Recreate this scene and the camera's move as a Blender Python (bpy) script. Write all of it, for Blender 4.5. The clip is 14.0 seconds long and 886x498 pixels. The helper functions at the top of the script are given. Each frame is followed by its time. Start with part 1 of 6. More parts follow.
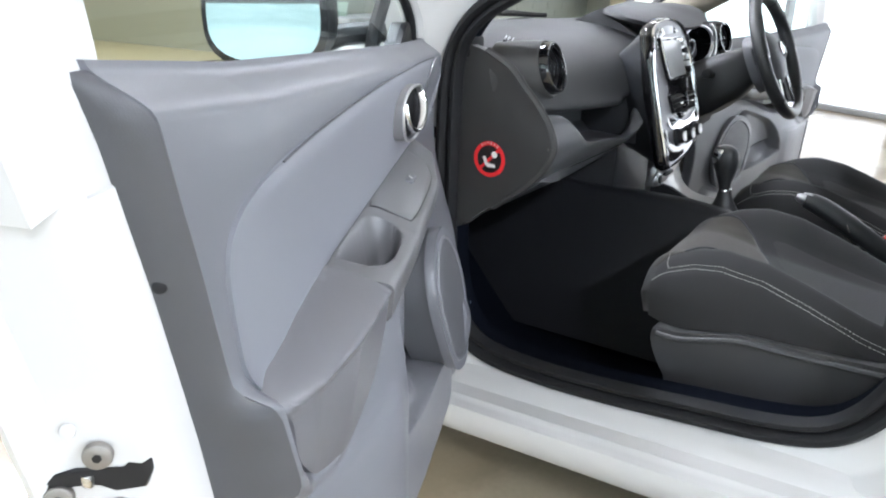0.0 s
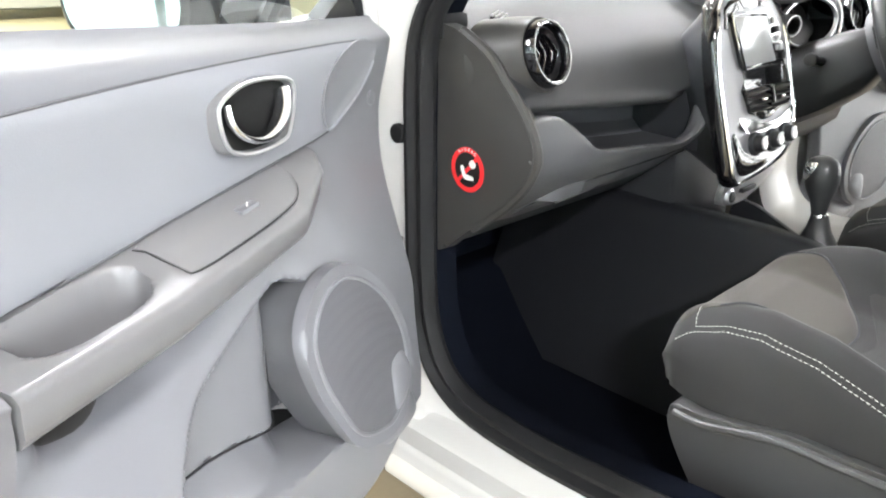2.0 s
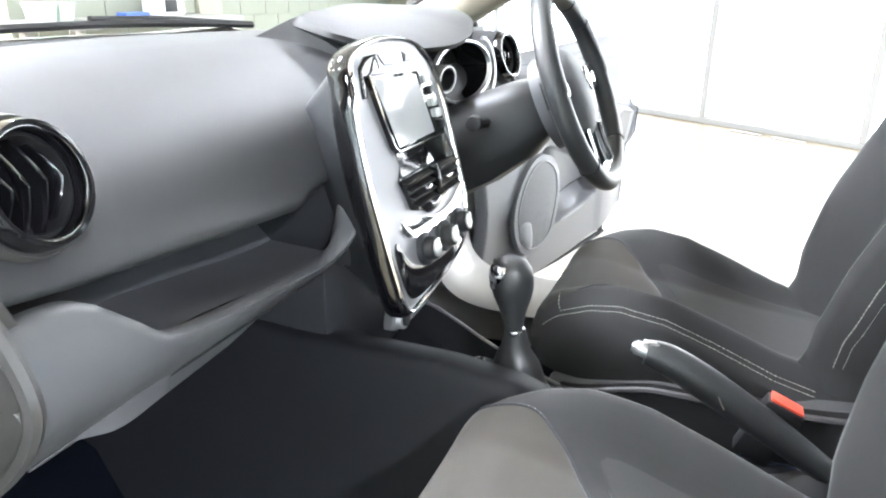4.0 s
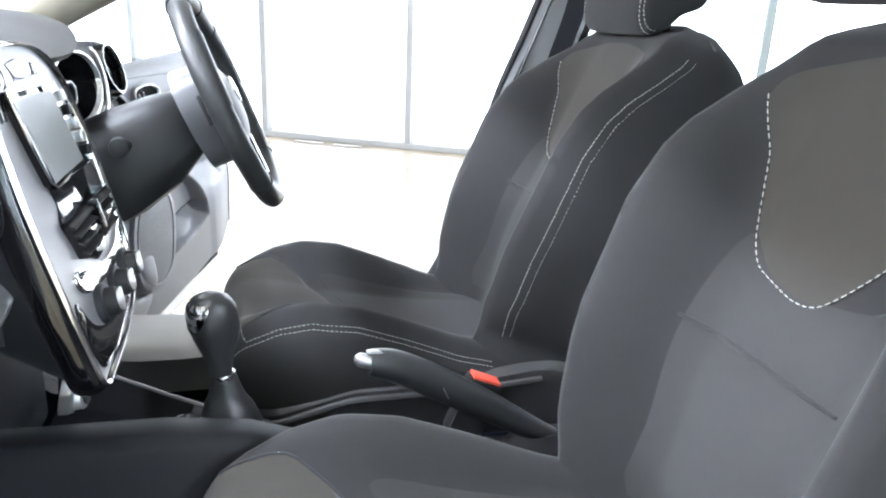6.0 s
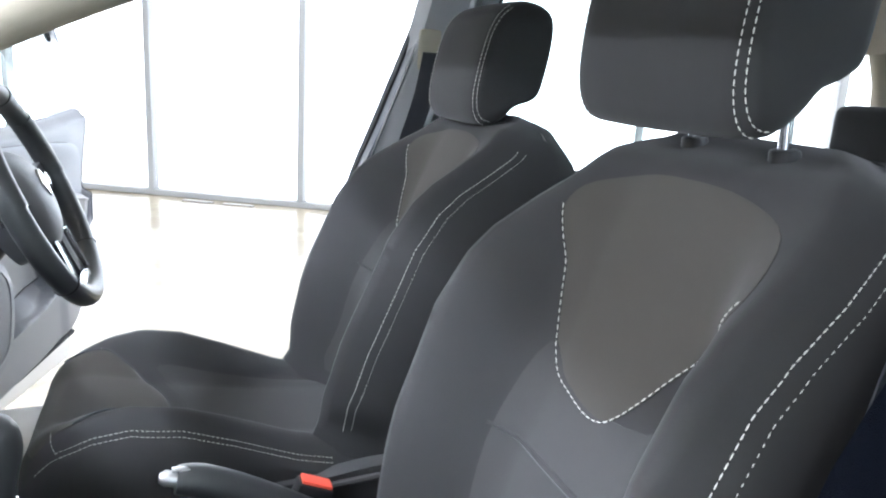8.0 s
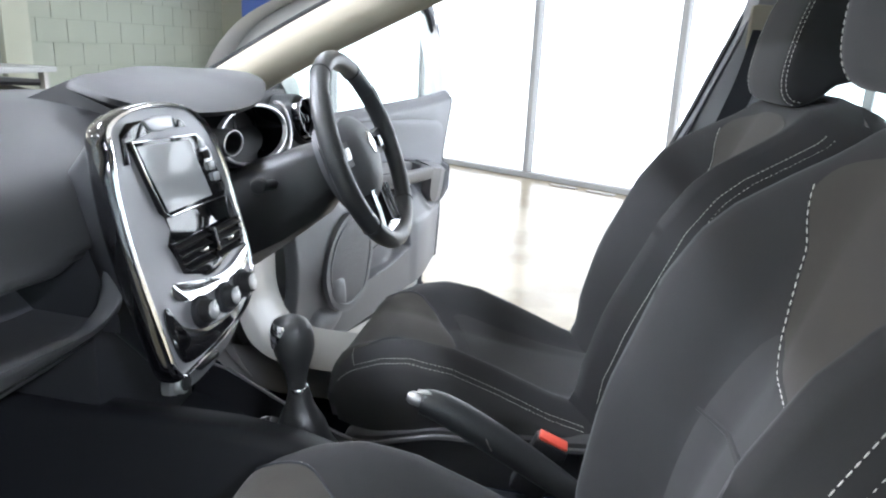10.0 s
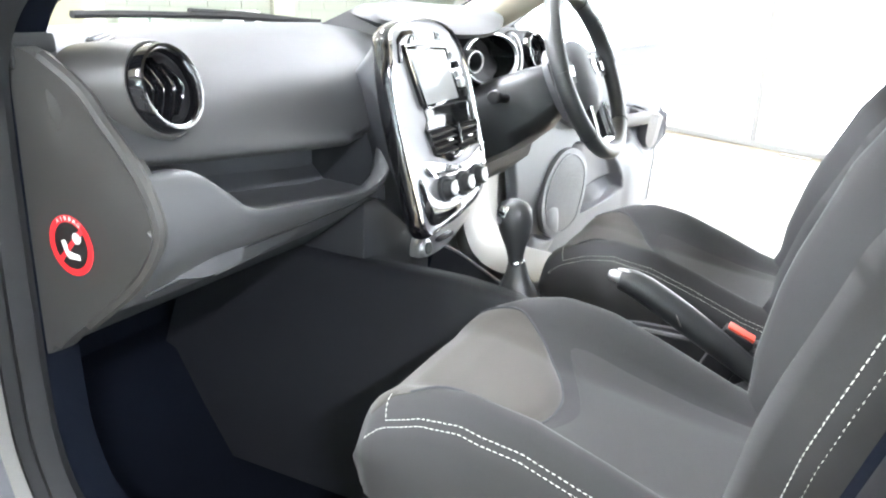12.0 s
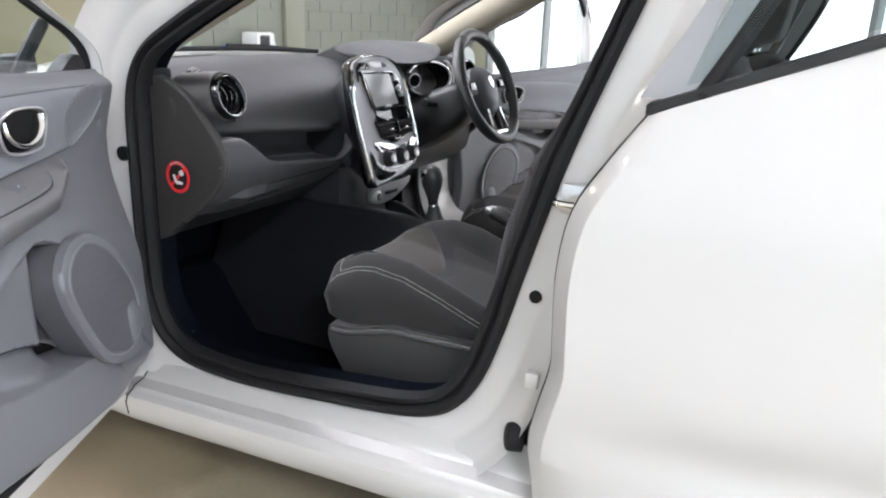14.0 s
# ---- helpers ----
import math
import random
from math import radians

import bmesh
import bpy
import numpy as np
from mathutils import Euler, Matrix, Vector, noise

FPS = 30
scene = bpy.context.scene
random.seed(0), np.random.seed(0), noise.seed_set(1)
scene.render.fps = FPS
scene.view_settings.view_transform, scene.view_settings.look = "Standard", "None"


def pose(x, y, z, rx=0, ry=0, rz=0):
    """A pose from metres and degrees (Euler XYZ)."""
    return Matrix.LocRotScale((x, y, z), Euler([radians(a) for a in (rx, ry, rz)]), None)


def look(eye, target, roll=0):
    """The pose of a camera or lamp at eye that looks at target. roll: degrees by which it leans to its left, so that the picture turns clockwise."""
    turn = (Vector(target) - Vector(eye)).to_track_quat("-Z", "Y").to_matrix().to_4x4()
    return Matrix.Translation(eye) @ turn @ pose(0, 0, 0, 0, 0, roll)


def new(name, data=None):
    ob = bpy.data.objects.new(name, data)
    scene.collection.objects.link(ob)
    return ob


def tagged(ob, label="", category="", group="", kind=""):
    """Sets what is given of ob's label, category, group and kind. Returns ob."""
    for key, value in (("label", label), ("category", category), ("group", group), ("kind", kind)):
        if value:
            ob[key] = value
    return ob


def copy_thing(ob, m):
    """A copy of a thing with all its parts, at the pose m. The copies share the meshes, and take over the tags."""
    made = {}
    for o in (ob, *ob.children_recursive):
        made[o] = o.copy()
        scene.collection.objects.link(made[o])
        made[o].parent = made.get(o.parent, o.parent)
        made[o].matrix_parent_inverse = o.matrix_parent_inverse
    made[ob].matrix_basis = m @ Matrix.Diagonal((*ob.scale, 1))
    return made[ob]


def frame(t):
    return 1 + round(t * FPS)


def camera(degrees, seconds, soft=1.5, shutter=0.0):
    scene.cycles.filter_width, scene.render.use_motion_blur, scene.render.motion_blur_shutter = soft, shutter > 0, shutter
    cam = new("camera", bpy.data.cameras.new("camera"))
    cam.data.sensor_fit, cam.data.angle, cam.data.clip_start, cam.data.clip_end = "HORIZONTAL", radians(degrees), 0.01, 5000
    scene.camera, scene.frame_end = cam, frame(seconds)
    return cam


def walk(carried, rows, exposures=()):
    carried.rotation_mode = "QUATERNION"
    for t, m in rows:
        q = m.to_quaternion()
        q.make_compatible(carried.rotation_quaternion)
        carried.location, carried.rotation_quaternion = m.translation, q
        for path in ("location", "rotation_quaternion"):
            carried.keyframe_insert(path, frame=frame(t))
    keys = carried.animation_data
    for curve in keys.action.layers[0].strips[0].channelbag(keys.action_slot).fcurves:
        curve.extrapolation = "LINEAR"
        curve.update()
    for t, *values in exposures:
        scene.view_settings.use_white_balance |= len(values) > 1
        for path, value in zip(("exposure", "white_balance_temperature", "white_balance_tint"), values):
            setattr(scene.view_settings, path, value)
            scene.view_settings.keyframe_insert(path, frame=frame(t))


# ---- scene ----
cam = camera(62.9, 14.0, soft=2.1)

PATH = [
    (0, (-1.975, 0.043, 1.12), (-0.435, 1.115, 0.428), 1.0),
    (0.5, (-1.879, -0.081, 1.106), (-0.608, 1.294, 0.405), 0.1),
    (1, (-1.811, -0.184, 1.089), (-0.734, 1.342, 0.374), -0.1),
    (1.5, (-1.716, -0.153, 1.068), (-0.622, 1.352, 0.334), -0.7),
    (2, (-1.514, -0.012, 1.089), (-0.263, 1.367, 0.357), -0.5),
    (2.5, (-1.342, 0.062, 1.116), (0.039, 1.323, 0.406), -0.1),
    (3, (-1.163, 0.089, 1.129), (0.343, 1.205, 0.432), 0.5),
    (5.5, (-0.975, 0.41, 1.08), (0.908, 0.245, 0.426), 1.8),
    (6, (-0.967, 0.41, 1.088), (0.884, -0.037, 0.476), 2.5),
    (6.5, (-0.953, 0.401, 1.103), (0.847, -0.276, 0.553), 2.9),
    (7, (-0.941, 0.369, 1.134), (0.817, -0.458, 0.659), 3.4),
    (9.5, (-1.015, 0.149, 1.161), (0.922, 0.146, 0.661), 3.2),
    (10, (-1.026, 0.117, 1.137), (0.876, 0.427, 0.599), 2.9),
    (10.5, (-1.05, 0.108, 1.116), (0.779, 0.675, 0.54), 3.0),
    (11, (-1.078, 0.1, 1.087), (0.678, 0.845, 0.485), 2.5),
    (11.5, (-1.124, 0.079, 1.06), (0.59, 0.904, 0.439), 2.2),
    (12, (-1.248, 0.052, 1.059), (0.453, 0.894, 0.431), 2.1),
    (12.5, (-1.422, -0.013, 1.076), (0.29, 0.817, 0.457), 1.7),
    (13, (-1.577, -0.155, 1.086), (0.13, 0.695, 0.483), 1.7),
    (13.5, (-1.73, -0.321, 1.104), (-0.042, 0.572, 0.512), 2.1),
    (14, (-1.883, -0.486, 1.136), (-0.186, 0.39, 0.54), 2.0),
]
EXPOSURES = [(0.0, 0.0, 5850, 13), (0.5, 0.2, 5900, 15), (1.0, 0.22, 5950, 16), (1.5, 0.45, 6000, 14), (2.0, 0.95, 6350, 12), (3.0, 1.4, 6250, 11), (5.5, 1.38, 5700, 12), (6.0, 0.95, 5700, 12), (6.5, 0.95, 5650, 12),
             (7.0, 1.05, 5650, 12), (9.5, 0.2, 5700, 12), (11.0, 1.05, 5850, 12), (12.0, 1.6, 6000, 11), (12.5, 1.4, 6250, 13), (13.0, 0.85, 6350, 15), (13.5, 0.35, 6250, 16), (14.0, -0.15, 6100, 17)]
walk(cam, [(t, look(eye, target, roll)) for t, eye, target, roll in PATH], exposures=EXPOSURES)

import functools

# ---- light, room size ----
EAST, WEST, SOUTH, NORTH, CEIL = 5.7, -6.5, -6.0, 24.0, 3.3
XC = -0.02                       # the car's centre line
WALL_TURN = radians(60.6)        # the glazed east wall runs askew to the car
WALL_AT, WALL_WAY = Vector((5.72, 0.47, 0)), Vector((math.cos(WALL_TURN), math.sin(WALL_TURN), 0))
WALL_OUT = Vector((WALL_WAY.y, -WALL_WAY.x, 0))


def on_east(run, depth, z):
    """A place on the glazed wall: metres along it to the north, outwards, and up."""
    return WALL_AT + WALL_WAY * run + WALL_OUT * depth + Vector((0, 0, z))


def area_lamp(name, m, sx, sy, watts, colour):
    lamp = bpy.data.lights.new(name, "AREA")
    lamp.shape, lamp.size, lamp.size_y, lamp.energy, lamp.color = "RECTANGLE", sx, sy, watts, colour
    ob = new(name, lamp)
    ob.matrix_world = m
    return ob


area_lamp("daylight_east", look(on_east(0.2, 0.12, 1.62), on_east(0.2, -3.0, 1.62)), 9.4, 3.1, 75, (0.96, 0.98, 1.0))
area_lamp("daylight_south", look((-3.3, SOUTH - 0.12, 1.62), (-3.3, 0, 1.62)), 6.2, 3.1, 190, (0.95, 0.98, 1.0))
area_lamp("daylight_west", look((WEST - 0.12, 1.0, 1.62), (0, 1.0, 1.62)), 13.6, 3.1, 20, (0.95, 0.98, 1.0))
for lx in (-3.6, -0.2, 3.2):
    for ly, watts in ((-2.6, 190 if lx < -3 else 130 if lx < 1 else 12), (2.0, 60 if lx < -3 else 90 if lx < 1 else 40), (5.4, 60 if lx > 1 else 150 if lx < -3 else 430)):
        area_lamp("ceiling_lamp_light", look((lx, ly, CEIL - 0.09), (lx, ly, 0)), 1.2, 0.3, watts, (0.98, 0.985, 1.0))
for ly in (10.0, 16.0):
    area_lamp("hall_lamp_light", look((0, ly, CEIL - 0.09), (0, ly, 0)), 5.0, 1.0, 300, (1.0, 0.93, 0.78))
world = bpy.data.worlds.new("world")
scene.world = world
world.use_nodes = True
sky = world.node_tree.nodes.new("ShaderNodeTexSky")
sky.sky_type, sky.sun_disc, sky.sun_elevation, sky.sun_rotation = "NISHITA", False, radians(45), radians(80)
world.node_tree.links.new(sky.outputs[0], world.node_tree.nodes["Background"].inputs[0])
world.node_tree.nodes["Background"].inputs[1].default_value = 0.1


# ---- materials ----
def surface(name, base, rough=0.5, metal=0.0, coat=0.0, fine=200.0, fine_bump=0.1, broad=6.0, vary=0.08, rough_vary=0.08, dist=0.0004,
            glow=0.0, sheen=0.0, spec=0.5):
    """A node material with grain and broad variation on object coordinates."""
    m = bpy.data.materials.new(name)
    m.use_nodes = True
    nt = m.node_tree
    b = nt.nodes["Principled BSDF"]
    co = nt.nodes.new("ShaderNodeTexCoord")
    n1, n2 = nt.nodes.new("ShaderNodeTexNoise"), nt.nodes.new("ShaderNodeTexNoise")
    n1.inputs["Scale"].default_value, n2.inputs["Scale"].default_value = fine, broad
    n1.inputs["Detail"].default_value, n2.inputs["Detail"].default_value = 2, 3
    for n in (n1, n2):
        nt.links.new(co.outputs["Object"], n.inputs["Vector"])
    mix = nt.nodes.new("ShaderNodeMix")
    mix.data_type = "RGBA"
    mix.inputs["A"].default_value = (*[c * (1 - vary) for c in base], 1)
    mix.inputs["B"].default_value = (*[min(1, c * (1 + vary)) for c in base], 1)
    add = nt.nodes.new("ShaderNodeMath")
    add.operation = "MULTIPLY_ADD"
    add.inputs[1].default_value = 0.4
    nt.links.new(n1.outputs["Fac"], add.inputs[0])
    half = nt.nodes.new("ShaderNodeMath")
    half.operation = "MULTIPLY"
    half.inputs[1].default_value = 0.6
    nt.links.new(n2.outputs["Fac"], half.inputs[0])
    nt.links.new(half.outputs[0], add.inputs[2])
    nt.links.new(add.outputs[0], mix.inputs["Factor"])
    nt.links.new(mix.outputs["Result"], b.inputs["Base Color"])
    ro = nt.nodes.new("ShaderNodeMapRange")
    ro.inputs["To Min"].default_value, ro.inputs["To Max"].default_value = max(0.02, rough - rough_vary), min(1, rough + rough_vary)
    nt.links.new(n2.outputs["Fac"], ro.inputs["Value"])
    nt.links.new(ro.outputs[0], b.inputs["Roughness"])
    b.inputs["Metallic"].default_value, b.inputs["Coat Weight"].default_value = metal, coat
    b.inputs["Coat Roughness"].default_value, b.inputs["Specular IOR Level"].default_value = 0.04, spec
    b.inputs["Sheen Weight"].default_value = sheen
    if fine_bump:
        bump = nt.nodes.new("ShaderNodeBump")
        bump.inputs["Strength"].default_value, bump.inputs["Distance"].default_value = fine_bump, dist
        nt.links.new(n1.outputs["Fac"], bump.inputs["Height"])
        nt.links.new(bump.outputs[0], b.inputs["Normal"])
    if glow:
        b.inputs["Emission Color"].default_value, b.inputs["Emission Strength"].default_value = (*base, 1), glow
    return m


def woven(name, base, rough=0.9, scale=700.0, sheen=0.06, bump=0.5):
    """Cloth: a fine felted nap over the plain surface."""
    m = surface(name, base, rough, fine=500, fine_bump=0, broad=5, vary=0.14, sheen=sheen, spec=0.25)
    nt = m.node_tree
    co = nt.nodes.new("ShaderNodeTexCoord")
    mul = nt.nodes.new("ShaderNodeTexNoise")
    mul.inputs["Scale"].default_value, mul.inputs["Detail"].default_value, mul.inputs["Roughness"].default_value = scale * 0.5, 4.0, 0.7
    nt.links.new(co.outputs["Object"], mul.inputs["Vector"])
    bp = nt.nodes.new("ShaderNodeBump")
    bp.inputs["Strength"].default_value, bp.inputs["Distance"].default_value = bump, 0.0004
    nt.links.new(mul.outputs["Fac"], bp.inputs["Height"])
    nt.links.new(bp.outputs[0], nt.nodes["Principled BSDF"].inputs["Normal"])
    return m


def glass(name, tint, rough=0.0, coat=0.6):
    m = bpy.data.materials.new(name)
    m.use_nodes = True
    nt = m.node_tree
    b = nt.nodes["Principled BSDF"]
    b.inputs["Base Color"].default_value, b.inputs["Roughness"].default_value = (*tint, 1), rough
    b.inputs["Transmission Weight"].default_value, b.inputs["IOR"].default_value = 1.0, 1.0005
    b.inputs["Coat Weight"].default_value, b.inputs["Coat Roughness"].default_value = coat, 0.02
    return m


WHITE = surface("white_car_paint", (0.565, 0.555, 0.54), 0.30, coat=0.8, fine=900, fine_bump=0.03, broad=2.5, vary=0.02, rough_vary=0.05)
TRIM = surface("grey_grained_plastic", (0.158, 0.159, 0.174), 0.36, fine=900, fine_bump=0.3, broad=5, vary=0.06, dist=0.0003)
TRIM_INSERT = surface("grey_soft_insert", (0.195, 0.198, 0.219), 0.44, fine=700, fine_bump=0.25, broad=4, vary=0.05)
TRIM_SATIN = surface("satin_grey_plastic", (0.142, 0.140, 0.145), 0.31, fine=600, fine_bump=0.1, broad=7, vary=0.05)
PAD = surface("arm_pad_vinyl", (0.130, 0.128, 0.137), 0.34, fine=800, fine_bump=0.35, broad=6, vary=0.06)
DASH = surface("charcoal_soft_plastic", (0.034, 0.0345, 0.036), 0.54, fine=800, fine_bump=0.35, broad=4, vary=0.12, dist=0.0003, spec=0.24)
DASH_LOW = surface("dark_hard_plastic", (0.022, 0.023, 0.026), 0.46, fine=700, fine_bump=0.25, broad=5, vary=0.10, spec=0.35)
# the dash charcoal, lightened to make up for weak light on the glovebox
DASH_MID = surface("charcoal_plastic_lightened", (0.085, 0.086, 0.092), 0.40, fine=800, fine_bump=0.3, broad=4, vary=0.10, dist=0.0003, spec=0.35)
DASH_END = surface("brown_grey_plastic", (0.042, 0.0405, 0.039), 0.42, fine=800, fine_bump=0.3, broad=4, vary=0.12, dist=0.0003, spec=0.5)
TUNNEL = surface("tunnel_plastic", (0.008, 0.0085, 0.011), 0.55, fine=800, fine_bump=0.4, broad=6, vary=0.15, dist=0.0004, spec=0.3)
SHROUD = surface("black_hard_plastic", (0.016, 0.016, 0.017), 0.45, fine=700, fine_bump=0.2, broad=6, vary=0.1, spec=0.35)
GLOSS = surface("piano_black", (0.006, 0.006, 0.007), 0.07, coat=1.0, fine=50, fine_bump=0, broad=3, rough_vary=0.03)
CHROME = surface("chrome", (0.86, 0.86, 0.87), 0.10, metal=1.0, fine=60, fine_bump=0, broad=8, vary=0.02, rough_vary=0.04)
FACE = surface("dark_gloss_silver", (0.34, 0.34, 0.35), 0.36, metal=0.6, coat=0.1, fine=400, fine_bump=0.03, broad=8, vary=0.03)
SILVER = surface("satin_silver", (0.60, 0.60, 0.61), 0.32, metal=0.85, fine=400, fine_bump=0.05, broad=8, vary=0.03)
STEEL = surface("dull_steel", (0.30, 0.28, 0.26), 0.45, metal=0.8, fine=200, fine_bump=0.1, broad=20, vary=0.15)
RUBBER = surface("black_rubber_seal", (0.014, 0.014, 0.015), 0.6, fine=500, fine_bump=0.3, broad=8, vary=0.15, spec=0.2)
CLOTH = woven("black_seat_cloth", (0.0255, 0.0247, 0.0248), 0.88, scale=1500, sheen=0.10, bump=0.25)
CLOTH_MID = woven("charcoal_seat_cloth", (0.034, 0.033, 0.0325), 0.9, scale=1700, sheen=0.10, bump=0.25)
CLOTH_TOP = woven("brown_grey_seat_cloth", (0.046, 0.0415, 0.0355), 0.85, scale=1100, sheen=0.12, bump=0.4)
THREAD = surface("white_thread", (0.55, 0.535, 0.50), 0.8, fine=900, fine_bump=0.2)
SEATPLASTIC = surface("seat_base_plastic", (0.046, 0.0455, 0.046), 0.46, fine=700, fine_bump=0.3, broad=5, vary=0.08)
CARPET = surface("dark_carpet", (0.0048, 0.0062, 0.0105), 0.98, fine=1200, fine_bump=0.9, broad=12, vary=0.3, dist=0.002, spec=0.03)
LEATHER = surface("wheel_leather", (0.030, 0.031, 0.032), 0.36, fine=600, fine_bump=0.3, broad=10, vary=0.08)
HEADLINER = surface("beige_headliner", (0.36, 0.325, 0.255), 0.9, fine=600, fine_bump=0.3, broad=3, vary=0.04)
POST_LOW = surface("slate_pillar_plastic", (0.060, 0.063, 0.075), 0.5, fine=700, fine_bump=0.2, broad=5, vary=0.08)
# trim grey darkened for the shaded rear return; also used for the insert seams
FLANGE = surface("shaded_edge_and_seam_grey", (0.072, 0.072, 0.078), 0.5, fine=800, fine_bump=0.3, broad=5, vary=0.08)
PILLAR_TRIM = surface("grey_pillar_trim", (0.30, 0.30, 0.31), 0.6, fine=700, fine_bump=0.2, broad=5)
RED = surface("red_print", (0.72, 0.025, 0.03), 0.4, fine=300, fine_bump=0.05)
BLACKPRINT = surface("black_print", (0.014, 0.013, 0.013), 0.4, fine=300, fine_bump=0.05)
WHITEPRINT = surface("white_print", (0.78, 0.78, 0.76), 0.4, fine=300, fine_bump=0.05)
BUCKLE_RED = surface("orange_red_button", (0.75, 0.10, 0.06), 0.4, fine=200, fine_bump=0.05)
BELT = woven("belt_webbing", (0.03, 0.031, 0.036), 0.7, scale=1400)
# pale base colour holds the dark screen's reflection of the bright windows
SCREEN = surface("screen_pale_reflection", (0.46, 0.47, 0.475), 0.22, coat=1.0, fine=80, fine_bump=0)
MIRROR = surface("mirror_glass", (0.46, 0.54, 0.53), 0.02, metal=1.0, fine=30, fine_bump=0, vary=0.0, rough_vary=0.0)
GREEN_GLASS = glass("green_tinted_glass", (0.70, 0.85, 0.83))
SCREEN_GLASS = glass("windscreen_glass", (0.95, 0.97, 0.95), coat=0.25)
CLEAR = glass("clear_glass", (0.97, 0.985, 0.975))
DARK_GLASS = glass("rear_door_glass", (0.50, 0.62, 0.62))
TYRE = surface("tyre_rubber", (0.02, 0.02, 0.02), 0.75, fine=150, fine_bump=0.4, broad=9, vary=0.15)
FLOORMAT = surface("polished_concrete", (0.31, 0.265, 0.185), 0.22, fine=60, fine_bump=0.04, broad=0.9, vary=0.22, rough_vary=0.10, spec=0.3)
HALLFLOOR = surface("ochre_floor_paint", (0.56, 0.50, 0.34), 0.4, fine=40, fine_bump=0.05, broad=0.5, vary=0.14)
WALLPAINT = surface("off_white_wall_paint", (0.72, 0.71, 0.68), 0.7, fine=120, fine_bump=0.1, broad=0.8, vary=0.05)
BLOCK = surface("painted_block", (0.24, 0.25, 0.205), 0.75, fine=90, fine_bump=0.5, broad=2.0, vary=0.16, dist=0.002)
MORTAR = surface("mortar", (0.20, 0.205, 0.17), 0.85, fine=140, fine_bump=0.5, broad=2.0, vary=0.10, dist=0.002)
ALU = surface("pale_grey_aluminium", (0.27, 0.268, 0.265), 0.45, fine=200, fine_bump=0.05, broad=3, vary=0.05)
CEILPAINT = surface("white_ceiling_paint", (0.80, 0.79, 0.77), 0.8, fine=80, fine_bump=0.1, broad=1.0, vary=0.04)
DAY = surface("bright_outdoors", (1.0, 0.995, 0.98), 1.0, fine=2, fine_bump=0, broad=0.3, vary=0.02, glow=1.25)
DAY_SOUTH = surface("bright_outdoors_south", (0.86, 0.97, 0.97), 1.0, fine=2, fine_bump=0, broad=0.3, vary=0.04, glow=0.7)
LAMPGLOW = surface("lamp_diffuser", (1.0, 0.98, 0.95), 0.6, fine=200, fine_bump=0, glow=3.0)
BLUE = surface("blue_poster", (0.05, 0.12, 0.50), 0.5, fine=100, fine_bump=0.05)
DRAB = surface("drab_board", (0.33, 0.29, 0.19), 0.7, fine=100, fine_bump=0.1, broad=2)

PLASTER = surface("olive_plaster", (0.30, 0.30, 0.24), 0.8, fine=120, fine_bump=0.2, broad=1.5, vary=0.10)
CREAM = surface("cream_paint", (0.62, 0.56, 0.38), 0.7, fine=120, fine_bump=0.1, broad=1.5, vary=0.05)
CRATE = surface("pale_green_plastic", (0.38, 0.46, 0.38), 0.5, fine=100, fine_bump=0.1, broad=3)


def stained(mat, spots, patches, dark):
    """Oil spots and broad worn patches laid over a floor's colour."""
    nt = mat.node_tree
    b = nt.nodes["Principled BSDF"]
    src = b.inputs["Base Color"].links[0].from_socket
    co = nt.nodes.new("ShaderNodeTexCoord")
    vo, no = nt.nodes.new("ShaderNodeTexVoronoi"), nt.nodes.new("ShaderNodeTexNoise")
    vo.inputs["Scale"].default_value, no.inputs["Scale"].default_value, no.inputs["Detail"].default_value = spots, patches, 6
    for n in (vo, no):
        nt.links.new(co.outputs["Object"], n.inputs["Vector"])
    for socket, lo, hi, amount in ((vo.outputs["Distance"], 0.03, 0.06, 0.45), (no.outputs["Fac"], 0.45, 0.54, 0.50)):
        ramp = nt.nodes.new("ShaderNodeMapRange")
        ramp.inputs["From Min"].default_value, ramp.inputs["From Max"].default_value = lo, hi
        ramp.inputs["To Min"].default_value, ramp.inputs["To Max"].default_value = amount, 0.0
        nt.links.new(socket, ramp.inputs["Value"])
        mix = nt.nodes.new("ShaderNodeMix")
        mix.data_type = "RGBA"
        mix.inputs["B"].default_value = (*dark, 1)
        nt.links.new(ramp.outputs[0], mix.inputs["Factor"])
        nt.links.new(src, mix.inputs["A"])
        src = mix.outputs["Result"]
    nt.links.new(src, b.inputs["Base Color"])


stained(FLOORMAT, 2.2, 1.3, (0.13, 0.098, 0.055))


# ---- mesh helpers ----
PLACED = {}                      # things whose parts are modelled in the thing's own axes


def link(name, bm, mat, sharp=38):
    bmesh.ops.recalc_face_normals(bm, faces=bm.faces[:])
    limit = radians(sharp)
    for e in bm.edges:
        e.smooth = not (len(e.link_faces) == 2 and e.calc_face_angle(0) > limit)
    for f in bm.faces:
        f.smooth = True
    me = bpy.data.meshes.new(name)
    bm.to_mesh(me)
    bm.free()
    me.materials.append(mat)
    return new(name, me)


def part(name, bm, mat, parent, label="", sharp=38):
    ob = link(name, bm, mat, sharp)
    ob.parent = parent
    if parent.type == "EMPTY" and parent.name not in PLACED:
        ob.matrix_parent_inverse = parent.matrix_basis.inverted()
    return tagged(ob, label)


def thing(name, at, label, category, group="", m=None):
    ob = new(name)
    ob.empty_display_size = 0.05
    if m is None:
        ob.matrix_basis = pose(*at)
    else:
        ob.matrix_basis = m
        PLACED[ob.name] = True
    return tagged(ob, label, category, group)


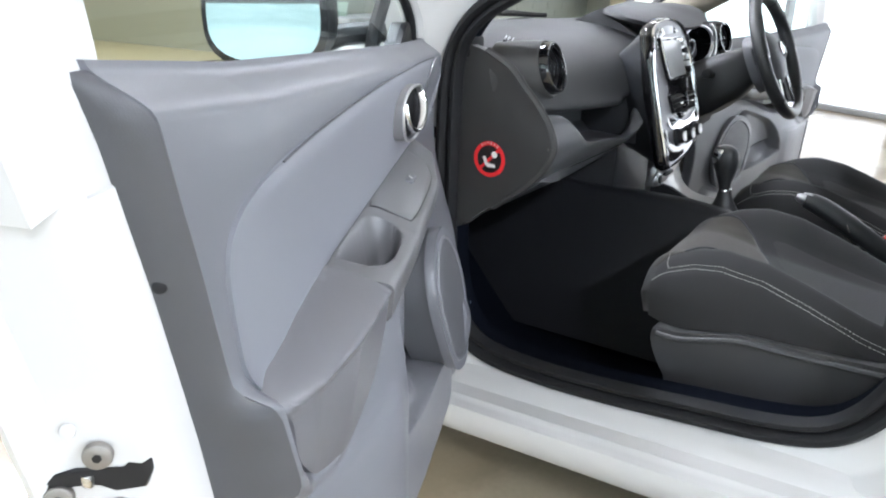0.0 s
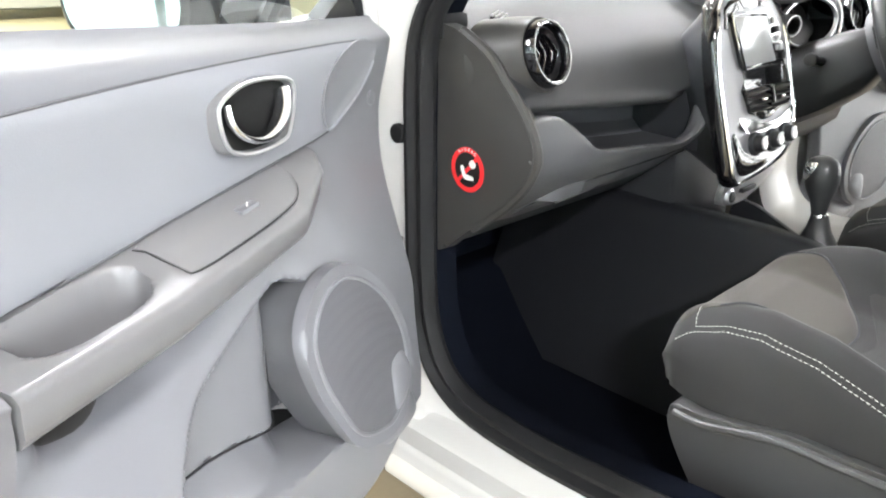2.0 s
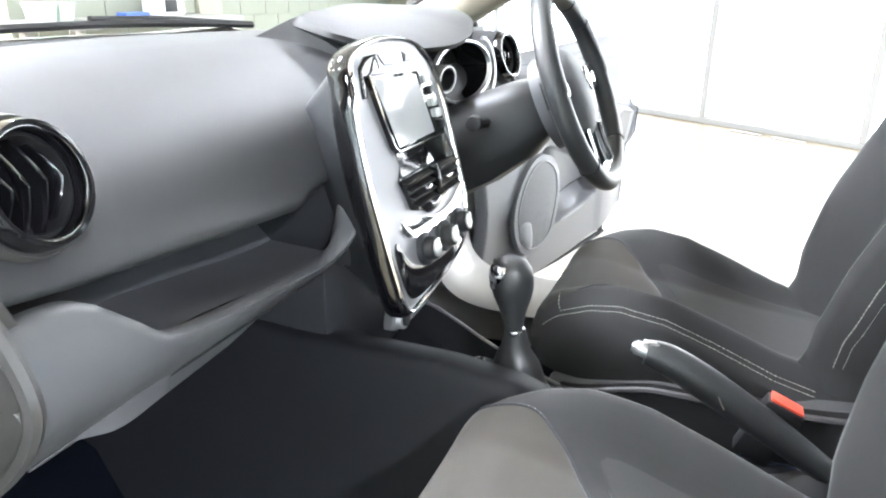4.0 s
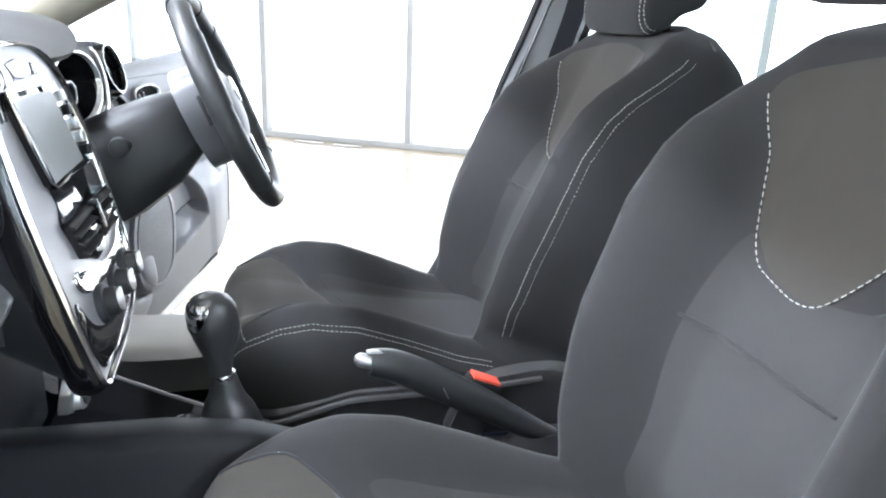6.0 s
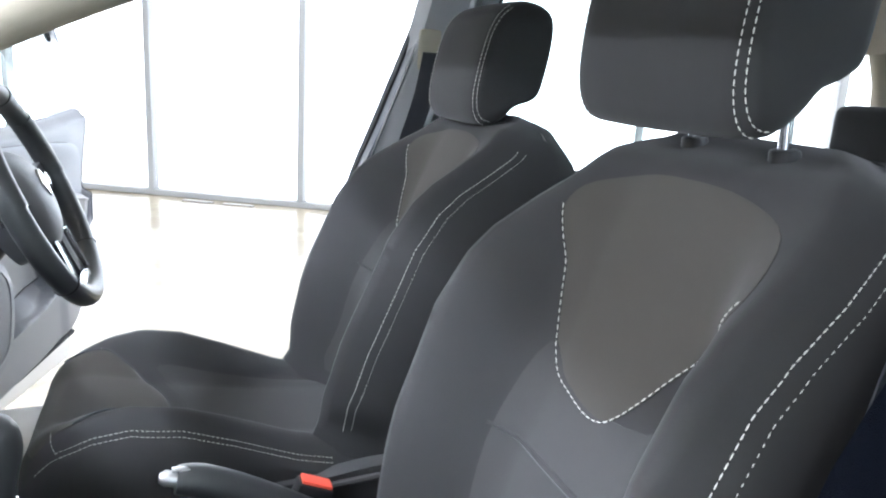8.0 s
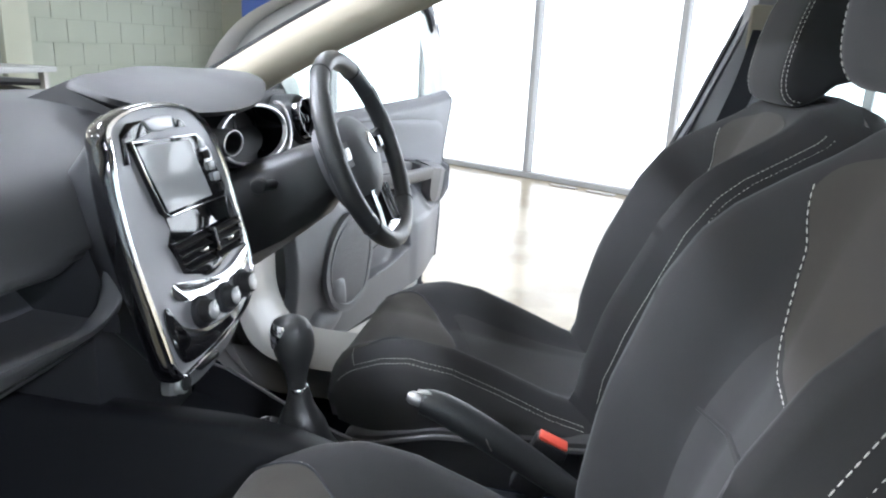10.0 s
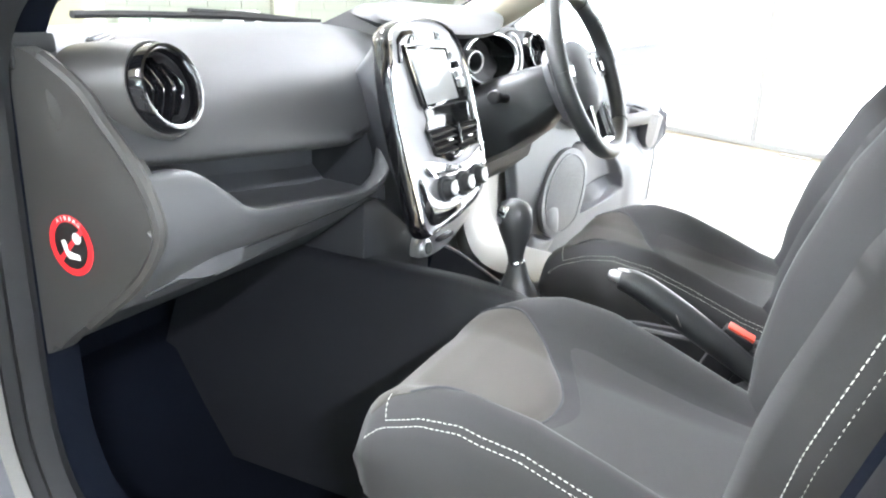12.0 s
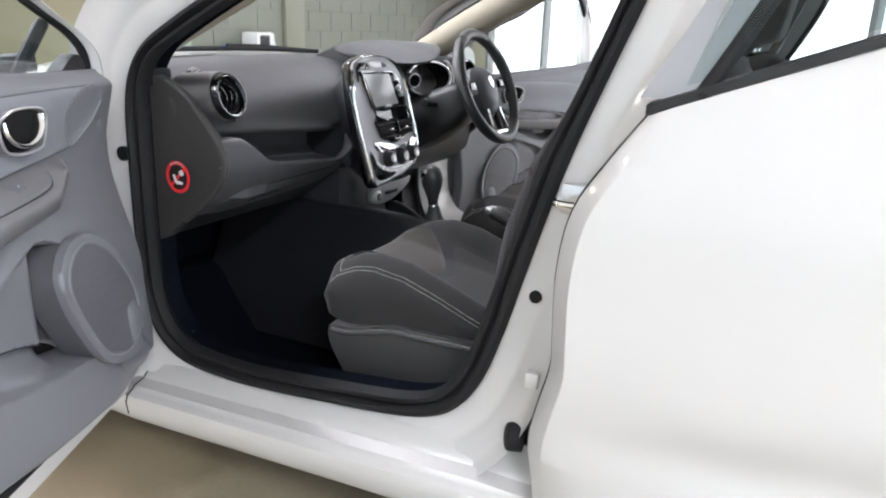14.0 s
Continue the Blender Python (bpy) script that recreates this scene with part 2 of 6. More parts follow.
def solid(name, bm, mat, label, category, kind="", group="", sharp=38):
    return tagged(link(name, bm, mat, sharp), label, category, group, kind)


def spline(pts, n=8, closed=False):
    """A smooth line through the points (Catmull-Rom), n steps a span."""
    p = [Vector(q) for q in pts]
    k, out = len(p), []
    for i in range(k if closed else k - 1):
        if closed:
            a, b, c, d = p[i - 1], p[i], p[(i + 1) % k], p[(i + 2) % k]
        else:
            a, b, c, d = p[max(i - 1, 0)], p[i], p[i + 1], p[min(i + 2, k - 1)]
        for j in range(n):
            t = j / n
            out.append(0.5 * ((2 * b) + (c - a) * t + (2 * a - 5 * b + 4 * c - d) * t * t + (3 * b - a - 3 * c + d) * t ** 3))
    if not closed:
        out.append(p[-1].copy())
    return out


def curve_at(table, x):
    """Linear look-up in rows of (x, y)."""
    return float(np.interp(x, [r[0] for r in table], [r[1] for r in table]))


def ease(a, b, x):
    t = min(1.0, max(0.0, (x - a) / (b - a)))
    return t * t * (3 - 2 * t)


def loft(rows, ring=True, caps=True, bm=None):
    """Skin over rows of points; ring: each row closes on itself."""
    bm = bm or bmesh.new()
    vs = [[bm.verts.new(p) for p in r] for r in rows]
    n = len(rows[0])
    for a, b in zip(vs, vs[1:]):
        for j in range(n if ring else n - 1):
            bm.faces.new((a[j], a[(j + 1) % n], b[(j + 1) % n], b[j]))
    if ring and caps:
        for r in (vs[0], vs[-1]):
            bm.faces.new(r)
    return bm


def tube(pts, r, n=8, bm=None, flat=1.0):
    """A round bar along the points; r: one radius or one per point."""
    pts = [Vector(p) for p in pts]
    rows, side = [], None
    for i, p in enumerate(pts):
        way = (pts[min(i + 1, len(pts) - 1)] - pts[max(i - 1, 0)]).normalized()
        if side is None:
            side = way.cross(Vector((0, 0, 1)) if abs(way.z) < 0.9 else Vector((1, 0, 0))).normalized()
        side = (side - way * side.dot(way)).normalized()
        up = side.cross(way)
        rr = r[i] if isinstance(r, (list, tuple)) else r
        rows.append([p + side * rr * math.cos(2 * math.pi * k / n) + up * rr * flat * math.sin(2 * math.pi * k / n) for k in range(n)])
    return loft(rows, bm=bm)


def hoop(pts, r, n=8, bm=None):
    """A round bar along a closed line."""
    pts = [Vector(p) for p in pts]
    k = len(pts)
    mid = sum(pts, Vector()) / k
    nor = sum(((pts[i] - mid).cross(pts[(i + 1) % k] - mid) for i in range(k)), Vector()).normalized()
    bm = bm or bmesh.new()
    vs = []
    for i in range(k):
        way = (pts[(i + 1) % k] - pts[i - 1]).normalized()
        out = way.cross(nor).normalized()
        up = out.cross(way)
        vs.append([bm.verts.new(pts[i] + out * r * math.cos(2 * math.pi * j / n) + up * r * math.sin(2 * math.pi * j / n)) for j in range(n)])
    for i in range(k):
        a, b = vs[i], vs[(i + 1) % k]
        for j in range(n):
            bm.faces.new((a[j], a[(j + 1) % n], b[(j + 1) % n], b[j]))
    return bm


def box(x0, x1, y0, y1, z0, z1, bevel=0.0, seg=2, bm=None, m=None):
    bm = bm or bmesh.new()
    got = bmesh.ops.create_cube(bm, size=1.0)
    for v in got["verts"]:
        v.co = Vector(((x0 + x1) / 2 + v.co.x * (x1 - x0), (y0 + y1) / 2 + v.co.y * (y1 - y0), (z0 + z1) / 2 + v.co.z * (z1 - z0)))
        if m is not None:
            v.co = m @ v.co
    if bevel:
        edges = list({e for v in got["verts"] for e in v.link_edges})
        bmesh.ops.bevel(bm, geom=edges, offset=bevel, segments=seg, affect="EDGES", profile=0.6)
    return bm


def plate(outline, place, h0, h1, bevel=0.0, seg=2, bm=None):
    """A flat piece with the outline (a, b), from height h0 to h1; place(a, b, h) lays it into space. The upper edge is bevelled."""
    bm = bm or bmesh.new()
    lo = [bm.verts.new(place(a, b, h0)) for a, b in outline]
    hi = [bm.verts.new(place(a, b, h1)) for a, b in outline]
    n = len(outline)
    bm.faces.new(lo)
    top = bm.faces.new(hi)
    for i in range(n):
        bm.faces.new((lo[i], lo[(i + 1) % n], hi[(i + 1) % n], hi[i]))
    if bevel:
        bmesh.ops.bevel(bm, geom=list(top.edges), offset=bevel, segments=seg, affect="EDGES", profile=0.5)
    return bm


def cushion_patch(outline, place, rise, thick=0.004, rings=7, power=3.0, bm=None):
    """A padded piece over the outline (a, b): it swells by rise in the middle and reaches thick behind at its edge."""
    bm = bm or bmesh.new()
    n = len(outline)
    ca, cb = sum(p[0] for p in outline) / n, sum(p[1] for p in outline) / n
    mid = bm.verts.new(place(ca, cb, rise))
    last = None
    for k in range(1, rings + 1):
        f = k / rings
        row = [bm.verts.new(place(ca + (a - ca) * f, cb + (b - cb) * f, rise * (1 - f ** power))) for a, b in outline]
        for i in range(n):
            j = (i + 1) % n
            bm.faces.new((mid, row[i], row[j]) if last is None else (last[i], row[i], row[j], last[j]))
        last = row
    edge = [bm.verts.new(place(a, b, -thick)) for a, b in outline]
    for i in range(n):
        j = (i + 1) % n
        bm.faces.new((last[i], edge[i], edge[j], last[j]))
    return bm


def flat_spline(pts, n=6, closed=True):
    return [(p.x, p.y) for p in spline([(a, b, 0) for a, b in pts], n, closed)]


def disc(c, axis, r, h, n=20, bevel=0.0, bm=None, top=None):
    """A short cylinder on c along axis; top: the radius of its far end."""
    bm = bm or bmesh.new()
    axis = Vector(axis).normalized()
    a = axis.orthogonal().normalized()
    b = axis.cross(a)
    c, top = Vector(c), r if top is None else top
    steps = [(0, r), (h, top)] if not bevel else [(0, r), (h - bevel, top), (h - bevel * 0.3, top - bevel * 0.3), (h, top - bevel)]
    rows = [[c + axis * s + (a * math.cos(2 * math.pi * k / n) + b * math.sin(2 * math.pi * k / n)) * q for k in range(n)] for s, q in steps]
    return loft(rows, bm=bm)


def stitches(line, length=0.0075, gap=0.004, r=0.0011, bm=None):
    """Short thread stitches along a line."""
    bm = bm or bmesh.new()
    pts = [Vector(p) for p in line]
    dist = [0.0]
    for a, b in zip(pts, pts[1:]):
        dist.append(dist[-1] + (b - a).length)

    def on(d):
        i = min(max(int(np.searchsorted(dist, d)) - 1, 0), len(pts) - 2)
        f = (d - dist[i]) / max(dist[i + 1] - dist[i], 1e-9)
        return pts[i].lerp(pts[i + 1], f)
    d = 0.0
    while d + length < dist[-1]:
        tube([on(d), on(d + length * 0.5), on(d + length)], [r * 0.6, r, r * 0.6], 5, bm)
        d += length + gap
    return bm


def mir(x):
    return 2 * XC - x

# ---- the showroom ----
solid("floor", box(WEST - 0.2, 9.2, SOUTH - 0.2, 9.0, -0.12, 0.0), FLOORMAT, "polished pale concrete showroom floor", "floor", "structure")
solid("floor_hall", box(WEST - 0.2, EAST + 0.1, 9.0, NORTH + 0.2, -0.12, 0.0), HALLFLOOR, "ochre painted floor of the hall beyond", "floor", "structure")
solid("ceiling", box(WEST - 0.2, 9.2, SOUTH - 0.2, NORTH + 0.2, CEIL, CEIL + 0.15), CEILPAINT, "plain white showroom ceiling", "ceiling", "structure")
solid("wall_west", box(WEST - 0.2, WEST, 8.43, NORTH, 0, CEIL), WALLPAINT, "plain off-white painted wall", "wall", "structure")
solid("wall_north", box(WEST, EAST, NORTH, NORTH + 0.2, 0, CEIL), WALLPAINT, "pale wall at the end of the hall", "wall", "structure")


def glazed_wall(name, place, stations, rail_z, day, label):
    """Floor-to-ceiling glazing: kerb, head, mullions, rails, panes and the bright outdoors. place(s, depth, z)."""
    w = tagged(new(name), label, "window", "", "structure")

    def bar(pname, s0, s1, d0, d1, z0, z1, mat, lab=""):
        bm = bmesh.new()
        vs = [bm.verts.new(place(s, d, z)) for s in (s0, s1) for d in (d0, d1) for z in (z0, z1)]
        for q in ((0, 1, 3, 2), (4, 6, 7, 5), (0, 4, 5, 1), (2, 3, 7, 6), (0, 2, 6, 4), (1, 5, 7, 3)):
            bm.faces.new([vs[i] for i in q])
        bmesh.ops.recalc_face_normals(bm, faces=bm.faces[:])
        if min(abs(s1 - s0), abs(d1 - d0), abs(z1 - z0)) > 0.03:
            bmesh.ops.bevel(bm, geom=bm.edges[:], offset=0.006, segments=1, affect="EDGES")
        return part(pname, bm, mat, w, lab)
    lo, hi = stations[0], stations[-1]
    bar("sill_rail", lo, hi, -0.02, 0.07, 0.0, 0.05, ALU)
    bar("head_rail", lo, hi, -0.02, 0.07, CEIL - 0.12, CEIL, ALU)
    for s in stations:
        bar("mullion", s - 0.028, s + 0.028, -0.03, 0.07, 0.05, CEIL - 0.12, ALU)
    for z in rail_z:
        for a, b in zip(stations, stations[1:]):
            bar("transom", a + 0.028, b - 0.028, -0.01, 0.05, z - 0.025, z + 0.025, ALU)
    for a, b in zip(stations, stations[1:]):
        p = bar("pane", a + 0.028, b - 0.028, 0.02, 0.028, 0.05, CEIL - 0.12, CLEAR)
        p.visible_shadow = False
    return w


east = [-7.3, -5.4, -4.02, -2.68, -1.34, 0.0, 1.34, 2.68, 3.84]
glazed_wall("window_1", on_east, east, (), DAY, "tall white-lit glazing with pale slim mullions")


def east_slab(r0, r1, d0, d1):
    """An upright slab of the glazed wall's line, floor to ceiling."""
    return loft([[on_east(r, d, z) for r, d in ((r0, d0), (r1, d0), (r1, d1), (r0, d1))] for z in (0, CEIL)])


solid("wall_east", box(EAST, EAST + 0.2, 4.80, NORTH, 0, CEIL), PLASTER, "plain olive-grey wall of the hall beyond", "wall", "structure")
solid("wall_pier", east_slab(3.868, 4.22, -0.01, 0.2), CREAM, "narrow cream painted pier beside the glazing", "wall", "structure")
solid("wall_corner", east_slab(4.22, 4.92, 0.0, 0.2), PLASTER, "plain olive-grey wall beside the pier", "wall", "structure")
south = [WEST + 0.03 + 1.2 * i for i in range(11)]
glazed_wall("window_2", lambda s, d, z: (s, SOUTH - d, z), south, (0.95, 2.15), DAY_SOUTH, "tall greenish glazing with a grid of slim bars")
west = [-5.97 + 1.2 * i for i in range(13)]
glazed_wall("window_3", lambda s, d, z: (WEST - d, s, z), west, (0.95, 2.15), DAY_SOUTH, "tall greenish glazing with a grid of slim bars")
for name, bm, mat in (("backdrop_west", box(WEST - 0.29, WEST - 0.24, SOUTH - 0.3, 9, -0.1, CEIL), DAY_SOUTH),
                      ("backdrop_east", loft([[on_east(r, d, z) for r, d in ((-7.6, 0.24), (4.3, 0.24), (4.3, 0.29), (-7.6, 0.29))] for z in (-0.1, CEIL)]), DAY),
                      ("backdrop_south", box(WEST - 0.3, EAST + 0.3, SOUTH - 0.29, SOUTH - 0.24, -0.1, CEIL), DAY_SOUTH)):
    solid(name, bm, mat, "bright daylight outside the glazing", "backdrop", "structure")

# the block wall with its courses
block_wall = solid("wall_block", box(2.45, 8.3, 4.62, 4.80, 0, CEIL), MORTAR, "olive-grey painted concrete block wall", "wall", "structure")
bw, bh = 0.40, 0.20
blocks = {}
for row in range(16):
    x, first = 2.45, True
    while x < 8.04:
        w = bw / 2 if first and row % 2 else bw
        w, first = min(w, 8.05 - x), False
        key = round(w, 3)
        if key not in blocks:
            bm = box(0.004, w - 0.004, -0.012, 0.03, 0.004, bh - 0.004)
            me = bpy.data.meshes.new("block")
            bm.to_mesh(me)
            bm.free()
            me.materials.append(BLOCK)
            blocks[key] = me
        b = new("block", blocks[key])
        b.parent, b.location = block_wall, (x, 4.615, row * bh)
        x += w
for r0, r1 in ((-0.62, -0.36), (-0.98, -0.72)):
    drain = thing("floor_drain", tuple(on_east(r0, -0.14, 0)), "dull metal floor drain by the glazing", "drain", "drains along the glazing")
    part("grate", loft([[on_east(r, d, z) for r, d in ((r0, -0.17), (r1, -0.17), (r1, -0.11), (r0, -0.11))] for z in (0.0, 0.010)]), STEEL, drain)

# banner near the corner of the block wall
solid("poster", loft([[on_east(r, d, z) for r, d in ((3.30, -0.06), (4.24, -0.06), (4.24, -0.045), (3.30, -0.045))] for z in (1.36, 2.15)]), BLUE, "blue banner hung across the glazing beside the wall", "poster")
solid("pilaster", box(4.22, 4.52, 4.55, 4.60, 0, CEIL, 0.01), PLASTER, "pale flat pilaster on the block wall", "wall", "structure")

# bench with a small white machine
bench = thing("workbench", (3.2, 4.3, 0), "pale workbench against the block wall", "bench")
part("worktop", box(2.4, 4.1, 4.02, 4.58, 0.80, 0.84, 0.005), ALU, bench)
for x in (2.48, 4.02):
    for y in (4.08, 4.52):
        part("leg", box(x - 0.025, x + 0.025, y - 0.025, y + 0.025, 0, 0.80, 0.004), STEEL, bench)
machine = thing("bench_machine", (3.2, 4.25, 0.84), "small white machine with a dark front on the bench", "machine")
part("housing", box(3.50, 3.74, 4.30, 4.50, 0.84, 0.985, 0.02), WHITEPRINT, machine)
part("front_panel", box(3.53, 3.66, 4.293, 4.300, 0.87, 0.96, 0.002), SHROUD, machine)
part("hose", tube(spline([(3.73, 4.4, 0.95), (3.79, 4.4, 0.98), (3.83, 4.4, 0.92), (3.85, 4.4, 0.85)], 6), 0.012), WHITEPRINT, machine)

solid("folded_cloth", box(3.20, 3.44, 4.36, 4.46, 0.84, 0.872, 0.012, 3), BLUE, "folded dark blue cloth on the bench", "cloth")
for x in (2.52, 2.66):
    solid("crate", loft([[(x + a * q, 4.40 + b * q, z) for a, b in ((-0.06, -0.08), (0.06, -0.08), (0.06, 0.08), (-0.06, 0.08))] for z, q in ((0.84, 0.85), (0.93, 1.0), (0.94, 1.06), (0.95, 1.06))]), CRATE, "small pale green plastic crate on the bench", "crate", group="crates on the bench")

# hall: white posts, a parked white vehicle far off
for px, py in ((2.1, 8.6), (-1.2, 12.5), (4.6, 15.0)):
    solid("post", box(px - 0.06, px + 0.06, py - 0.06, py + 0.06, 0, CEIL, 0.01), WHITEPRINT, "slim white painted steel post", "post", group="posts in the hall")
van = thing("parked_car", (3.2, 20.0, 0), "white car parked far off in the hall", "car")
part("body", loft([[(1.2 + a, 19.2 + 1.6 * b, z) for a, b in ((0, 0), (4.0, 0), (4.0, 1), (0, 1))] for z in (0.25, 0.6, 0.85)]), WHITE, van)
part("cabin", loft([[(1.2 + a, 19.2 + 1.6 * b, z) for a, b in ((s, 0.06), (4.0 - s * 0.6, 0.06), (4.0 - s * 0.6, 0.94), (s, 0.94))] for z, s in ((0.85, 0.7), (1.4, 1.4))]), DARK_GLASS, van)
for x in (2.0, 4.4):
    wheel = part("wheel", disc((x, 19.12, 0.31), (0, 1, 0), 0.31, 0.2, 24, 0.02), TYRE, van)
    part("rim", disc((x, 19.11, 0.31), (0, 1, 0), 0.2, 0.02, 20), SILVER, wheel)
for lx in (-3.6, -0.2, 3.2):
    for ly in (-2.6, 2.0, 5.4):
        lampf = thing("ceiling_light", (lx, ly, CEIL), "white ceiling light with a glowing diffuser", "light", "ceiling lights")
        part("frame", box(lx - 0.64, lx + 0.64, ly - 0.19, ly + 0.19, CEIL - 0.05, CEIL, 0.008), ALU, lampf)
        part("diffuser", box(lx - 0.6, lx + 0.6, ly - 0.15, ly + 0.15, CEIL - 0.062, CEIL - 0.05), LAMPGLOW, lampf)

# ---- the car's body ----
# door opening of the left side in (y, z), from the front hinge side down, along the sill, up the rear post and back along the roof
OPENING = [(0.906, 0.93), (0.912, 0.80), (0.914, 0.58), (0.903, 0.47), (0.862, 0.384), (0.78, 0.336), (0.64, 0.326), (0.49, 0.335), (0.34, 0.352),
           (0.195, 0.370), (0.11, 0.393), (0.055, 0.432), (0.010, 0.50), (-0.029, 0.611), (-0.064, 0.737), (-0.12, 0.923), (-0.175, 1.07),
           (-0.218, 1.18), (-0.255, 1.28), (-0.265, 1.345), (-0.235, 1.385), (-0.13, 1.403), (0.05, 1.393), (0.25, 1.345), (0.45, 1.262),
           (0.645, 1.172), (0.755, 1.118), (0.835, 1.072), (0.884, 1.010)]
RIM = [(p.x, p.y) for p in spline([(y, z, 0) for y, z in OPENING], 4, True)]
RIM_N = []
for i in range(len(RIM)):
    (ya, za), (yb, zb) = RIM[i - 1], RIM[(i + 1) % len(RIM)]
    ln = math.hypot(yb - ya, zb - za)
    RIM_N.append(((zb - za) / ln, -(yb - ya) / ln))
area2 = sum(RIM[i - 1][0] * RIM[i][1] - RIM[i][0] * RIM[i - 1][1] for i in range(len(RIM)))
if area2 < 0:
    RIM_N = [(-a, -b) for a, b in RIM_N]


def rim_sweep(profile, side, closed=False, taper=0.0):
    """Sweep (offset outwards from the opening, x) round the door opening. side -1: left, 1: right."""
    bm = bmesh.new()
    vs = []
    for (y, z), (ny, nz) in zip(RIM, RIM_N):
        q = 1 - taper * ease(0.90, 1.04, z)
        vs.append([bm.verts.new((x if side < 0 else mir(x), y + (o * q if o < 0 else o) * ny, z + (o * q if o < 0 else o) * nz)) for o, x in profile])
    m = len(profile)
    for i in range(len(vs)):
        a, b = vs[i], vs[(i + 1) % len(vs)]
        for j in range(m if closed else m - 1):
            bm.faces.new((a[j], a[(j + 1) % m], b[(j + 1) % m], b[j]))
    return bm


car = thing("car", (XC, 0.4, 0), "white five-door hatchback with both front doors open", "car")
SILL = [(-0.742, 0.322), (-0.768, 0.297), (-0.788, 0.287), (-0.794, 0.279), (-0.824, 0.271), (-0.829, 0.264), (-0.834, 0.262), (-0.847, 0.254), (-0.852, 0.238), (-0.848, 0.205), (-0.828, 0.180), (-0.70, 0.170), (-0.70, 0.25)]
for side in (-1, 1):
    fx = (lambda x: x) if side < 0 else mir
    frame_part = part("door_aperture", rim_sweep([(-0.004, -0.665), (0.0, -0.72), (0.003, -0.745), (0.012, -0.753), (0.05, -0.757), (0.062, -0.763), (0.075, -0.778),
                                                  (0.10, -0.786), (0.118, -0.80), (0.125, -0.815), (0.125, -0.70)], side), WHITE, car, "white painted door frame")
    slim = 1.0 if side < 0 else 0.35
    part("door_seal", rim_sweep([(o * slim, x) for o, x in [(0.006, -0.752), (-0.002, -0.764), (-0.012, -0.766), (-0.018, -0.757), (-0.021, -0.748), (-0.027, -0.757), (-0.036, -0.758), (-0.042, -0.748),
                                 (-0.044, -0.735), (-0.036, -0.722), (0.004, -0.716)]], side, True, 0.25), RUBBER, frame_part, "black double-lipped rubber seal")
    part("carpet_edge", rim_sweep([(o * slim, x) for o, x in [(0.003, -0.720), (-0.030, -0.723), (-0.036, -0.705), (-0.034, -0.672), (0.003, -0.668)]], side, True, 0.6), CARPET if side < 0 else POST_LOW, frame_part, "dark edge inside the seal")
    rows = []
    for y in np.linspace(-0.35, 1.02, 34):
        lift = 0.05 * min(1.15, max(0.0, (0.9 - y) / 0.8))
        rows.append([(fx(x), y, z + lift) for x, z in SILL])
    part("sill", loft(rows), WHITE, car, "white painted door sill")
    part("sill_seam", tube([(fx(x), 0.89, z + 0.0010) for x, z in SILL[1:10]], 0.0018, 6), SHROUD, car)
    # front wing with its wheel arch
    rows = []
    for y in np.linspace(0.985, 2.0, 40):
        arch = 0.30 + math.sqrt(max(0.0, 0.345 ** 2 - (y - 1.56) ** 2)) if abs(y - 1.56) < 0.345 else 0.2
        top = 0.985 - 0.22 * ease(1.2, 2.05, y)
        bulge = 0.012 * math.sin((y - 0.98) * 3)
        rows.append([(fx(-0.70), y, top + 0.02), (fx(-0.775), y, top + 0.005)] + [(fx(-0.80 - 0.05 * math.sin(math.pi * (0.25 + 0.6 * f)) - bulge), y, top - 0.03 - f * (top - 0.03 - arch)) for f in np.linspace(0, 1, 9)])
    part("front_wing", loft(rows, ring=False), WHITE, car, "white front wing")
    for wy in (1.56, -1.03):
        wheel = part("wheel", disc((fx(-0.62), wy, 0.305), (fx(-1) - fx(0), 0, 0), 0.305, 0.19, 40, 0.03), TYRE, car)
        part("rim", disc((fx(-0.80), wy, 0.305), (fx(-1) - fx(0), 0, 0), 0.20, 0.012, 24, 0.004), SILVER, wheel)
    # centre post trim inside
    rows = []
    for z in np.linspace(0.42, 1.36, 22):
        yf = curve_at([(0.42, 0.055), (0.61, -0.03), (0.74, -0.066), (0.92, -0.12), (1.07, -0.175), (1.18, -0.218), (1.36, -0.262)], z) + 0.004
        w = 0.16 - 0.05 * ease(0.6, 1.1, z)
        xi = -0.665 + 0.03 * ease(0.95, 1.36, z)
        rows.append([(fx(-0.74), yf, z), (fx(xi - 0.01), yf - 0.006, z), (fx(xi), yf - 0.03, z), (fx(xi), yf - w + 0.02, z), (fx(xi - 0.02), yf - w, z), (fx(-0.74), yf - w, z)])
    low = [r for r in rows if r[0][2] < 0.99]
    part("post_trim_lower", loft(low), POST_LOW, car, "slate-grey lower centre post trim")
    part("post_trim_upper", loft(rows[len(low) - 1:]), PILLAR_TRIM, car, "grey upper centre post trim")
    part("belt_guide", box(fx(-0.645) - 0.012, fx(-0.645) + 0.012, -0.275, -0.225, 1.16, 1.25, 0.01), HEADLINER, car, "pale belt height guide")
    strap = [(fx(-0.632), -0.255, 1.20), (fx(-0.628), -0.235, 1.10), (fx(-0.632), -0.19, 0.95), (fx(-0.645), -0.12, 0.7), (fx(-0.65), -0.06, 0.45)]
    part("seat_belt", loft([[p + Vector((0, -0.023, 0)), p + Vector((0, 0.023, 0)), p + Vector((0.002, 0.023, 0)), p + Vector((0.002, -0.023, 0))] for p in spline(strap, 6)]), BELT, car, "dark woven seat belt")
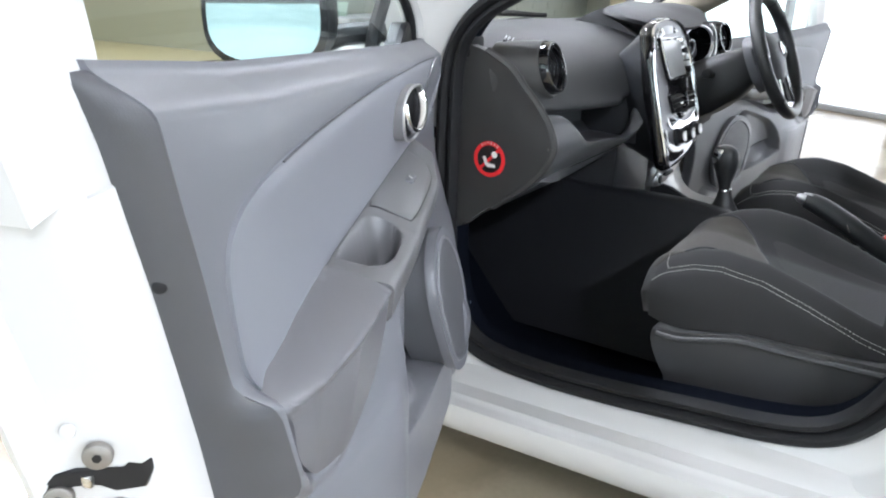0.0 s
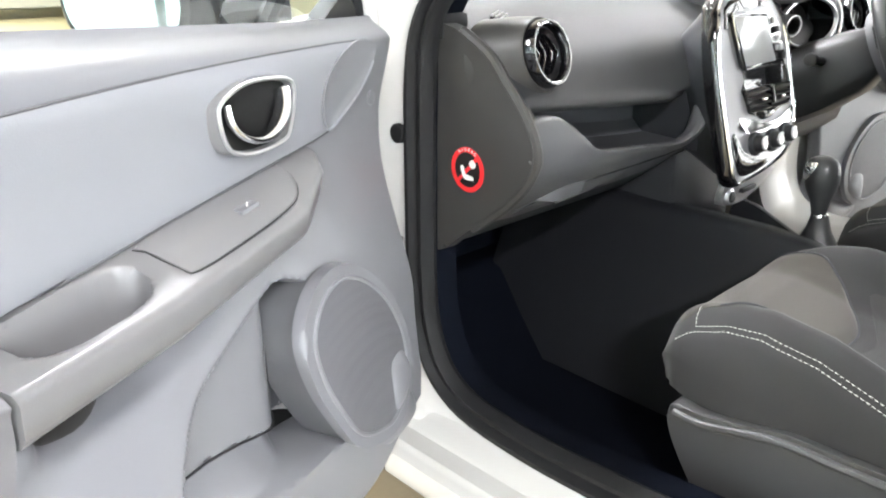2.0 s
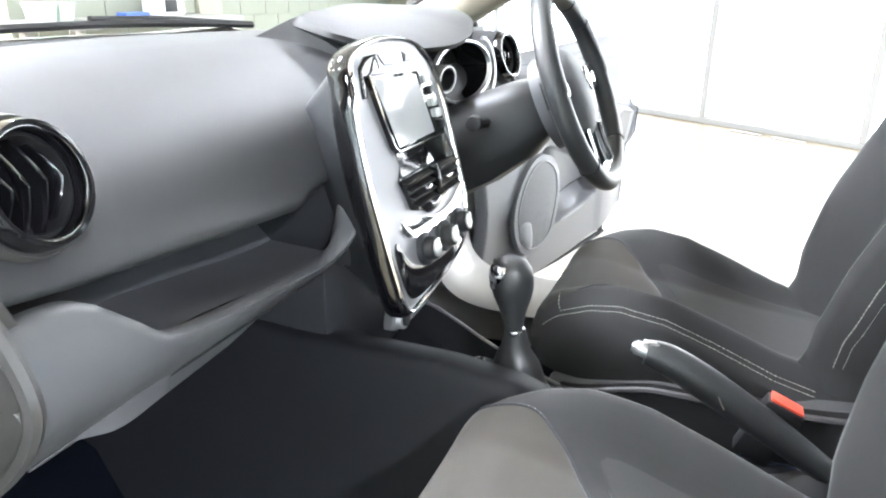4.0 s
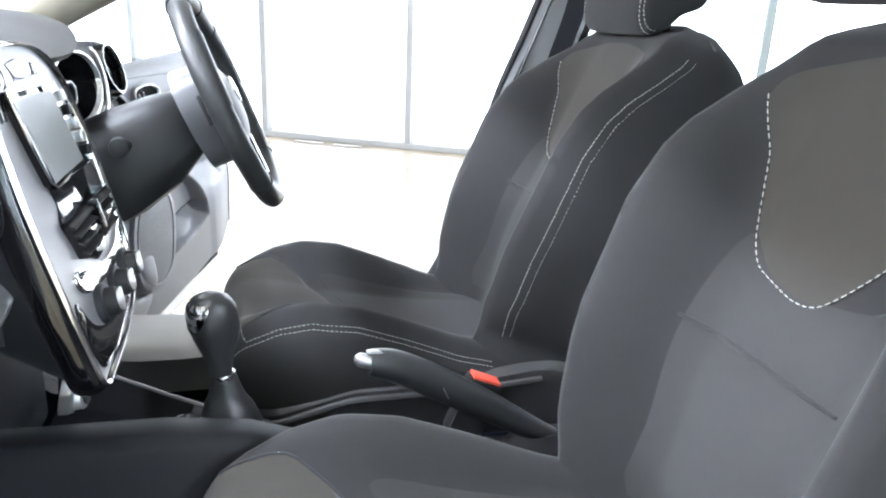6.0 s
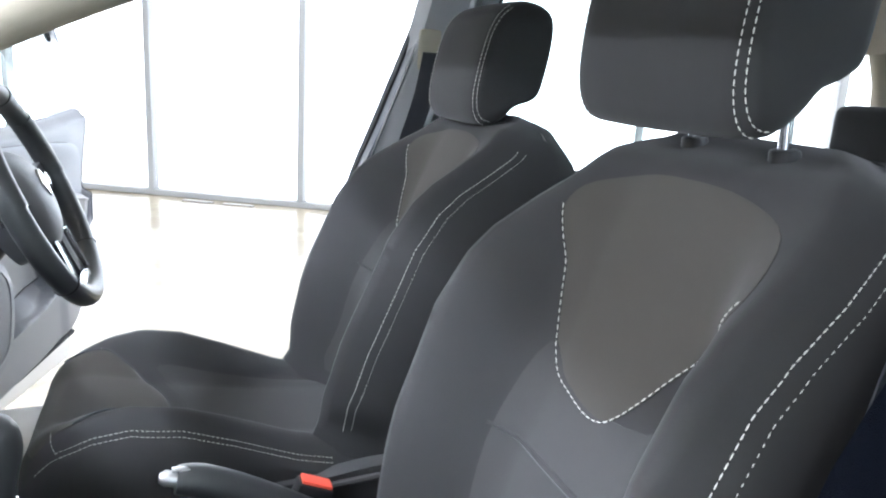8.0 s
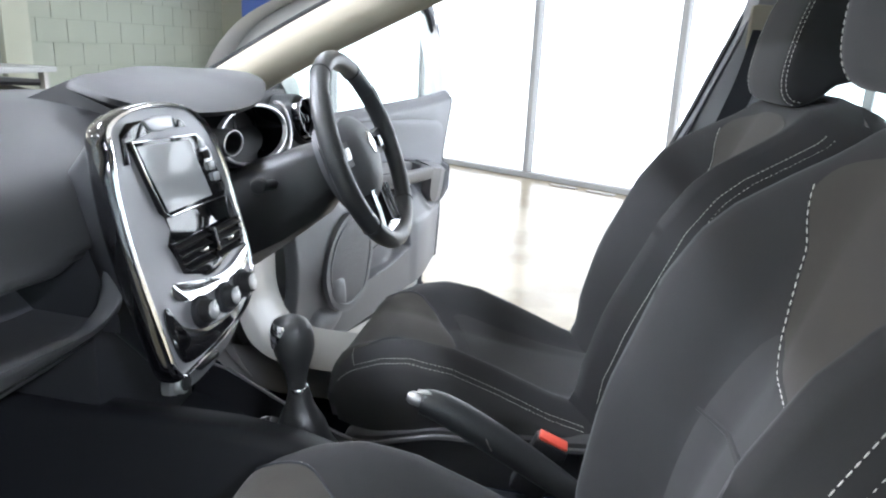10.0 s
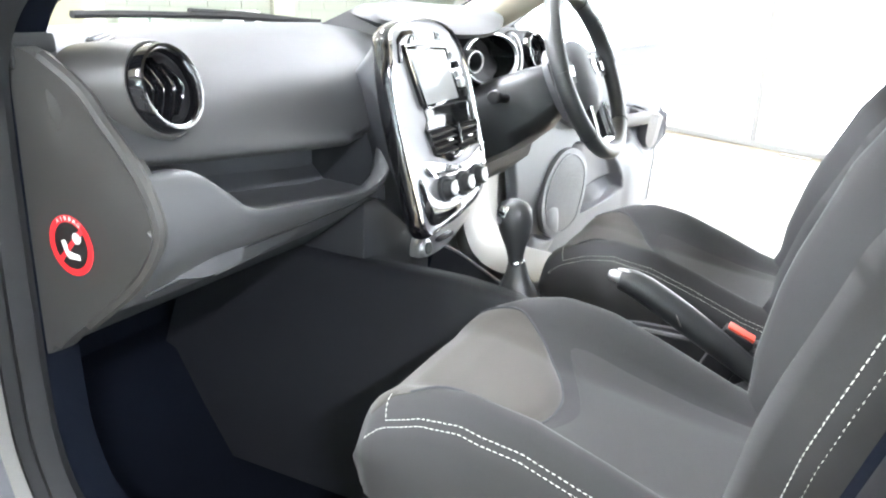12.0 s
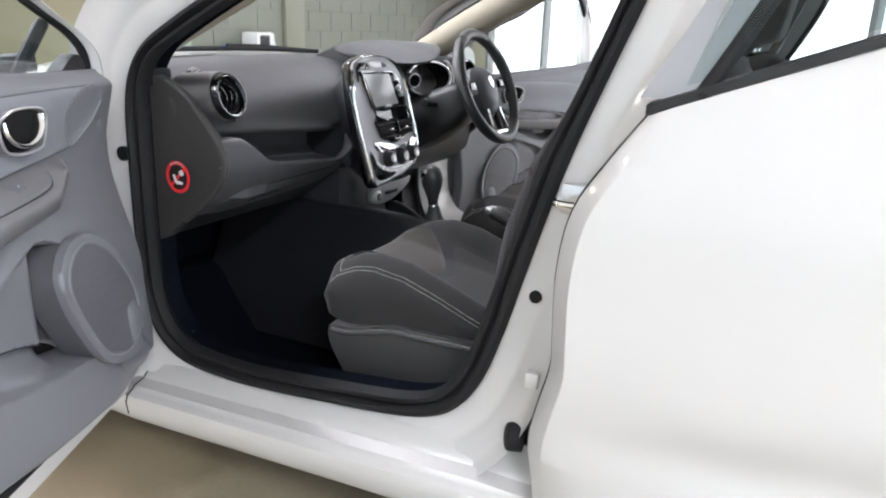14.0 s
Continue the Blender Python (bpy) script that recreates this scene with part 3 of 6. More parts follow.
    # rear door and quarter
    edge = [(-0.262, 1.022), (-0.215, 0.955), (-0.165, 0.87), (-0.147, 0.77), (-0.149, 0.66), (-0.150, 0.60), (-0.132, 0.52), (-0.122, 0.45), (-0.136, 0.36), (-0.140, 0.20)]
    b0, slope = (1.022, 0.38) if side < 0 else (0.89, 0.02)
    edge = [(y, min(z, b0 - 0.03 * k) if k < 3 else z) for k, (y, z) in enumerate(edge)]
    eline = [(p.x, p.y) for p in spline([(y, z, 0) for y, z in edge], 5)]
    rows = []
    for k, (ye, ze) in enumerate(eline):
        row = [(fx(-0.785), ye - 0.012, ze), (fx(-0.838), ye - 0.002, ze), (fx(-0.844), ye - 0.006, ze)]
        for f in np.linspace(0.015, 1, 26):
            y = ye - 0.012 - f * (1.78 + ye)
            top = b0 + slope * (-0.262 - y) if y > -1.0 else b0 + slope * 0.738 + 0.12 * (-1.0 - y)
            belt = b0 + (min(top, 1.30) - b0) * ease(-0.262, -0.30, y)
            z = 0.20 + (belt - 0.20) * (ze - 0.20) / (b0 - 0.20)
            g = (z - 0.2) / 0.9
            x = -0.848 - 0.028 * math.sin(math.pi * min(1, g * 0.95)) + 0.018 * math.exp(-((z - 0.46 + 0.12 * y) / 0.05) ** 2) * ease(-0.16, -0.45, y) + 0.055 * ease(0.95, 1.3, z) + 0.12 * ease(-1.3, -1.8, y)
            if abs(y + 1.03) < 0.34 and z < 0.30 + math.sqrt(0.34 ** 2 - (y + 1.03) ** 2):
                z = 0.30 + math.sqrt(0.34 ** 2 - (y + 1.03) ** 2)
            row.append((fx(x), y, z))
        rows.append(row)
    rdoor = part("rear_door", loft(rows, ring=False), WHITE, car, "closed white rear door and quarter panel")
    # black tube added to draw the dark shut gap; no real part
    part("shut_line", tube([(fx(-0.826), ye + 0.001, ze) for ye, ze in eline], 0.0018, 6), SHROUD, rdoor, "dark shut line along the door's leading edge")
    belt = [(fx(-0.850 + 0.055 * ease(0.95, 1.3, b0 + slope * f)), -0.262 - f, b0 + 0.008 + slope * f) for f in np.linspace(0, 0.78, 14)]
    part("window_strip", loft([[Vector(p) + Vector((dx, 0, dz)) for dx, dz in ((fx(0) - fx(0.006), -0.007), (fx(0) - fx(0.006), 0.007), (fx(0.03) - fx(0), 0.010), (fx(0.03) - fx(0), -0.010))] for p in belt]), SHROUD, rdoor, "black window strip")
    post = [Vector((fx(-0.833), -0.268, 1.045)), Vector((fx(-0.79), -0.345, 1.20)), Vector((fx(-0.725), -0.40, 1.37))]
    part("window_post", loft([[p + Vector((0, 0.020, 0)), p + Vector((fx(0) - fx(0.004), -0.05, 0)), p + Vector((fx(0.02) - fx(0), -0.055, 0)), p + Vector((fx(0.02) - fx(0), 0.02, 0))] for p in spline(post, 6)]), PILLAR_TRIM, rdoor, "taupe window post")
    seal2 = [p + Vector((fx(0) - fx(0.003), -0.062, 0.004)) for p in spline(post, 6)]
    part("window_seal", tube(seal2, 0.012, 8), RUBBER, rdoor)
    pane = part("pane", loft([[(fx(-0.838 + 0.05 * f), -0.31 - 0.10 * f, b0 + 0.043 + (1.375 - b0 - 0.043) * f), (fx(-0.80 + 0.06 * f), -0.98, b0 + slope * 0.72 + 0.025 + (1.385 - b0 - slope * 0.72 - 0.025) * f)] for f in (0, 0.5, 1)], ring=False), DARK_GLASS, rdoor, "tinted rear door glass")
    pane.visible_shadow = False
    # roof side rail
    part("roof_rail", loft([[(fx(-0.70), y, z + 0.0), (fx(-0.72), y, z + 0.03), (fx(-0.68), y, z + 0.05), (fx(-0.62), y, z + 0.045), (fx(-0.62), y, z)] for y, z in (((0.75, 1.18), (0.6, 1.25), (0.4, 1.345)) if side < 0 else ((0.30, 1.375),)) + ((0.15, 1.41), (-0.2, 1.425), (-0.7, 1.41), (-1.2, 1.36), (-1.6, 1.28))]), WHITE, car)
    # windscreen post, painted outside, cloth inside
    a0, a1, a2 = Vector((fx(-0.735), 1.02, 1.03)), Vector((fx(-0.69), 0.70, 1.205)), Vector((fx(-0.63), 0.33, 1.37))
    if side < 0:
        part("windscreen_post", tube(spline([Vector((fx(-0.75), 1.16, 0.955)), a0, a1, a2, Vector((fx(-0.60), 0.1, 1.41))], 6), 0.034 if side < 0 else 0.02, 10), WHITE, car, "white windscreen post")
    drop = 0.0 if side < 0 else 0.026
    inner = [p + Vector((fx(0.045) - fx(0), -0.02 - 0.46 * drop, -0.02 - 0.89 * drop)) for p in spline([Vector((fx(-0.70), 1.05, 1.0)), a0, a1, a2, Vector((fx(-0.60), 0.1, 1.41))], 6)]
    if side > 0:
        part("windscreen_edge", tube([p + Vector((0, 0.022, 0.047)) for p in inner], 0.010, 8), RUBBER, car, "black edge of the windscreen")
    part("post_lining", tube(inner, 0.040 if side < 0 else 0.052, 14, flat=0.8 if side < 0 else 1.0), HEADLINER, car, "beige windscreen post lining")

# roof, headliner, bonnet, windscreen, hatch
part("roof", loft([[(x, y, z + 0.035 * (1 - ((x - XC) / 0.66) ** 2)) for x in np.linspace(-0.66, mir(-0.66), 13)] for y, z in ((0.33, 1.40), (0.1, 1.435), (-0.3, 1.45), (-0.8, 1.43), (-1.3, 1.37), (-1.55, 1.31))], ring=False), WHITE, car, "white roof")
part("headliner", loft([[(x, y, z - 0.03 + 0.03 * (1 - ((x - XC) / 0.66) ** 2)) for x in np.linspace(-0.65, mir(-0.65), 13)] for y, z in ((0.36, 1.385), (0.1, 1.42), (-0.3, 1.435), (-0.8, 1.415), (-1.3, 1.355), (-1.52, 1.30))], ring=False), HEADLINER, car, "beige cloth headliner")
hood_rows = []
for f in np.linspace(0, 1, 14):
    row = []
    for x in np.linspace(-0.76, mir(-0.76), 17):
        a = abs(x - XC) / 0.74
        y = (1.50 - 0.34 * a ** 2) * (1 - f) + (2.12 - 0.22 * a ** 3) * f
        row.append((x, y, 1.0 - 0.02 * f - 0.24 * f ** 2.2 - 0.05 * a ** 4 + 0.015 * math.exp(-((a - 0.62) / 0.1) ** 2)))
    hood_rows.append(row)
part("bonnet", loft(hood_rows, ring=False), WHITE, car, "white bonnet")
part("front_end", loft([[(x, 2.12 - 0.22 * (abs(x - XC) / 0.74) ** 3 + dy, z) for x in np.linspace(-0.76, mir(-0.76), 17)] for z, dy in ((0.74, 0), (0.6, 0.05), (0.4, 0.07), (0.22, 0.02))], ring=False), WHITE, car)
ws = []
for f in np.linspace(0, 1, 10):
    ws.append([(XC + s * (0.72 - 0.10 * f), (1.44 - 0.36 * s * s) * (1 - f) + (0.36 - 0.04 * s * s) * f, 1.005 * (1 - f) + 1.40 * f - 0.03 * s * s * f + 0.02 * math.sin(math.pi * f)) for s in np.linspace(-1, 1, 13)])
screen_part = part("windscreen", loft(ws, ring=False), SCREEN_GLASS, car, "clear windscreen")
screen_part.visible_shadow = False
wiper = part("wiper", tube(spline([(0.50, 1.33, 1.012), (0.25, 1.42, 1.022), (-0.05, 1.45, 1.024), (-0.20, 1.44, 1.022)], 6), 0.009, 6), SHROUD, car, "black wiper at the foot of the windscreen")
part("wiper_arm", tube([(0.52, 1.36, 1.012), (0.30, 1.43, 1.030), (0.12, 1.44, 1.034)], 0.007, 6), SHROUD, wiper)
part("windscreen_cowl", loft([[(XC + s * 0.74, 1.40 - 0.36 * s * s + dy, 0.985 + dz) for s in np.linspace(-1, 1, 13)] for dy, dz in ((0, 0.0), (0.03, 0.016), (0.10, 0.012), (0.12, -0.02))], ring=False), SHROUD, car, "black cowl")
hatch = part("hatch", loft([[(XC + s * w, y - 0.05 * (1 - s * s) * 0.5, z) for s in np.linspace(-1, 1, 11)] for y, z, w in ((-1.78, 0.25, 0.72), (-1.82, 0.6, 0.76), (-1.80, 0.95, 0.74))], ring=False), WHITE, car, "white hatch")
for s in (-1, 1):
    part("hatch_post", tube([(XC + s * 0.70, -1.78, 0.95), (XC + s * 0.63, -1.66, 1.2), (XC + s * 0.58, -1.55, 1.32)], 0.05, 10), HEADLINER, hatch)
rear_pane = part("pane", loft([[(XC + s * w, y, z) for s in np.linspace(-1, 1, 7)] for y, z, w in ((-1.78, 0.95, 0.68), (-1.67, 1.14, 0.62), (-1.55, 1.31, 0.57))], ring=False), CLEAR, hatch, "rear window glass")
rear_pane.visible_shadow = False
# floor pan, tunnel, footwell
fl = []
for y in np.linspace(-1.7, 1.22, 30):
    row = []
    for x in np.linspace(-0.70, mir(-0.70), 29):
        d = abs(x - XC)
        z = 0.215 + 0.19 * ease(0.20, 0.11, d) + 0.20 * ease(0.86, 1.2, y) + 0.22 * ease(-0.5, -0.75, y)
        row.append((x, y, z))
    fl.append(row)
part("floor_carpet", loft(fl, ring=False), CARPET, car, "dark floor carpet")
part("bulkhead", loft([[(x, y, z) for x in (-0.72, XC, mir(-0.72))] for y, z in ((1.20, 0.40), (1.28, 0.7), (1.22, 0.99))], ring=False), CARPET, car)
for s in (-1, 1):
    fx = (lambda x: x) if s < 0 else mir
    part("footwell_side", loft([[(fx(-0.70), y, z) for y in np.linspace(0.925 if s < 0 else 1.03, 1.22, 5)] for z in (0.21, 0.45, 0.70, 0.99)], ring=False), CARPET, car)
    part("underbody", box(min(fx(-0.70), XC), max(fx(-0.70), XC), -1.75, 1.3, 0.165, 0.20), SHROUD, car)
part("bulkhead_front", box(-0.76, mir(-0.76), 1.30, 2.05, 0.25, 0.30), SHROUD, car)

# white painted inner step of the driver's doorway
rows = []
for (y, z), (ny, nz) in list(zip(RIM, RIM_N))[3:27]:
    rows.append([(mir(x), y + o * ny, z + o * nz) for o, x in ((-0.030, -0.58), (-0.053, -0.61), (-0.058, -0.70), (-0.055, -0.775), (-0.01, -0.785))])
part("painted_step", loft(rows, ring=False), WHITE, car, "white painted inner step of the doorway")

# fittings on the left door frame
for y, z in ((0.931, 0.825),):
    part("hinge_bolt", disc((-0.752, y, z), (-1, 0, 0), 0.017, 0.012, 18, 0.003), RUBBER, car, "black rubber plug on the hinge post")
part("check_strap", box(-0.86, -0.756, 0.935, 0.965, 0.607, 0.625, 0.005), SHROUD, car, "black door check strap")
part("check_block", box(-0.79, -0.752, 0.930, 0.968, 0.600, 0.640, 0.006), SHROUD, car)
part("post_plug", disc((-0.757, -0.090, 0.686), (-1, 0, 0), 0.0115, 0.006, 20, 0.002), RUBBER, car, "dark round plug on the centre post")
striker = part("striker", box(-0.775, -0.760, -0.175, -0.125, 0.845, 0.895, 0.004), SILVER, car, "silver door striker")
part("striker_loop", tube(spline([(-0.77, -0.130, 0.87), (-0.81, -0.130, 0.87), (-0.81, -0.165, 0.87), (-0.77, -0.165, 0.87)], 5), 0.006), CHROME, striker)
part("hinge_clip", box(-0.80, -0.76, -0.120, -0.095, 0.530, 0.560, 0.005), WHITE, car)
part("door_stop", disc((-0.79, -0.095, 0.425), (-0.5, 0.85, 0.1), 0.026, 0.03, 18, 0.008), RUBBER, car, "black rubber door stop")

# ---- front doors ----
POCKET_S = flat_spline([(0.664, 0.572), (0.654, 0.614), (0.634, 0.658), (0.595, 0.699), (0.534, 0.724), (0.432, 0.752), (0.38, 0.735)], 5, False) + [(0.33, 0.66), (0.30, 0.56), (0.32, 0.50)] \
    + flat_spline([(0.379, 0.515), (0.42, 0.522), (0.543, 0.538), (0.655, 0.569)], 5, False)
SWOOP = flat_spline([(0.755, 0.726), (0.700, 0.716), (0.623, 0.722), (0.56, 0.737), (0.502, 0.762), (0.44, 0.788), (0.378, 0.813)], 4, False) + [(0.385, 0.83), (0.66, 0.80), (0.775, 0.80)]
TRAY = [(0.29, 0.501), (0.392, 0.550), (0.513, 0.594), (0.566, 0.608), (0.66, 0.618)]


def inside_depth(poly, a, b):
    """Distance to the polygon's edge, positive inside."""
    ins, best = False, 9.0
    for i in range(len(poly)):
        (x1, y1), (x2, y2) = poly[i - 1], poly[i]
        if (y1 > b) != (y2 > b) and a < (x2 - x1) * (b - y1) / (y2 - y1) + x1:
            ins = not ins
        dx, dy = x2 - x1, y2 - y1
        t = max(0, min(1, ((a - x1) * dx + (b - y1) * dy) / (dx * dx + dy * dy + 1e-12)))
        best = min(best, math.hypot(a - x1 - t * dx, b - y1 - t * dy))
    return best if ins else -best


LIP = flat_spline([(0.984, 0.806), (0.980, 0.795), (0.974, 0.768), (0.960, 0.722), (0.921, 0.683), (0.86, 0.672), (0.81, 0.698), (0.775, 0.738), (0.74, 0.760)], 5, False)


def line_gap(line, a, b):
    best = 9.0
    for (x1, y1), (x2, y2) in zip(line, line[1:]):
        dx, dy = x2 - x1, y2 - y1
        t = max(0, min(1, ((a - x1) * dx + (b - y1) * dy) / (dx * dx + dy * dy + 1e-12)))
        best = min(best, math.hypot(a - x1 - t * dx, b - y1 - t * dy))
    return best


U_FRONT = [(0.34, 0.085), (0.38, 0.06), (0.45, 0.055), (0.56, 0.075), (0.72, 0.085), (0.89, 0.08), (1.03, 0.035)]
U_REAR = [(0.34, 0.905), (0.45, 0.925), (0.58, 0.950), (0.66, 0.967), (0.78, 0.992), (0.92, 1.028), (0.98, 1.046), (1.03, 1.060), (1.09, 1.080)]
Z_TOP = [(0.0, 1.018), (0.3, 1.026), (0.58, 1.040), (0.91, 1.058), (1.1, 1.078)]
Z_BOT = [(0.0, 0.385), (0.12, 0.362), (0.31, 0.356), (0.535, 0.380), (0.732, 0.415), (0.95, 0.455)]


@functools.lru_cache(maxsize=None)
def trim_depth(u, z):
    """How far the inner door trim stands inwards at (u, z)."""
    low = ease(0.86, 0.60, z)
    v = 0.052 + low * 0.068 * (1 - 0.75 * ease(0.70, 0.98, u)) - 0.02 * low * ease(0.30, 0.10, u)
    v += 0.007 * ease(0.90, 0.99, z) * ease(1.045, 1.0, z) * ease(1.05, 0.90, u)
    zt, zb = curve_at(Z_TOP, u), curve_at(Z_BOT, u)
    ur, uf = curve_at(U_REAR, z), curve_at(U_FRONT, z)
    v -= 0.034 * (1 - ease(0, 0.034, zt - z)) ** 1.3
    v -= 0.05 * (1 - ease(0, 0.03, z - zb))
    v -= 0.045 * (1 - ease(0.0, 0.009, ur - u))
    v -= 0.03 * (1 - ease(0, 0.02, u - uf))
    if 0.28 < u < 0.80 and 0.48 < z < 0.85:
        # swept hollow under the armrest, with a deeper grip at its rear end
        v -= 0.026 * ease(0.0, 0.040, inside_depth(SWOOP, u, z))
        v -= 0.034 * ease(0.600, 0.650, u) * ease(0.745, 0.715, u) * ease(0.728, 0.750, z)
        # open pocket: back wall, and a tray that swells below its line
        below = curve_at(TRAY, u) - z
        back = 0.072 - 0.052 * ease(0.47, 0.37, u)
        if below > 0:
            back += -0.016 + 0.046 * ease(0.0, 0.060, below) * ease(0.38, 0.46, u) * (0.6 + 0.4 * math.exp(-((u - 0.53) / 0.07) ** 2))
        k = ease(-0.003, 0.009, inside_depth(POCKET_S, u, z))
        v += (min(back, v) - v) * k
    v += 0.005 * ease(0.664, 0.648, z - 0.02 * (u - 0.78)) * ease(0.99, 0.90, u) * ease(0.66, 0.71, u)
    if u > 0.72 and 0.62 < z < 0.84:
        v += (0.007 + 0.026 * ease(0.90, 0.96, u)) * math.exp(-(line_gap(LIP, u, z) / 0.012) ** 2)
    return v


def front_door(side, theta, lift):
    """A front door, open by theta degrees; local axes: u along the door from the hinge, v inwards, z up."""
    s = 1 if side < 0 else -1
    hx = HINGE[0] if side < 0 else 0.71
    turn = 270 - theta if side < 0 else theta - 90
    who = "grey-trimmed white front passenger door standing open" if side < 0 else "grey-trimmed white driver's door standing open"
    door = thing("front_door", None, who, "car door", "front doors", m=pose(hx, HINGE[1], lift, 0, 0, turn))

    def at(u, z, v):
        return Vector((u, v * s, z))
    # steel shell: inner face, shut edge, outer skin
    rows = []
    for z in np.linspace(0.27, 1.0, 28):
        ur = curve_at([(0.27, 0.955), (0.45, 1.0), (0.6, 1.035), (0.78, 1.075), (0.95, 1.12), (1.06, 1.155)], z)
        out = -0.055 - 0.028 * math.sin(math.pi * min(1, (z - 0.2) / 0.85)) + 0.02 * ease(0.36, 0.27, z)
        rows.append([at(0.015, z, out + 0.02), at(0.02, z, out)] + [at(0.02 + (ur - 0.03) * f, z, out - 0.012 * math.sin(math.pi * f)) for f in (0.2, 0.4, 0.6, 0.8, 1.0)]
                    + [at(ur - 0.001, z, out + 0.006), at(ur, z, out + 0.012), at(ur - 0.006, z, out + 0.018), at(ur - 0.022, z, -0.045), at(ur - 0.034, z, 0.0), at(ur - 0.040, z, 0.012),
                       at(ur - 0.052, z, 0.020), at(0.06, z, 0.02), at(0.03, z, -0.01)])
    for z in np.linspace(1.002, 1.345, 13):
        ur = curve_at([(0.95, 1.12), (1.06, 1.155), (1.12, 1.166), (1.20, 1.162), (1.345, 1.125)], z)
        uf = curve_at([(0.998, 1.045), (1.06, 1.036), (1.12, 1.038), (1.20, 1.062), (1.345, 1.085)], z)
        lean, k = -0.062 * ease(1.10, 1.34, z), ease(1.0, 1.14, z)
        rows.append([at(u, z, v + lean) for u, v in [(uf, -0.040), (uf + 0.002, -0.060)] + [(uf + (ur - 0.010 - uf) * f, -0.060) for f in (0.2, 0.4, 0.6, 0.8, 1.0)]
                     + [(ur - 0.001, -0.054), (ur, -0.048), (ur - 0.006, -0.042), (ur - 0.022, -0.045 + 0.009 * k), (ur - 0.034, -0.004 * k), (ur - 0.040, 0.012 - 0.006 * k), (ur - 0.052, 0.020 - 0.009 * k), (uf + 0.010, 0.018 - 0.008 * k), (uf, -0.010)]])
    shell = part("door_shell", loft(rows), WHITE, door, "white painted door shell")
    # inner trim
    nu, nz = 220, 150
    rows = []
    for i in range(nu + 1):
        f = i / nu
        u0 = 0.05 + f * 1.04
        col = []
        for j in range(nz + 1):
            g = j / nz
            z = curve_at(Z_BOT, u0) + g * (curve_at(Z_TOP, u0) - curve_at(Z_BOT, u0))
            u = curve_at(U_FRONT, z) + f * (curve_at(U_REAR, z) - curve_at(U_FRONT, z))
            col.append(at(u, z, trim_depth(round(u, 5), round(z, 5))))
        rows.append(col)
    trim = part("door_trim", loft(rows, ring=False), TRIM, door, "grey grained plastic door trim", sharp=60)
    # return along the trim's rear edge, its shade put into a darker grey
    flange = []
    for z in np.linspace(0.352, 1.070, 70):
        ur = curve_at(U_REAR, z)
        vc = trim_depth(round(ur - 0.016, 5), round(z, 5))
        flange.append([at(ur + 0.005, z, -0.012), at(ur + 0.006, z, 0.012), at(ur + 0.0045, z, 0.55 * vc), at(ur + 0.001, z, 0.86 * vc), at(ur - 0.006, z, vc + 0.0015), at(ur - 0.010, z, vc - 0.004), at(ur - 0.004, z, -0.012)])
    part("trim_return", loft(flange), FLANGE, trim, "rear return of the door trim with shade in its colour", sharp=60)
    # soft upper insert
    ins = flat_spline([(0.142, 0.992), (0.20, 0.997), (0.30, 0.999), (0.45, 1.0), (0.60, 0.997), (0.75, 0.991), (0.87, 0.982), (0.94, 0.970), (0.978, 0.950), (0.990, 0.920), (0.985, 0.870), (0.970, 0.812),
                       (0.945, 0.815), (0.88, 0.829), (0.768, 0.845), (0.58, 0.863), (0.40, 0.878), (0.262, 0.889), (0.225, 0.905), (0.176, 0.930), (0.142, 0.966)], 4)
    part("insert", cushion_patch(ins, lambda u, z, h: at(u, z, trim_depth(u, z) + 0.004 + h), 0.004, 0.008, 18, 8), TRIM_INSERT, trim, "lighter grey soft insert")
    for a0, a1 in ((0, 26), (50, 70)):
        part("insert_seam", tube([at(a, b, trim_depth(a, b) + 0.0040) for a, b in ins[a0:a1]], 0.0012, 6), FLANGE, trim)
    scoop = flat_spline([(0.140, 0.990), (0.185, 0.997), (0.231, 0.984), (0.264, 0.960), (0.273, 0.930), (0.263, 0.895), (0.227, 0.906), (0.178, 0.931), (0.143, 0.966)], 5)
    part("corner_scoop", cushion_patch(scoop, lambda u, z, h: at(u, z, trim_depth(u, z) + 0.0110 + h), -0.0035, 0.003, 8, 4), TRIM, trim, "darker shallow half-moon corner piece")
    part("scoop_edge", tube([at(a, b, trim_depth(a, b) + 0.0105) for a, b in scoop[25:41]], 0.0022, 6), TRIM_INSERT, trim)
    part("trim_plug", disc(at(0.125, 0.913, 0.05), (0, s, 0), 0.011, 0.005, 18, 0.001), TRIM, trim)
    # door handle: bezel, bowl, chrome lever
    hb = flat_spline([(0.492, 0.952), (0.486, 0.967), (0.449, 0.980), (0.40, 0.981), (0.358, 0.973), (0.352, 0.952), (0.366, 0.918), (0.382, 0.907), (0.43, 0.904), (0.470, 0.911), (0.486, 0.926)], 4)
    hc = (0.424, 0.944)

    def ringed(f, h):
        return [at(hc[0] + (a - hc[0]) * f, hc[1] + (b - hc[1]) * f, h) for a, b in hb]
    handle = part("handle_bezel", loft([ringed(1.0, 0.045), ringed(1.0, 0.070), ringed(0.96, 0.0765), ringed(0.90, 0.0765), ringed(0.86, 0.067)], caps=False), TRIM_SATIN, door, "satin grey handle bezel")
    part("bezel_ring", hoop(ringed(0.945, 0.0765), 0.0022, 8), SILVER, handle, "silver bezel ring")
    bowl = [(hc[0] + (a - hc[0]) * 0.88, hc[1] + (b - hc[1]) * 0.88) for a, b in hb]
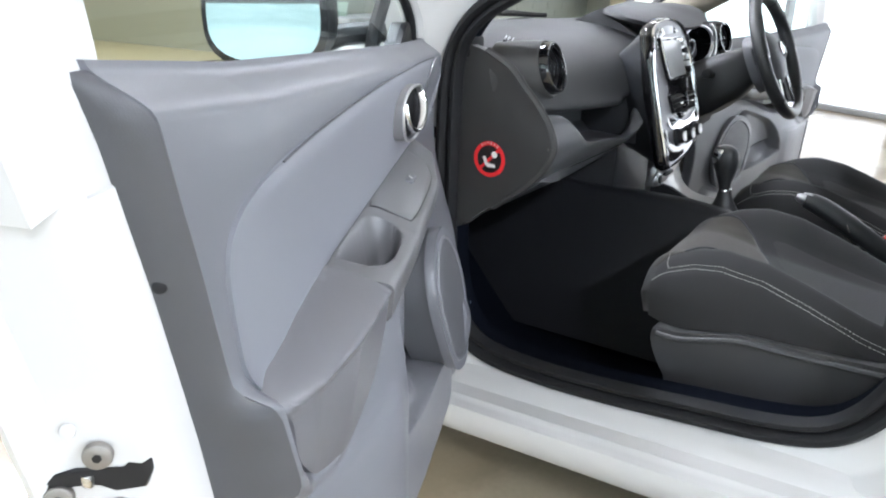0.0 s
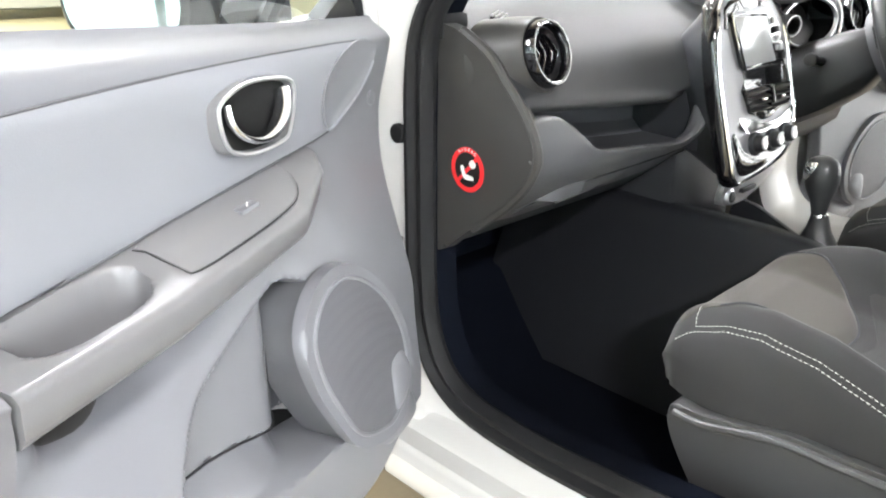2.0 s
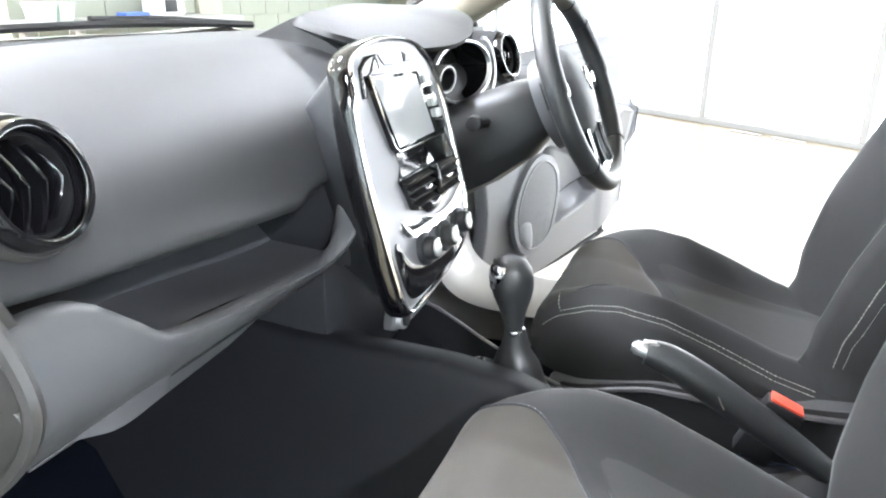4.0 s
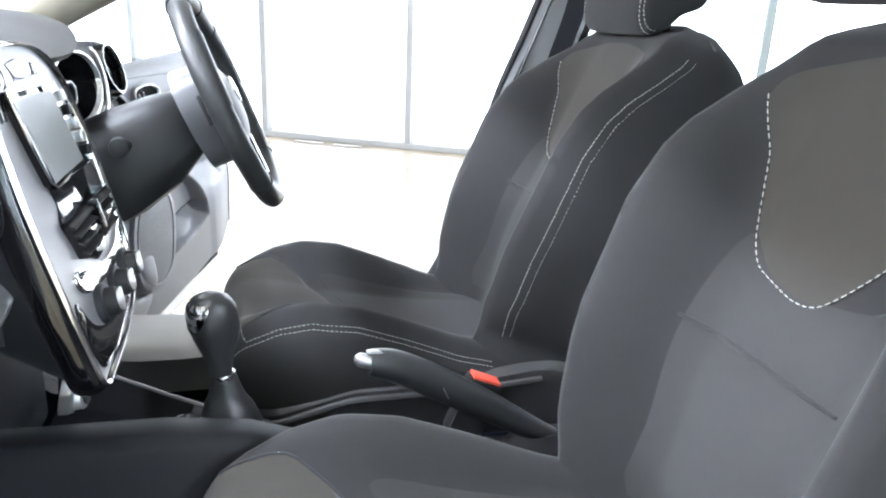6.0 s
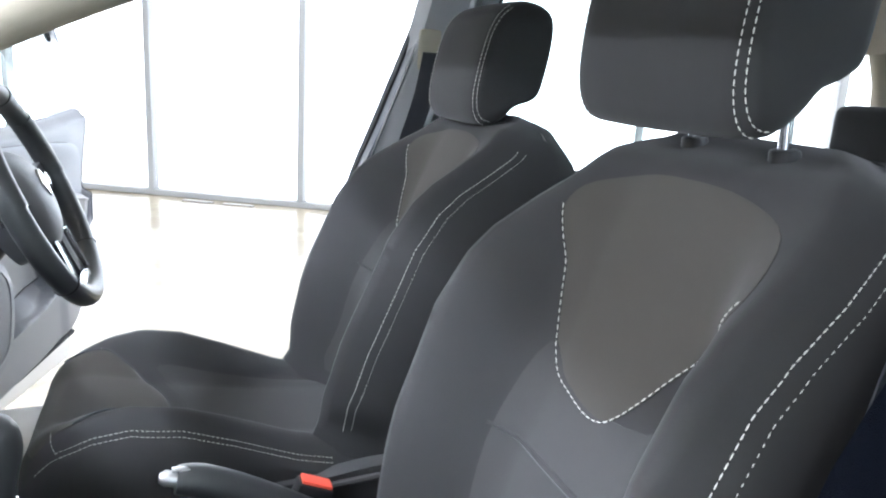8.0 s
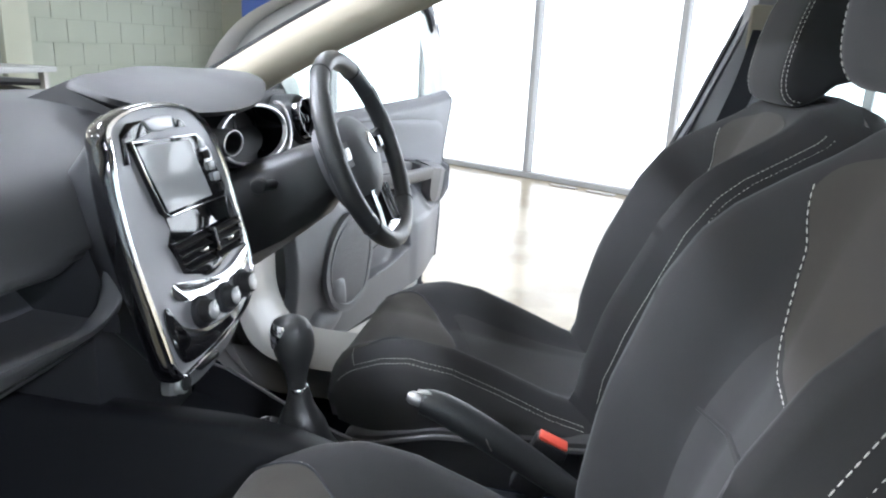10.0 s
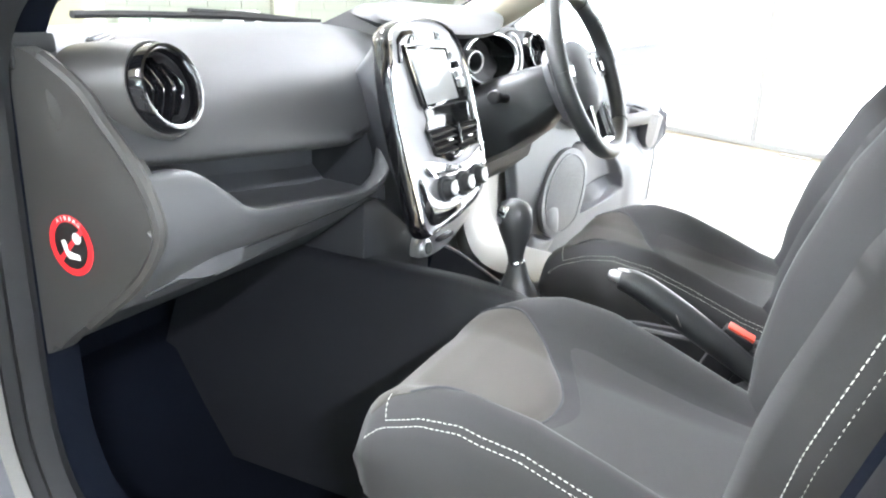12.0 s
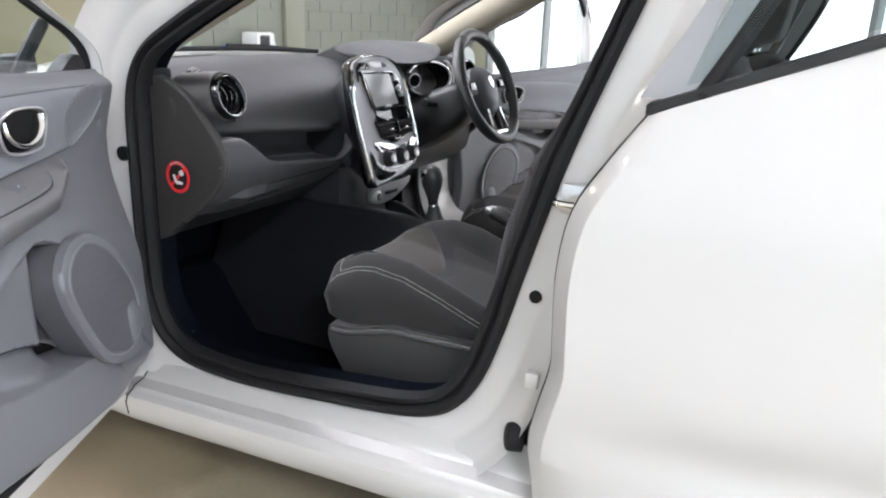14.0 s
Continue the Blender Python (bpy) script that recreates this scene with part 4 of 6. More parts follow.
    part("bowl", cushion_patch(bowl, lambda u, z, h: at(u, z, 0.0695 + h), -0.003, 0.001, 6, 2.5), BOWL, handle, "dark hollow behind the handle")
    lever = spline([at(0.474, 0.962, 0.074), at(0.473, 0.944, 0.077), at(0.458, 0.928, 0.080), at(0.430, 0.920, 0.081), at(0.402, 0.928, 0.081), at(0.384, 0.946, 0.079), at(0.377, 0.964, 0.074)], 6)
    part("handle_lever", tube(lever, [0.0065 + 0.005 * ease(0.35, 0.75, k / (len(lever) - 1)) for k in range(len(lever))], 12, flat=0.55), CHROME, handle, "thick chrome door lever")
    # armrest with switch plate and cup hollow
    CUP = flat_spline([(0.752, 0.070), (0.746, 0.060), (0.70, 0.058), (0.640, 0.062), (0.622, 0.078), (0.630, 0.100), (0.66, 0.110), (0.72, 0.110), (0.748, 0.098)], 4)
    rows = []

    def arm_top(u, t):
        zb = curve_at([(0.30, 0.884), (0.345, 0.881), (0.59, 0.862), (0.765, 0.846), (0.79, 0.843)], u)
        zf = curve_at([(0.30, 0.876), (0.345, 0.862), (0.40, 0.840), (0.62, 0.829), (0.79, 0.832)], u)
        return zb + (zf - zb) * t

    for i in range(121):
        u = 0.786 - 0.486 * i / 120
        v1 = curve_at([(0.30, 0.066), (0.33, 0.092), (0.40, 0.112), (0.62, 0.124), (0.79, 0.131)], u)
        th = curve_at([(0.30, 0.03), (0.38, 0.040), (0.62, 0.046), (0.79, 0.048)], u)
        row = []
        for k in range(31):                       # top, from the wall outwards
            t = k / 30
            dip = ease(-0.002, 0.009, inside_depth(CUP, u, 0.046 + 0.075 * t))
            row.append(at(u, arm_top(u, t) - 0.055 * dip, 0.046 + (v1 - 0.052) * t))
        zf = arm_top(u, 1.0)
        row += [at(u, zf - 0.003, v1 - 0.002), at(u, zf - 0.008, v1), at(u, zf - th + 0.012, v1 - 0.003), at(u, zf - th + 0.004, v1 - 0.010), at(u, zf - th, v1 - 0.022), at(u, zf - th - 0.004, 0.046)]
        rows.append(row)
    arm = part("armrest", loft(rows), TRIM_SATIN, door, "satin grey armrest with a cup hollow", sharp=50)
    sp = flat_spline([(0.594, 0.057), (0.596, 0.066), (0.590, 0.098), (0.580, 0.108), (0.50, 0.108), (0.43, 0.104), (0.395, 0.096), (0.378, 0.080), (0.376, 0.062), (0.382, 0.056), (0.48, 0.055)], 3)

    def plate_at(u, v, h):
        return at(u, arm_top(u, min(1, (v - 0.046) / 0.068)) + h, v)
    part("switch_plate", plate(sp, plate_at, -0.004, 0.003, 0.0015), TRIM_SATIN, arm)
    part("plate_seam", hoop([plate_at(u, v, 0.0005) for u, v in sp], 0.0013, 6), SHROUD, arm)
    part("window_switch", box(-0.015, 0.015, -0.007, 0.007, 0, 0.005, 0.002, m=Matrix.Translation(plate_at(0.47, 0.082, 0.002)) @ pose(0, 0, 0, 0, 4, 0)), TRIM, arm, "small window switch")
    part("switch_tick", box(-0.005, 0.005, -0.0008, 0.0008, 0, 0.001, m=Matrix.Translation(plate_at(0.468, 0.082, 0.0072)) @ pose(0, 0, 0, 0, 4, 35)), WHITEPRINT, arm)
    # padded elbow rest in its raised lip
    pad = flat_spline([(0.976, 0.806), (0.943, 0.819), (0.877, 0.838), (0.80, 0.850), (0.786, 0.846), (0.790, 0.826), (0.791, 0.785), (0.806, 0.728), (0.852, 0.693), (0.915, 0.696), (0.941, 0.720), (0.953, 0.748), (0.960, 0.778)], 5)

    def pad_at(u, z, h):
        crest = curve_at([(0.786, 0.829), (0.85, 0.818), (0.92, 0.803), (0.976, 0.790)], u)
        wall = curve_at([(0.786, 0.848), (0.88, 0.832), (0.945, 0.817), (0.976, 0.808)], u)
        proud = curve_at([(0.786, 0.130), (0.87, 0.122), (0.93, 0.104), (0.976, 0.080)], u)
        if z > crest:
            v = 0.058 + (proud - 0.058) * max(0.0, (wall - z) / (wall - crest)) ** 0.75
        else:
            v = proud - 0.020 * ((crest - z) / 0.13) ** 1.4 - 0.012 * ease(0.0, -0.012, z - crest) * 0.3
        return at(u, z, v + h)
    part("elbow_pad", cushion_patch(pad, pad_at, 0.0, 0.035, 28, 2.6), PAD, door, "padded vinyl elbow rest", sharp=60)
    # speaker grille on a tilted oval housing
    spk = flat_spline([(0.335, 0.743), (0.395, 0.733), (0.434, 0.690), (0.431, 0.630), (0.403, 0.562), (0.366, 0.503), (0.31, 0.474), (0.26, 0.466), (0.205, 0.490), (0.183, 0.550), (0.190, 0.605), (0.222, 0.665), (0.275, 0.716)], 5)

    def spk_at(u, z, h):
        return at(u, z, 0.106 + (0.74 - z) * 0.145 + h)
    speaker = part("speaker_housing", plate(spk, spk_at, -0.016, 0.0, 0.007), TRIM, door, "grey speaker housing")
    # added darker wall that gives the shadowed crescent beside the speaker
    part("speaker_side_shade", plate([(0.312 + (a - 0.312) * 0.97, 0.61 + (b - 0.61) * 0.97) for a, b in spk], spk_at, -0.075, -0.015), DASH_MID, speaker, "dark wall added for the shade behind the speaker")
    gr = [(0.312 + (a - 0.312) * 0.84, 0.61 + (b - 0.61) * 0.86) for a, b in spk]
    part("speaker_grille", cushion_patch(gr, lambda u, z, h: spk_at(u, z, 0.0005 + h), 0.005, 0.001, 8, 2.5), GRILLE, speaker, "finely perforated speaker grille")
    part("grille_ring", hoop([spk_at(a, b, 0.0005) for a, b in gr], 0.003, 8), TRIM, speaker)
    part("grille_tab", cushion_patch(flat_spline([(0.265, 0.560), (0.245, 0.575), (0.215, 0.567), (0.200, 0.53), (0.225, 0.500), (0.26, 0.495)], 4), lambda u, z, h: spk_at(u, z, 0.001 + h), 0.010, 0.004, 6, 3), TRIM, speaker)
    foot = flat_spline([(0.34, 0.465), (0.26, 0.480), (0.19, 0.50), (0.15, 0.49), (0.11, 0.43), (0.10, 0.395), (0.15, 0.380), (0.26, 0.395)], 4)
    part("trim_foot", cushion_patch(foot, lambda u, z, h: at(u, z, 0.09 + h), 0.035, 0.05, 7, 3), TRIM, trim)
    # pocket floor
    # dark patch over the trim paints the shade inside the grip hollow
    hollow = flat_spline([(0.738, 0.774), (0.738, 0.744), (0.705, 0.735), (0.655, 0.742), (0.612, 0.764), (0.622, 0.780), (0.68, 0.777)], 4)
    part("grip_hollow", cushion_patch(hollow, lambda u, z, h: at(u, z, trim_depth(u, z) + 0.002 + h), -0.001, 0.004, 10, 3), DASH_END, trim, "grip hollow with its shade laid in as brown-grey")
    part("pocket_line", tube([at(u, curve_at(TRAY, u), 0.0735 - 0.052 * ease(0.47, 0.37, u)) for u in np.linspace(0.40, 0.645, 14)], 0.0014, 6), SHROUD, trim)
    # near-black patch paints the deep shade at the pocket's bottom
    part("pocket_shade", cushion_patch(flat_spline([(0.415, 0.553), (0.360, 0.530), (0.330, 0.500), (0.345, 0.480), (0.395, 0.505)], 4), lambda u, z, h: at(u, z, 0.026 + h), 0.002, 0.01, 5, 3), BOWL, trim, "shade at the bottom of the pocket, laid in as black")
    # shut-edge fittings
    part("edge_screw", disc(at(1.031, 0.925, 0.026), (1, 0.15 * s, 0), 0.0055, 0.0045, 12, 0.0015), SHROUD, trim)
    nrm = Vector((0.92, 0.38 * s, 0))
    for u, z, v in ((1.062, 0.803, -0.022), (1.066, 0.765, -0.056), (1.046, 0.742, -0.024)):
        sc = part("shut_screw", disc(at(u - 0.004, z, v), nrm, 0.0105, 0.006, 20, 0.002), STEEL, shell, "dull torx screw")
        part("screw_socket", disc(at(u - 0.004, z, v) + nrm * 0.006, nrm, 0.0035, 0.0008, 6), SHROUD, sc)
    for u, z, v in ((1.070, 0.826, -0.036), (1.056, 0.722, -0.034)):
        part("shut_plug", disc(at(u - 0.004, z, v), nrm, 0.0055, 0.004, 14, 0.0015), WHITE, shell)
    for v in (-0.030, -0.050):
        part("drain_plug", disc(at(curve_at([(-0.05, 1.016), (-0.03, 1.006)], v), 0.586, v), nrm, 0.009, 0.003, 16, 0.001), SHROUD, shell, "dark drain plug")
    lt = [(0.000, 0.784), (-0.05, 0.786), (-0.056, 0.780), (-0.052, 0.772), (-0.02, 0.773), (-0.008, 0.764), (0.012, 0.766), (0.018, 0.780), (0.022, 0.812), (0.012, 0.796)]
    latch = part("latch", plate([(a - 0.012, b) for a, b in lt], lambda v, z, h: at(curve_at([(-0.07, 1.068), (-0.045, 1.052), (0.012, 1.034)], v) + 0.002 + h, z, v), -0.004, 0.003, 0.001), SHROUD, shell, "black door latch opening")
    part("latch_claw", box(-0.010, 0.010, -0.004, 0.004, -0.005, 0.005, 0.002, m=Matrix.Translation(at(1.050, 0.777, -0.035))), CHROME, latch)
    # window frame, glass, quarter post
    fr = [at(0.028, 0.99, 0.0), at(0.032, 1.045, -0.003), at(0.075, 1.088, -0.008), at(0.155, 1.128, -0.014), at(0.285, 1.190, -0.023), at(0.44, 1.25, -0.035), at(0.66, 1.33, -0.055), at(0.84, 1.380, -0.075), at(1.00, 1.395, -0.085), at(1.075, 1.365, -0.080), at(1.105, 1.27, -0.060), at(1.105, 1.14, -0.030), at(1.092, 1.0, -0.008)]
    frl = spline(fr, 6)
    part("window_frame", loft([[p + Vector((0, v * s, 0)) + (sum(fr, Vector()) / len(fr) - p).normalized() * o for o, v in ((0, -0.02), (-0.022, -0.015), (-0.024, 0.012), (0, 0.02), (0.016, 0.012), (0.016, -0.012))] for p in frl]), WHITE if side < 0 else TRIM, door, "upper window frame")
    part("frame_seal", tube([p + (sum(fr, Vector()) / len(fr) - p).normalized() * 0.020 for p in frl], 0.009, 8), RUBBER, door, "black window frame seal")
    part("quarter_post", tube([at(0.275, 1.0, -0.025), at(0.22, 1.05, -0.028), at(0.16, 1.11, -0.022)], 0.013, 8), RUBBER, door)
    gl = []
    for p in frl[3:]:
        gl.append([p, at(p.x, curve_at(Z_TOP, p.x) - 0.02, -0.004)])
    pane = part("pane", loft(gl, ring=False), GREEN_GLASS, door, "raised green-tinted door glass")
    pane.visible_shadow = False
    part("mirror_sail", plate(flat_spline([(0.06, 1.0), (0.06, 1.035), (0.09, 1.05), (0.15, 1.02), (0.17, 1.0)], 3), at_uv(at), -0.03, 0.0, 0.004), SHROUD, door, "black mirror base")
    # outside mirror
    mc = at(0.295, 1.064, -0.180)
    rows = []
    for k, (d, q) in enumerate(((-0.085, 0.15), (-0.075, 0.62), (-0.045, 0.92), (0.0, 1.0), (0.03, 0.99), (0.034, 0.93))):
        rows.append([mc + Vector((d, s * 0.105 * q * math.copysign(abs(math.cos(a)) ** 0.7, math.cos(a)), 0.080 * q * math.copysign(abs(math.sin(a)) ** 0.7, math.sin(a)))) for a in np.linspace(0, 2 * math.pi, 28, endpoint=False)])
    housing = part("mirror_housing", loft(rows), SHROUD if side < 0 else WHITE, door, "black outside mirror housing")
    part("mirror_glass", plate([(0.093 * math.copysign(abs(math.cos(a)) ** 0.7, math.cos(a)), 0.068 * math.copysign(abs(math.sin(a)) ** 0.7, math.sin(a))) for a in np.linspace(0, 2 * math.pi, 28, endpoint=False)], lambda a, b, h: mc + Vector((h, s * a, b)), 0.034, 0.0355), MIRROR, housing, "mirror glass")
    part("mirror_arm", tube([at(0.20, 1.04, -0.02), at(0.24, 1.035, -0.08), mc + Vector((-0.02, s * 0.05, -0.05))], 0.018, 8), SHROUD, housing)
    # lower rubber strip on the shell
    part("lower_seal", tube([at(0.06, 0.335, 0.03), at(0.3, 0.325, 0.03), at(0.6, 0.33, 0.03), at(0.93, 0.35, 0.025)], 0.008, 6), RUBBER, shell)
    return door


def at_uv(at):
    return lambda u, z, h: at(u, z, h)


def perforated(name, base):
    m = surface(name, base, 0.5, fine=500, fine_bump=0, broad=5)
    nt = m.node_tree
    co = nt.nodes.new("ShaderNodeTexCoord")
    vo = nt.nodes.new("ShaderNodeTexVoronoi")
    vo.inputs["Scale"].default_value, vo.inputs["Randomness"].default_value = 330, 0.0
    nt.links.new(co.outputs["Object"], vo.inputs["Vector"])
    bp = nt.nodes.new("ShaderNodeBump")
    bp.inputs["Strength"].default_value, bp.inputs["Distance"].default_value = 0.7, 0.001
    nt.links.new(vo.outputs["Distance"], bp.inputs["Height"])
    bp.invert = True
    nt.links.new(bp.outputs[0], nt.nodes["Principled BSDF"].inputs["Normal"])
    return m


BOWL = surface("black_bowl", (0.006, 0.006, 0.006), 0.7, fine=400, fine_bump=0.1, spec=0.2)
GRILLE = perforated("perforated_grille", (0.10, 0.10, 0.11))
HINGE = (-0.80, 0.93)
front_door(-1, 64, 0.0)
front_door(1, 72, -0.095)

# ---- dashboard ----
dash = thing("dashboard", (XC, 1.0, 0.62), "charcoal dashboard with an empty passenger shelf", "dashboard")


def brow(x):
    """Height of the upper pad's lower edge along the car's width."""
    return curve_at([(-0.72, 0.885), (-0.62, 0.872), (-0.45, 0.858), (-0.24, 0.842), (0.2, 0.84), (0.7, 0.85)], x)


def pad_profile(x):
    s = (x - XC) / 0.70
    yb = 1.40 - 0.34 * s * s
    zb = brow(x)
    yf = 0.700 + 0.03 * ease(-0.30, -0.20, x)
    return [(yb, 0.995), (yb - 0.12, 1.012), (1.05, 1.022 - 0.01 * s * s), (0.95, 1.015), (0.87, 0.998), (0.80, 0.972), (0.748, 0.938), (0.715, zb + 0.03),
            (yf + 0.002, zb + 0.012), (yf + 0.006, zb + 0.003), (yf + 0.025, zb - 0.002), (yf + 0.12, zb - 0.004)]


rows = []
for x in np.linspace(-0.7135, mir(-0.7135), 60):
    rows.append([(x, p.x, p.y) for p in spline([(y, z, 0) for y, z in pad_profile(x)], 4)])
part("upper_pad", loft(rows, ring=False), DASH, dash, "soft charcoal upper pad", sharp=60)
# side end panel with its warning sticker
END = flat_spline([(0.900, 0.990), (0.850, 1.000), (0.805, 0.982), (0.765, 0.958), (0.738, 0.928), (0.708, 0.897), (0.684, 0.865), (0.670, 0.835), (0.669, 0.808), (0.690, 0.771), (0.730, 0.731), (0.787, 0.686), (0.835, 0.648), (0.872, 0.620), (0.915, 0.630), (0.93, 0.80)], 4)
endp = part("end_panel", plate(END, lambda y, z, h: Vector((-0.690 - h, y, z)), 0.0, 0.026, 0.010, 3), DASH_END, dash, "charcoal end panel")
part("end_panel_far", plate(END, lambda y, z, h: Vector((mir(-0.690) + h, y, z)), 0.0, 0.026, 0.010, 3), DASH, dash)
part("end_moulding", tube([Vector((-0.709, y - 0.002, z)) for y, z in END[6:46]], 0.0085, 8), DASH_END, endp)
part("end_seam", tube([Vector((-0.7135, a, b)) for a, b in [(y - 0.0, z) for y, z in END][6:42]], 0.0022, 6), SHROUD, endp)
part("end_corner", box(-0.722, -0.66, 0.86, 0.93, 0.975, 1.02, 0.012), SHROUD, dash, "black corner cap beside the windscreen post")
sc = Vector((-0.7165, 0.806, 0.778))
st = part("sticker_ring", loft([[sc + Vector((-h, math.cos(a) * r, math.sin(a) * r)) for a in np.linspace(0, 2 * math.pi, 48, endpoint=False)] for r, h in ((0.0375, 0), (0.0375, 0.0008), (0.029, 0.0008), (0.029, 0))], caps=False), RED, endp, "red ring of an airbag warning sticker")
part("sticker_field", disc(sc, (-1, 0, 0), 0.0292, 0.0005, 40), BLACKPRINT, st)
bar_m = Matrix.Translation(sc + Vector((-0.001, 0, 0))) @ pose(0, 0, 0, 45, 0, 0)
part("sticker_bar", box(-0.0004, 0.0004, -0.0032, 0.0032, -0.030, 0.030, m=bar_m), RED, st)
part("sticker_seat", plate([(0.016, 0.004), (0.010, 0.006), (0.003, -0.008), (-0.014, -0.010), (-0.014, -0.016), (0.004, -0.017), (0.010, -0.012)], lambda a, b, h: sc + Vector((-h, a, b)), 0.0006, 0.0016), WHITEPRINT, st)
part("sticker_bag", disc(sc + Vector((-0.0006, -0.012, 0.011)), (-1, 0, 0), 0.007, 0.001, 20), WHITEPRINT, st)


def lettering(text, size, m, mat, parent):
    """Raised print in the built-in font."""
    cu = bpy.data.curves.new("print", "FONT")
    cu.body, cu.size, cu.align_x, cu.align_y, cu.extrude = text, size, "CENTER", "CENTER", 0.0002
    tmp = bpy.data.objects.new("print", cu)
    me = bpy.data.meshes.new_from_object(tmp)
    bpy.data.objects.remove(tmp)
    me.materials.append(mat)
    ob = new("lettering", me)
    me.transform(m)
    ob.parent = parent
    return ob


for k, ch in enumerate("AIRBAG"):
    pm = Matrix.Translation(sc + Vector((-0.0012, math.sin((2.5 - k) * math.radians(13)) * 0.0333, math.cos((2.5 - k) * math.radians(13)) * 0.0333)))
    lettering(ch, 0.0075, pm @ pose(0, 0, 0, 90, 0, -90) @ pose(0, 0, 0, 0, 0, (2.5 - k) * 13), WHITEPRINT, st)

# glovebox lid and passenger shelf
GLOVE_FACE = [(p.x, p.y) for p in spline([(0.60, 0.905, 0), (0.62, 0.878, 0), (0.69, 0.783, 0), (0.735, 0.726, 0), (0.772, 0.688, 0), (0.80, 0.671, 0), (0.825, 0.667, 0), (0.852, 0.676, 0), (0.90, 0.706, 0)], 6)]


def glove_y(x, z):
    return curve_at(GLOVE_FACE, z) + 0.012 * ease(-0.24, -0.17, x) - 0.002


LIP_TOP = flat_spline([(-0.7075, 0.872), (-0.665, 0.873), (-0.632, 0.866), (-0.600, 0.840), (-0.568, 0.814), (-0.52, 0.801), (-0.40, 0.786), (-0.28, 0.770), (-0.244, 0.776), (-0.222, 0.800), (-0.208, 0.836), (-0.172, 0.842)], 6, False)
LID_LOW = [(-0.7075, 0.70), (-0.68, 0.682), (-0.60, 0.668), (-0.42, 0.670), (-0.28, 0.682), (-0.172, 0.70)]
rows = []
for x, top in LIP_TOP:
    low = curve_at(LID_LOW, x)
    zs = [low + (top - 0.006 - low) * k / 22 for k in range(23)]
    row = [(x, glove_y(x, low) + 0.02, low + 0.004)] + [(x, glove_y(x, z) - 0.004 * min(1.0, 6 * k / 22), z) for k, z in enumerate(zs)]
    yt = glove_y(x, top)
    row += [(x, yt - 0.001, top - 0.001), (x, yt + 0.005, top + 0.001), (x, yt + 0.020, top), (x, yt + 0.028, top - 0.006), (x, yt + 0.034, top - 0.03), (x, yt + 0.05, low + 0.05)]
    rows.append(row)
part("glovebox_lid", loft(rows), DASH_MID, dash, "dark glovebox lid with a shelf lip", sharp=50)
part("shelf_floor", loft([[(x, y, curve_at([(-0.69, 0.80), (-0.5, 0.795), (-0.24, 0.765)], x) + dz) for x in np.linspace(-0.66, -0.18, 12)] for y, dz in ((0.70, 0.0), (0.74, -0.008), (0.82, -0.004), (0.845, 0.02), (0.845, 0.11))], ring=False), DASH_MID, dash, "dark open shelf")
part("shelf_end", loft([[(-0.195, y, z) for y in (0.69, 0.85)] for z in (0.74, 0.86)], ring=False), DASH_LOW, dash)
part("lower_panel", loft([[(x, y, z) for x in np.linspace(-0.712, -0.15, 8)] for y, z in ((0.724, 0.740), (0.752, 0.717), (0.794, 0.684), (0.846, 0.645), (0.880, 0.621), (1.0, 0.63), (1.2, 0.66))], ring=False), DASH_LOW, dash, "dark panel under the glovebox")
part("glovebox_seam", tube([Vector((x, glove_y(x, z) - 0.006, z)) for x, z in [(-0.66, 0.704), (-0.60, 0.728), (-0.52, 0.740), (-0.40, 0.742), (-0.28, 0.745), (-0.215, 0.752)]], 0.0016, 6), SHROUD, dash)
latchp = part("glovebox_latch", plate(flat_spline([(-0.52, 0.690), (-0.455, 0.704), (-0.425, 0.704), (-0.43, 0.690), (-0.49, 0.678)], 4), lambda x, z, h: Vector((x, glove_y(x, z) - 0.002 - h, z)), -0.002, 0.006, 0.002), DASH_LOW, dash, "glovebox latch")
part("latch_edge", tube([Vector((-0.515, glove_y(-0.515, 0.682) - 0.009, 0.682)), Vector((-0.43, glove_y(-0.43, 0.692) - 0.009, 0.694))], 0.002, 6), TRIM_SATIN, latchp)

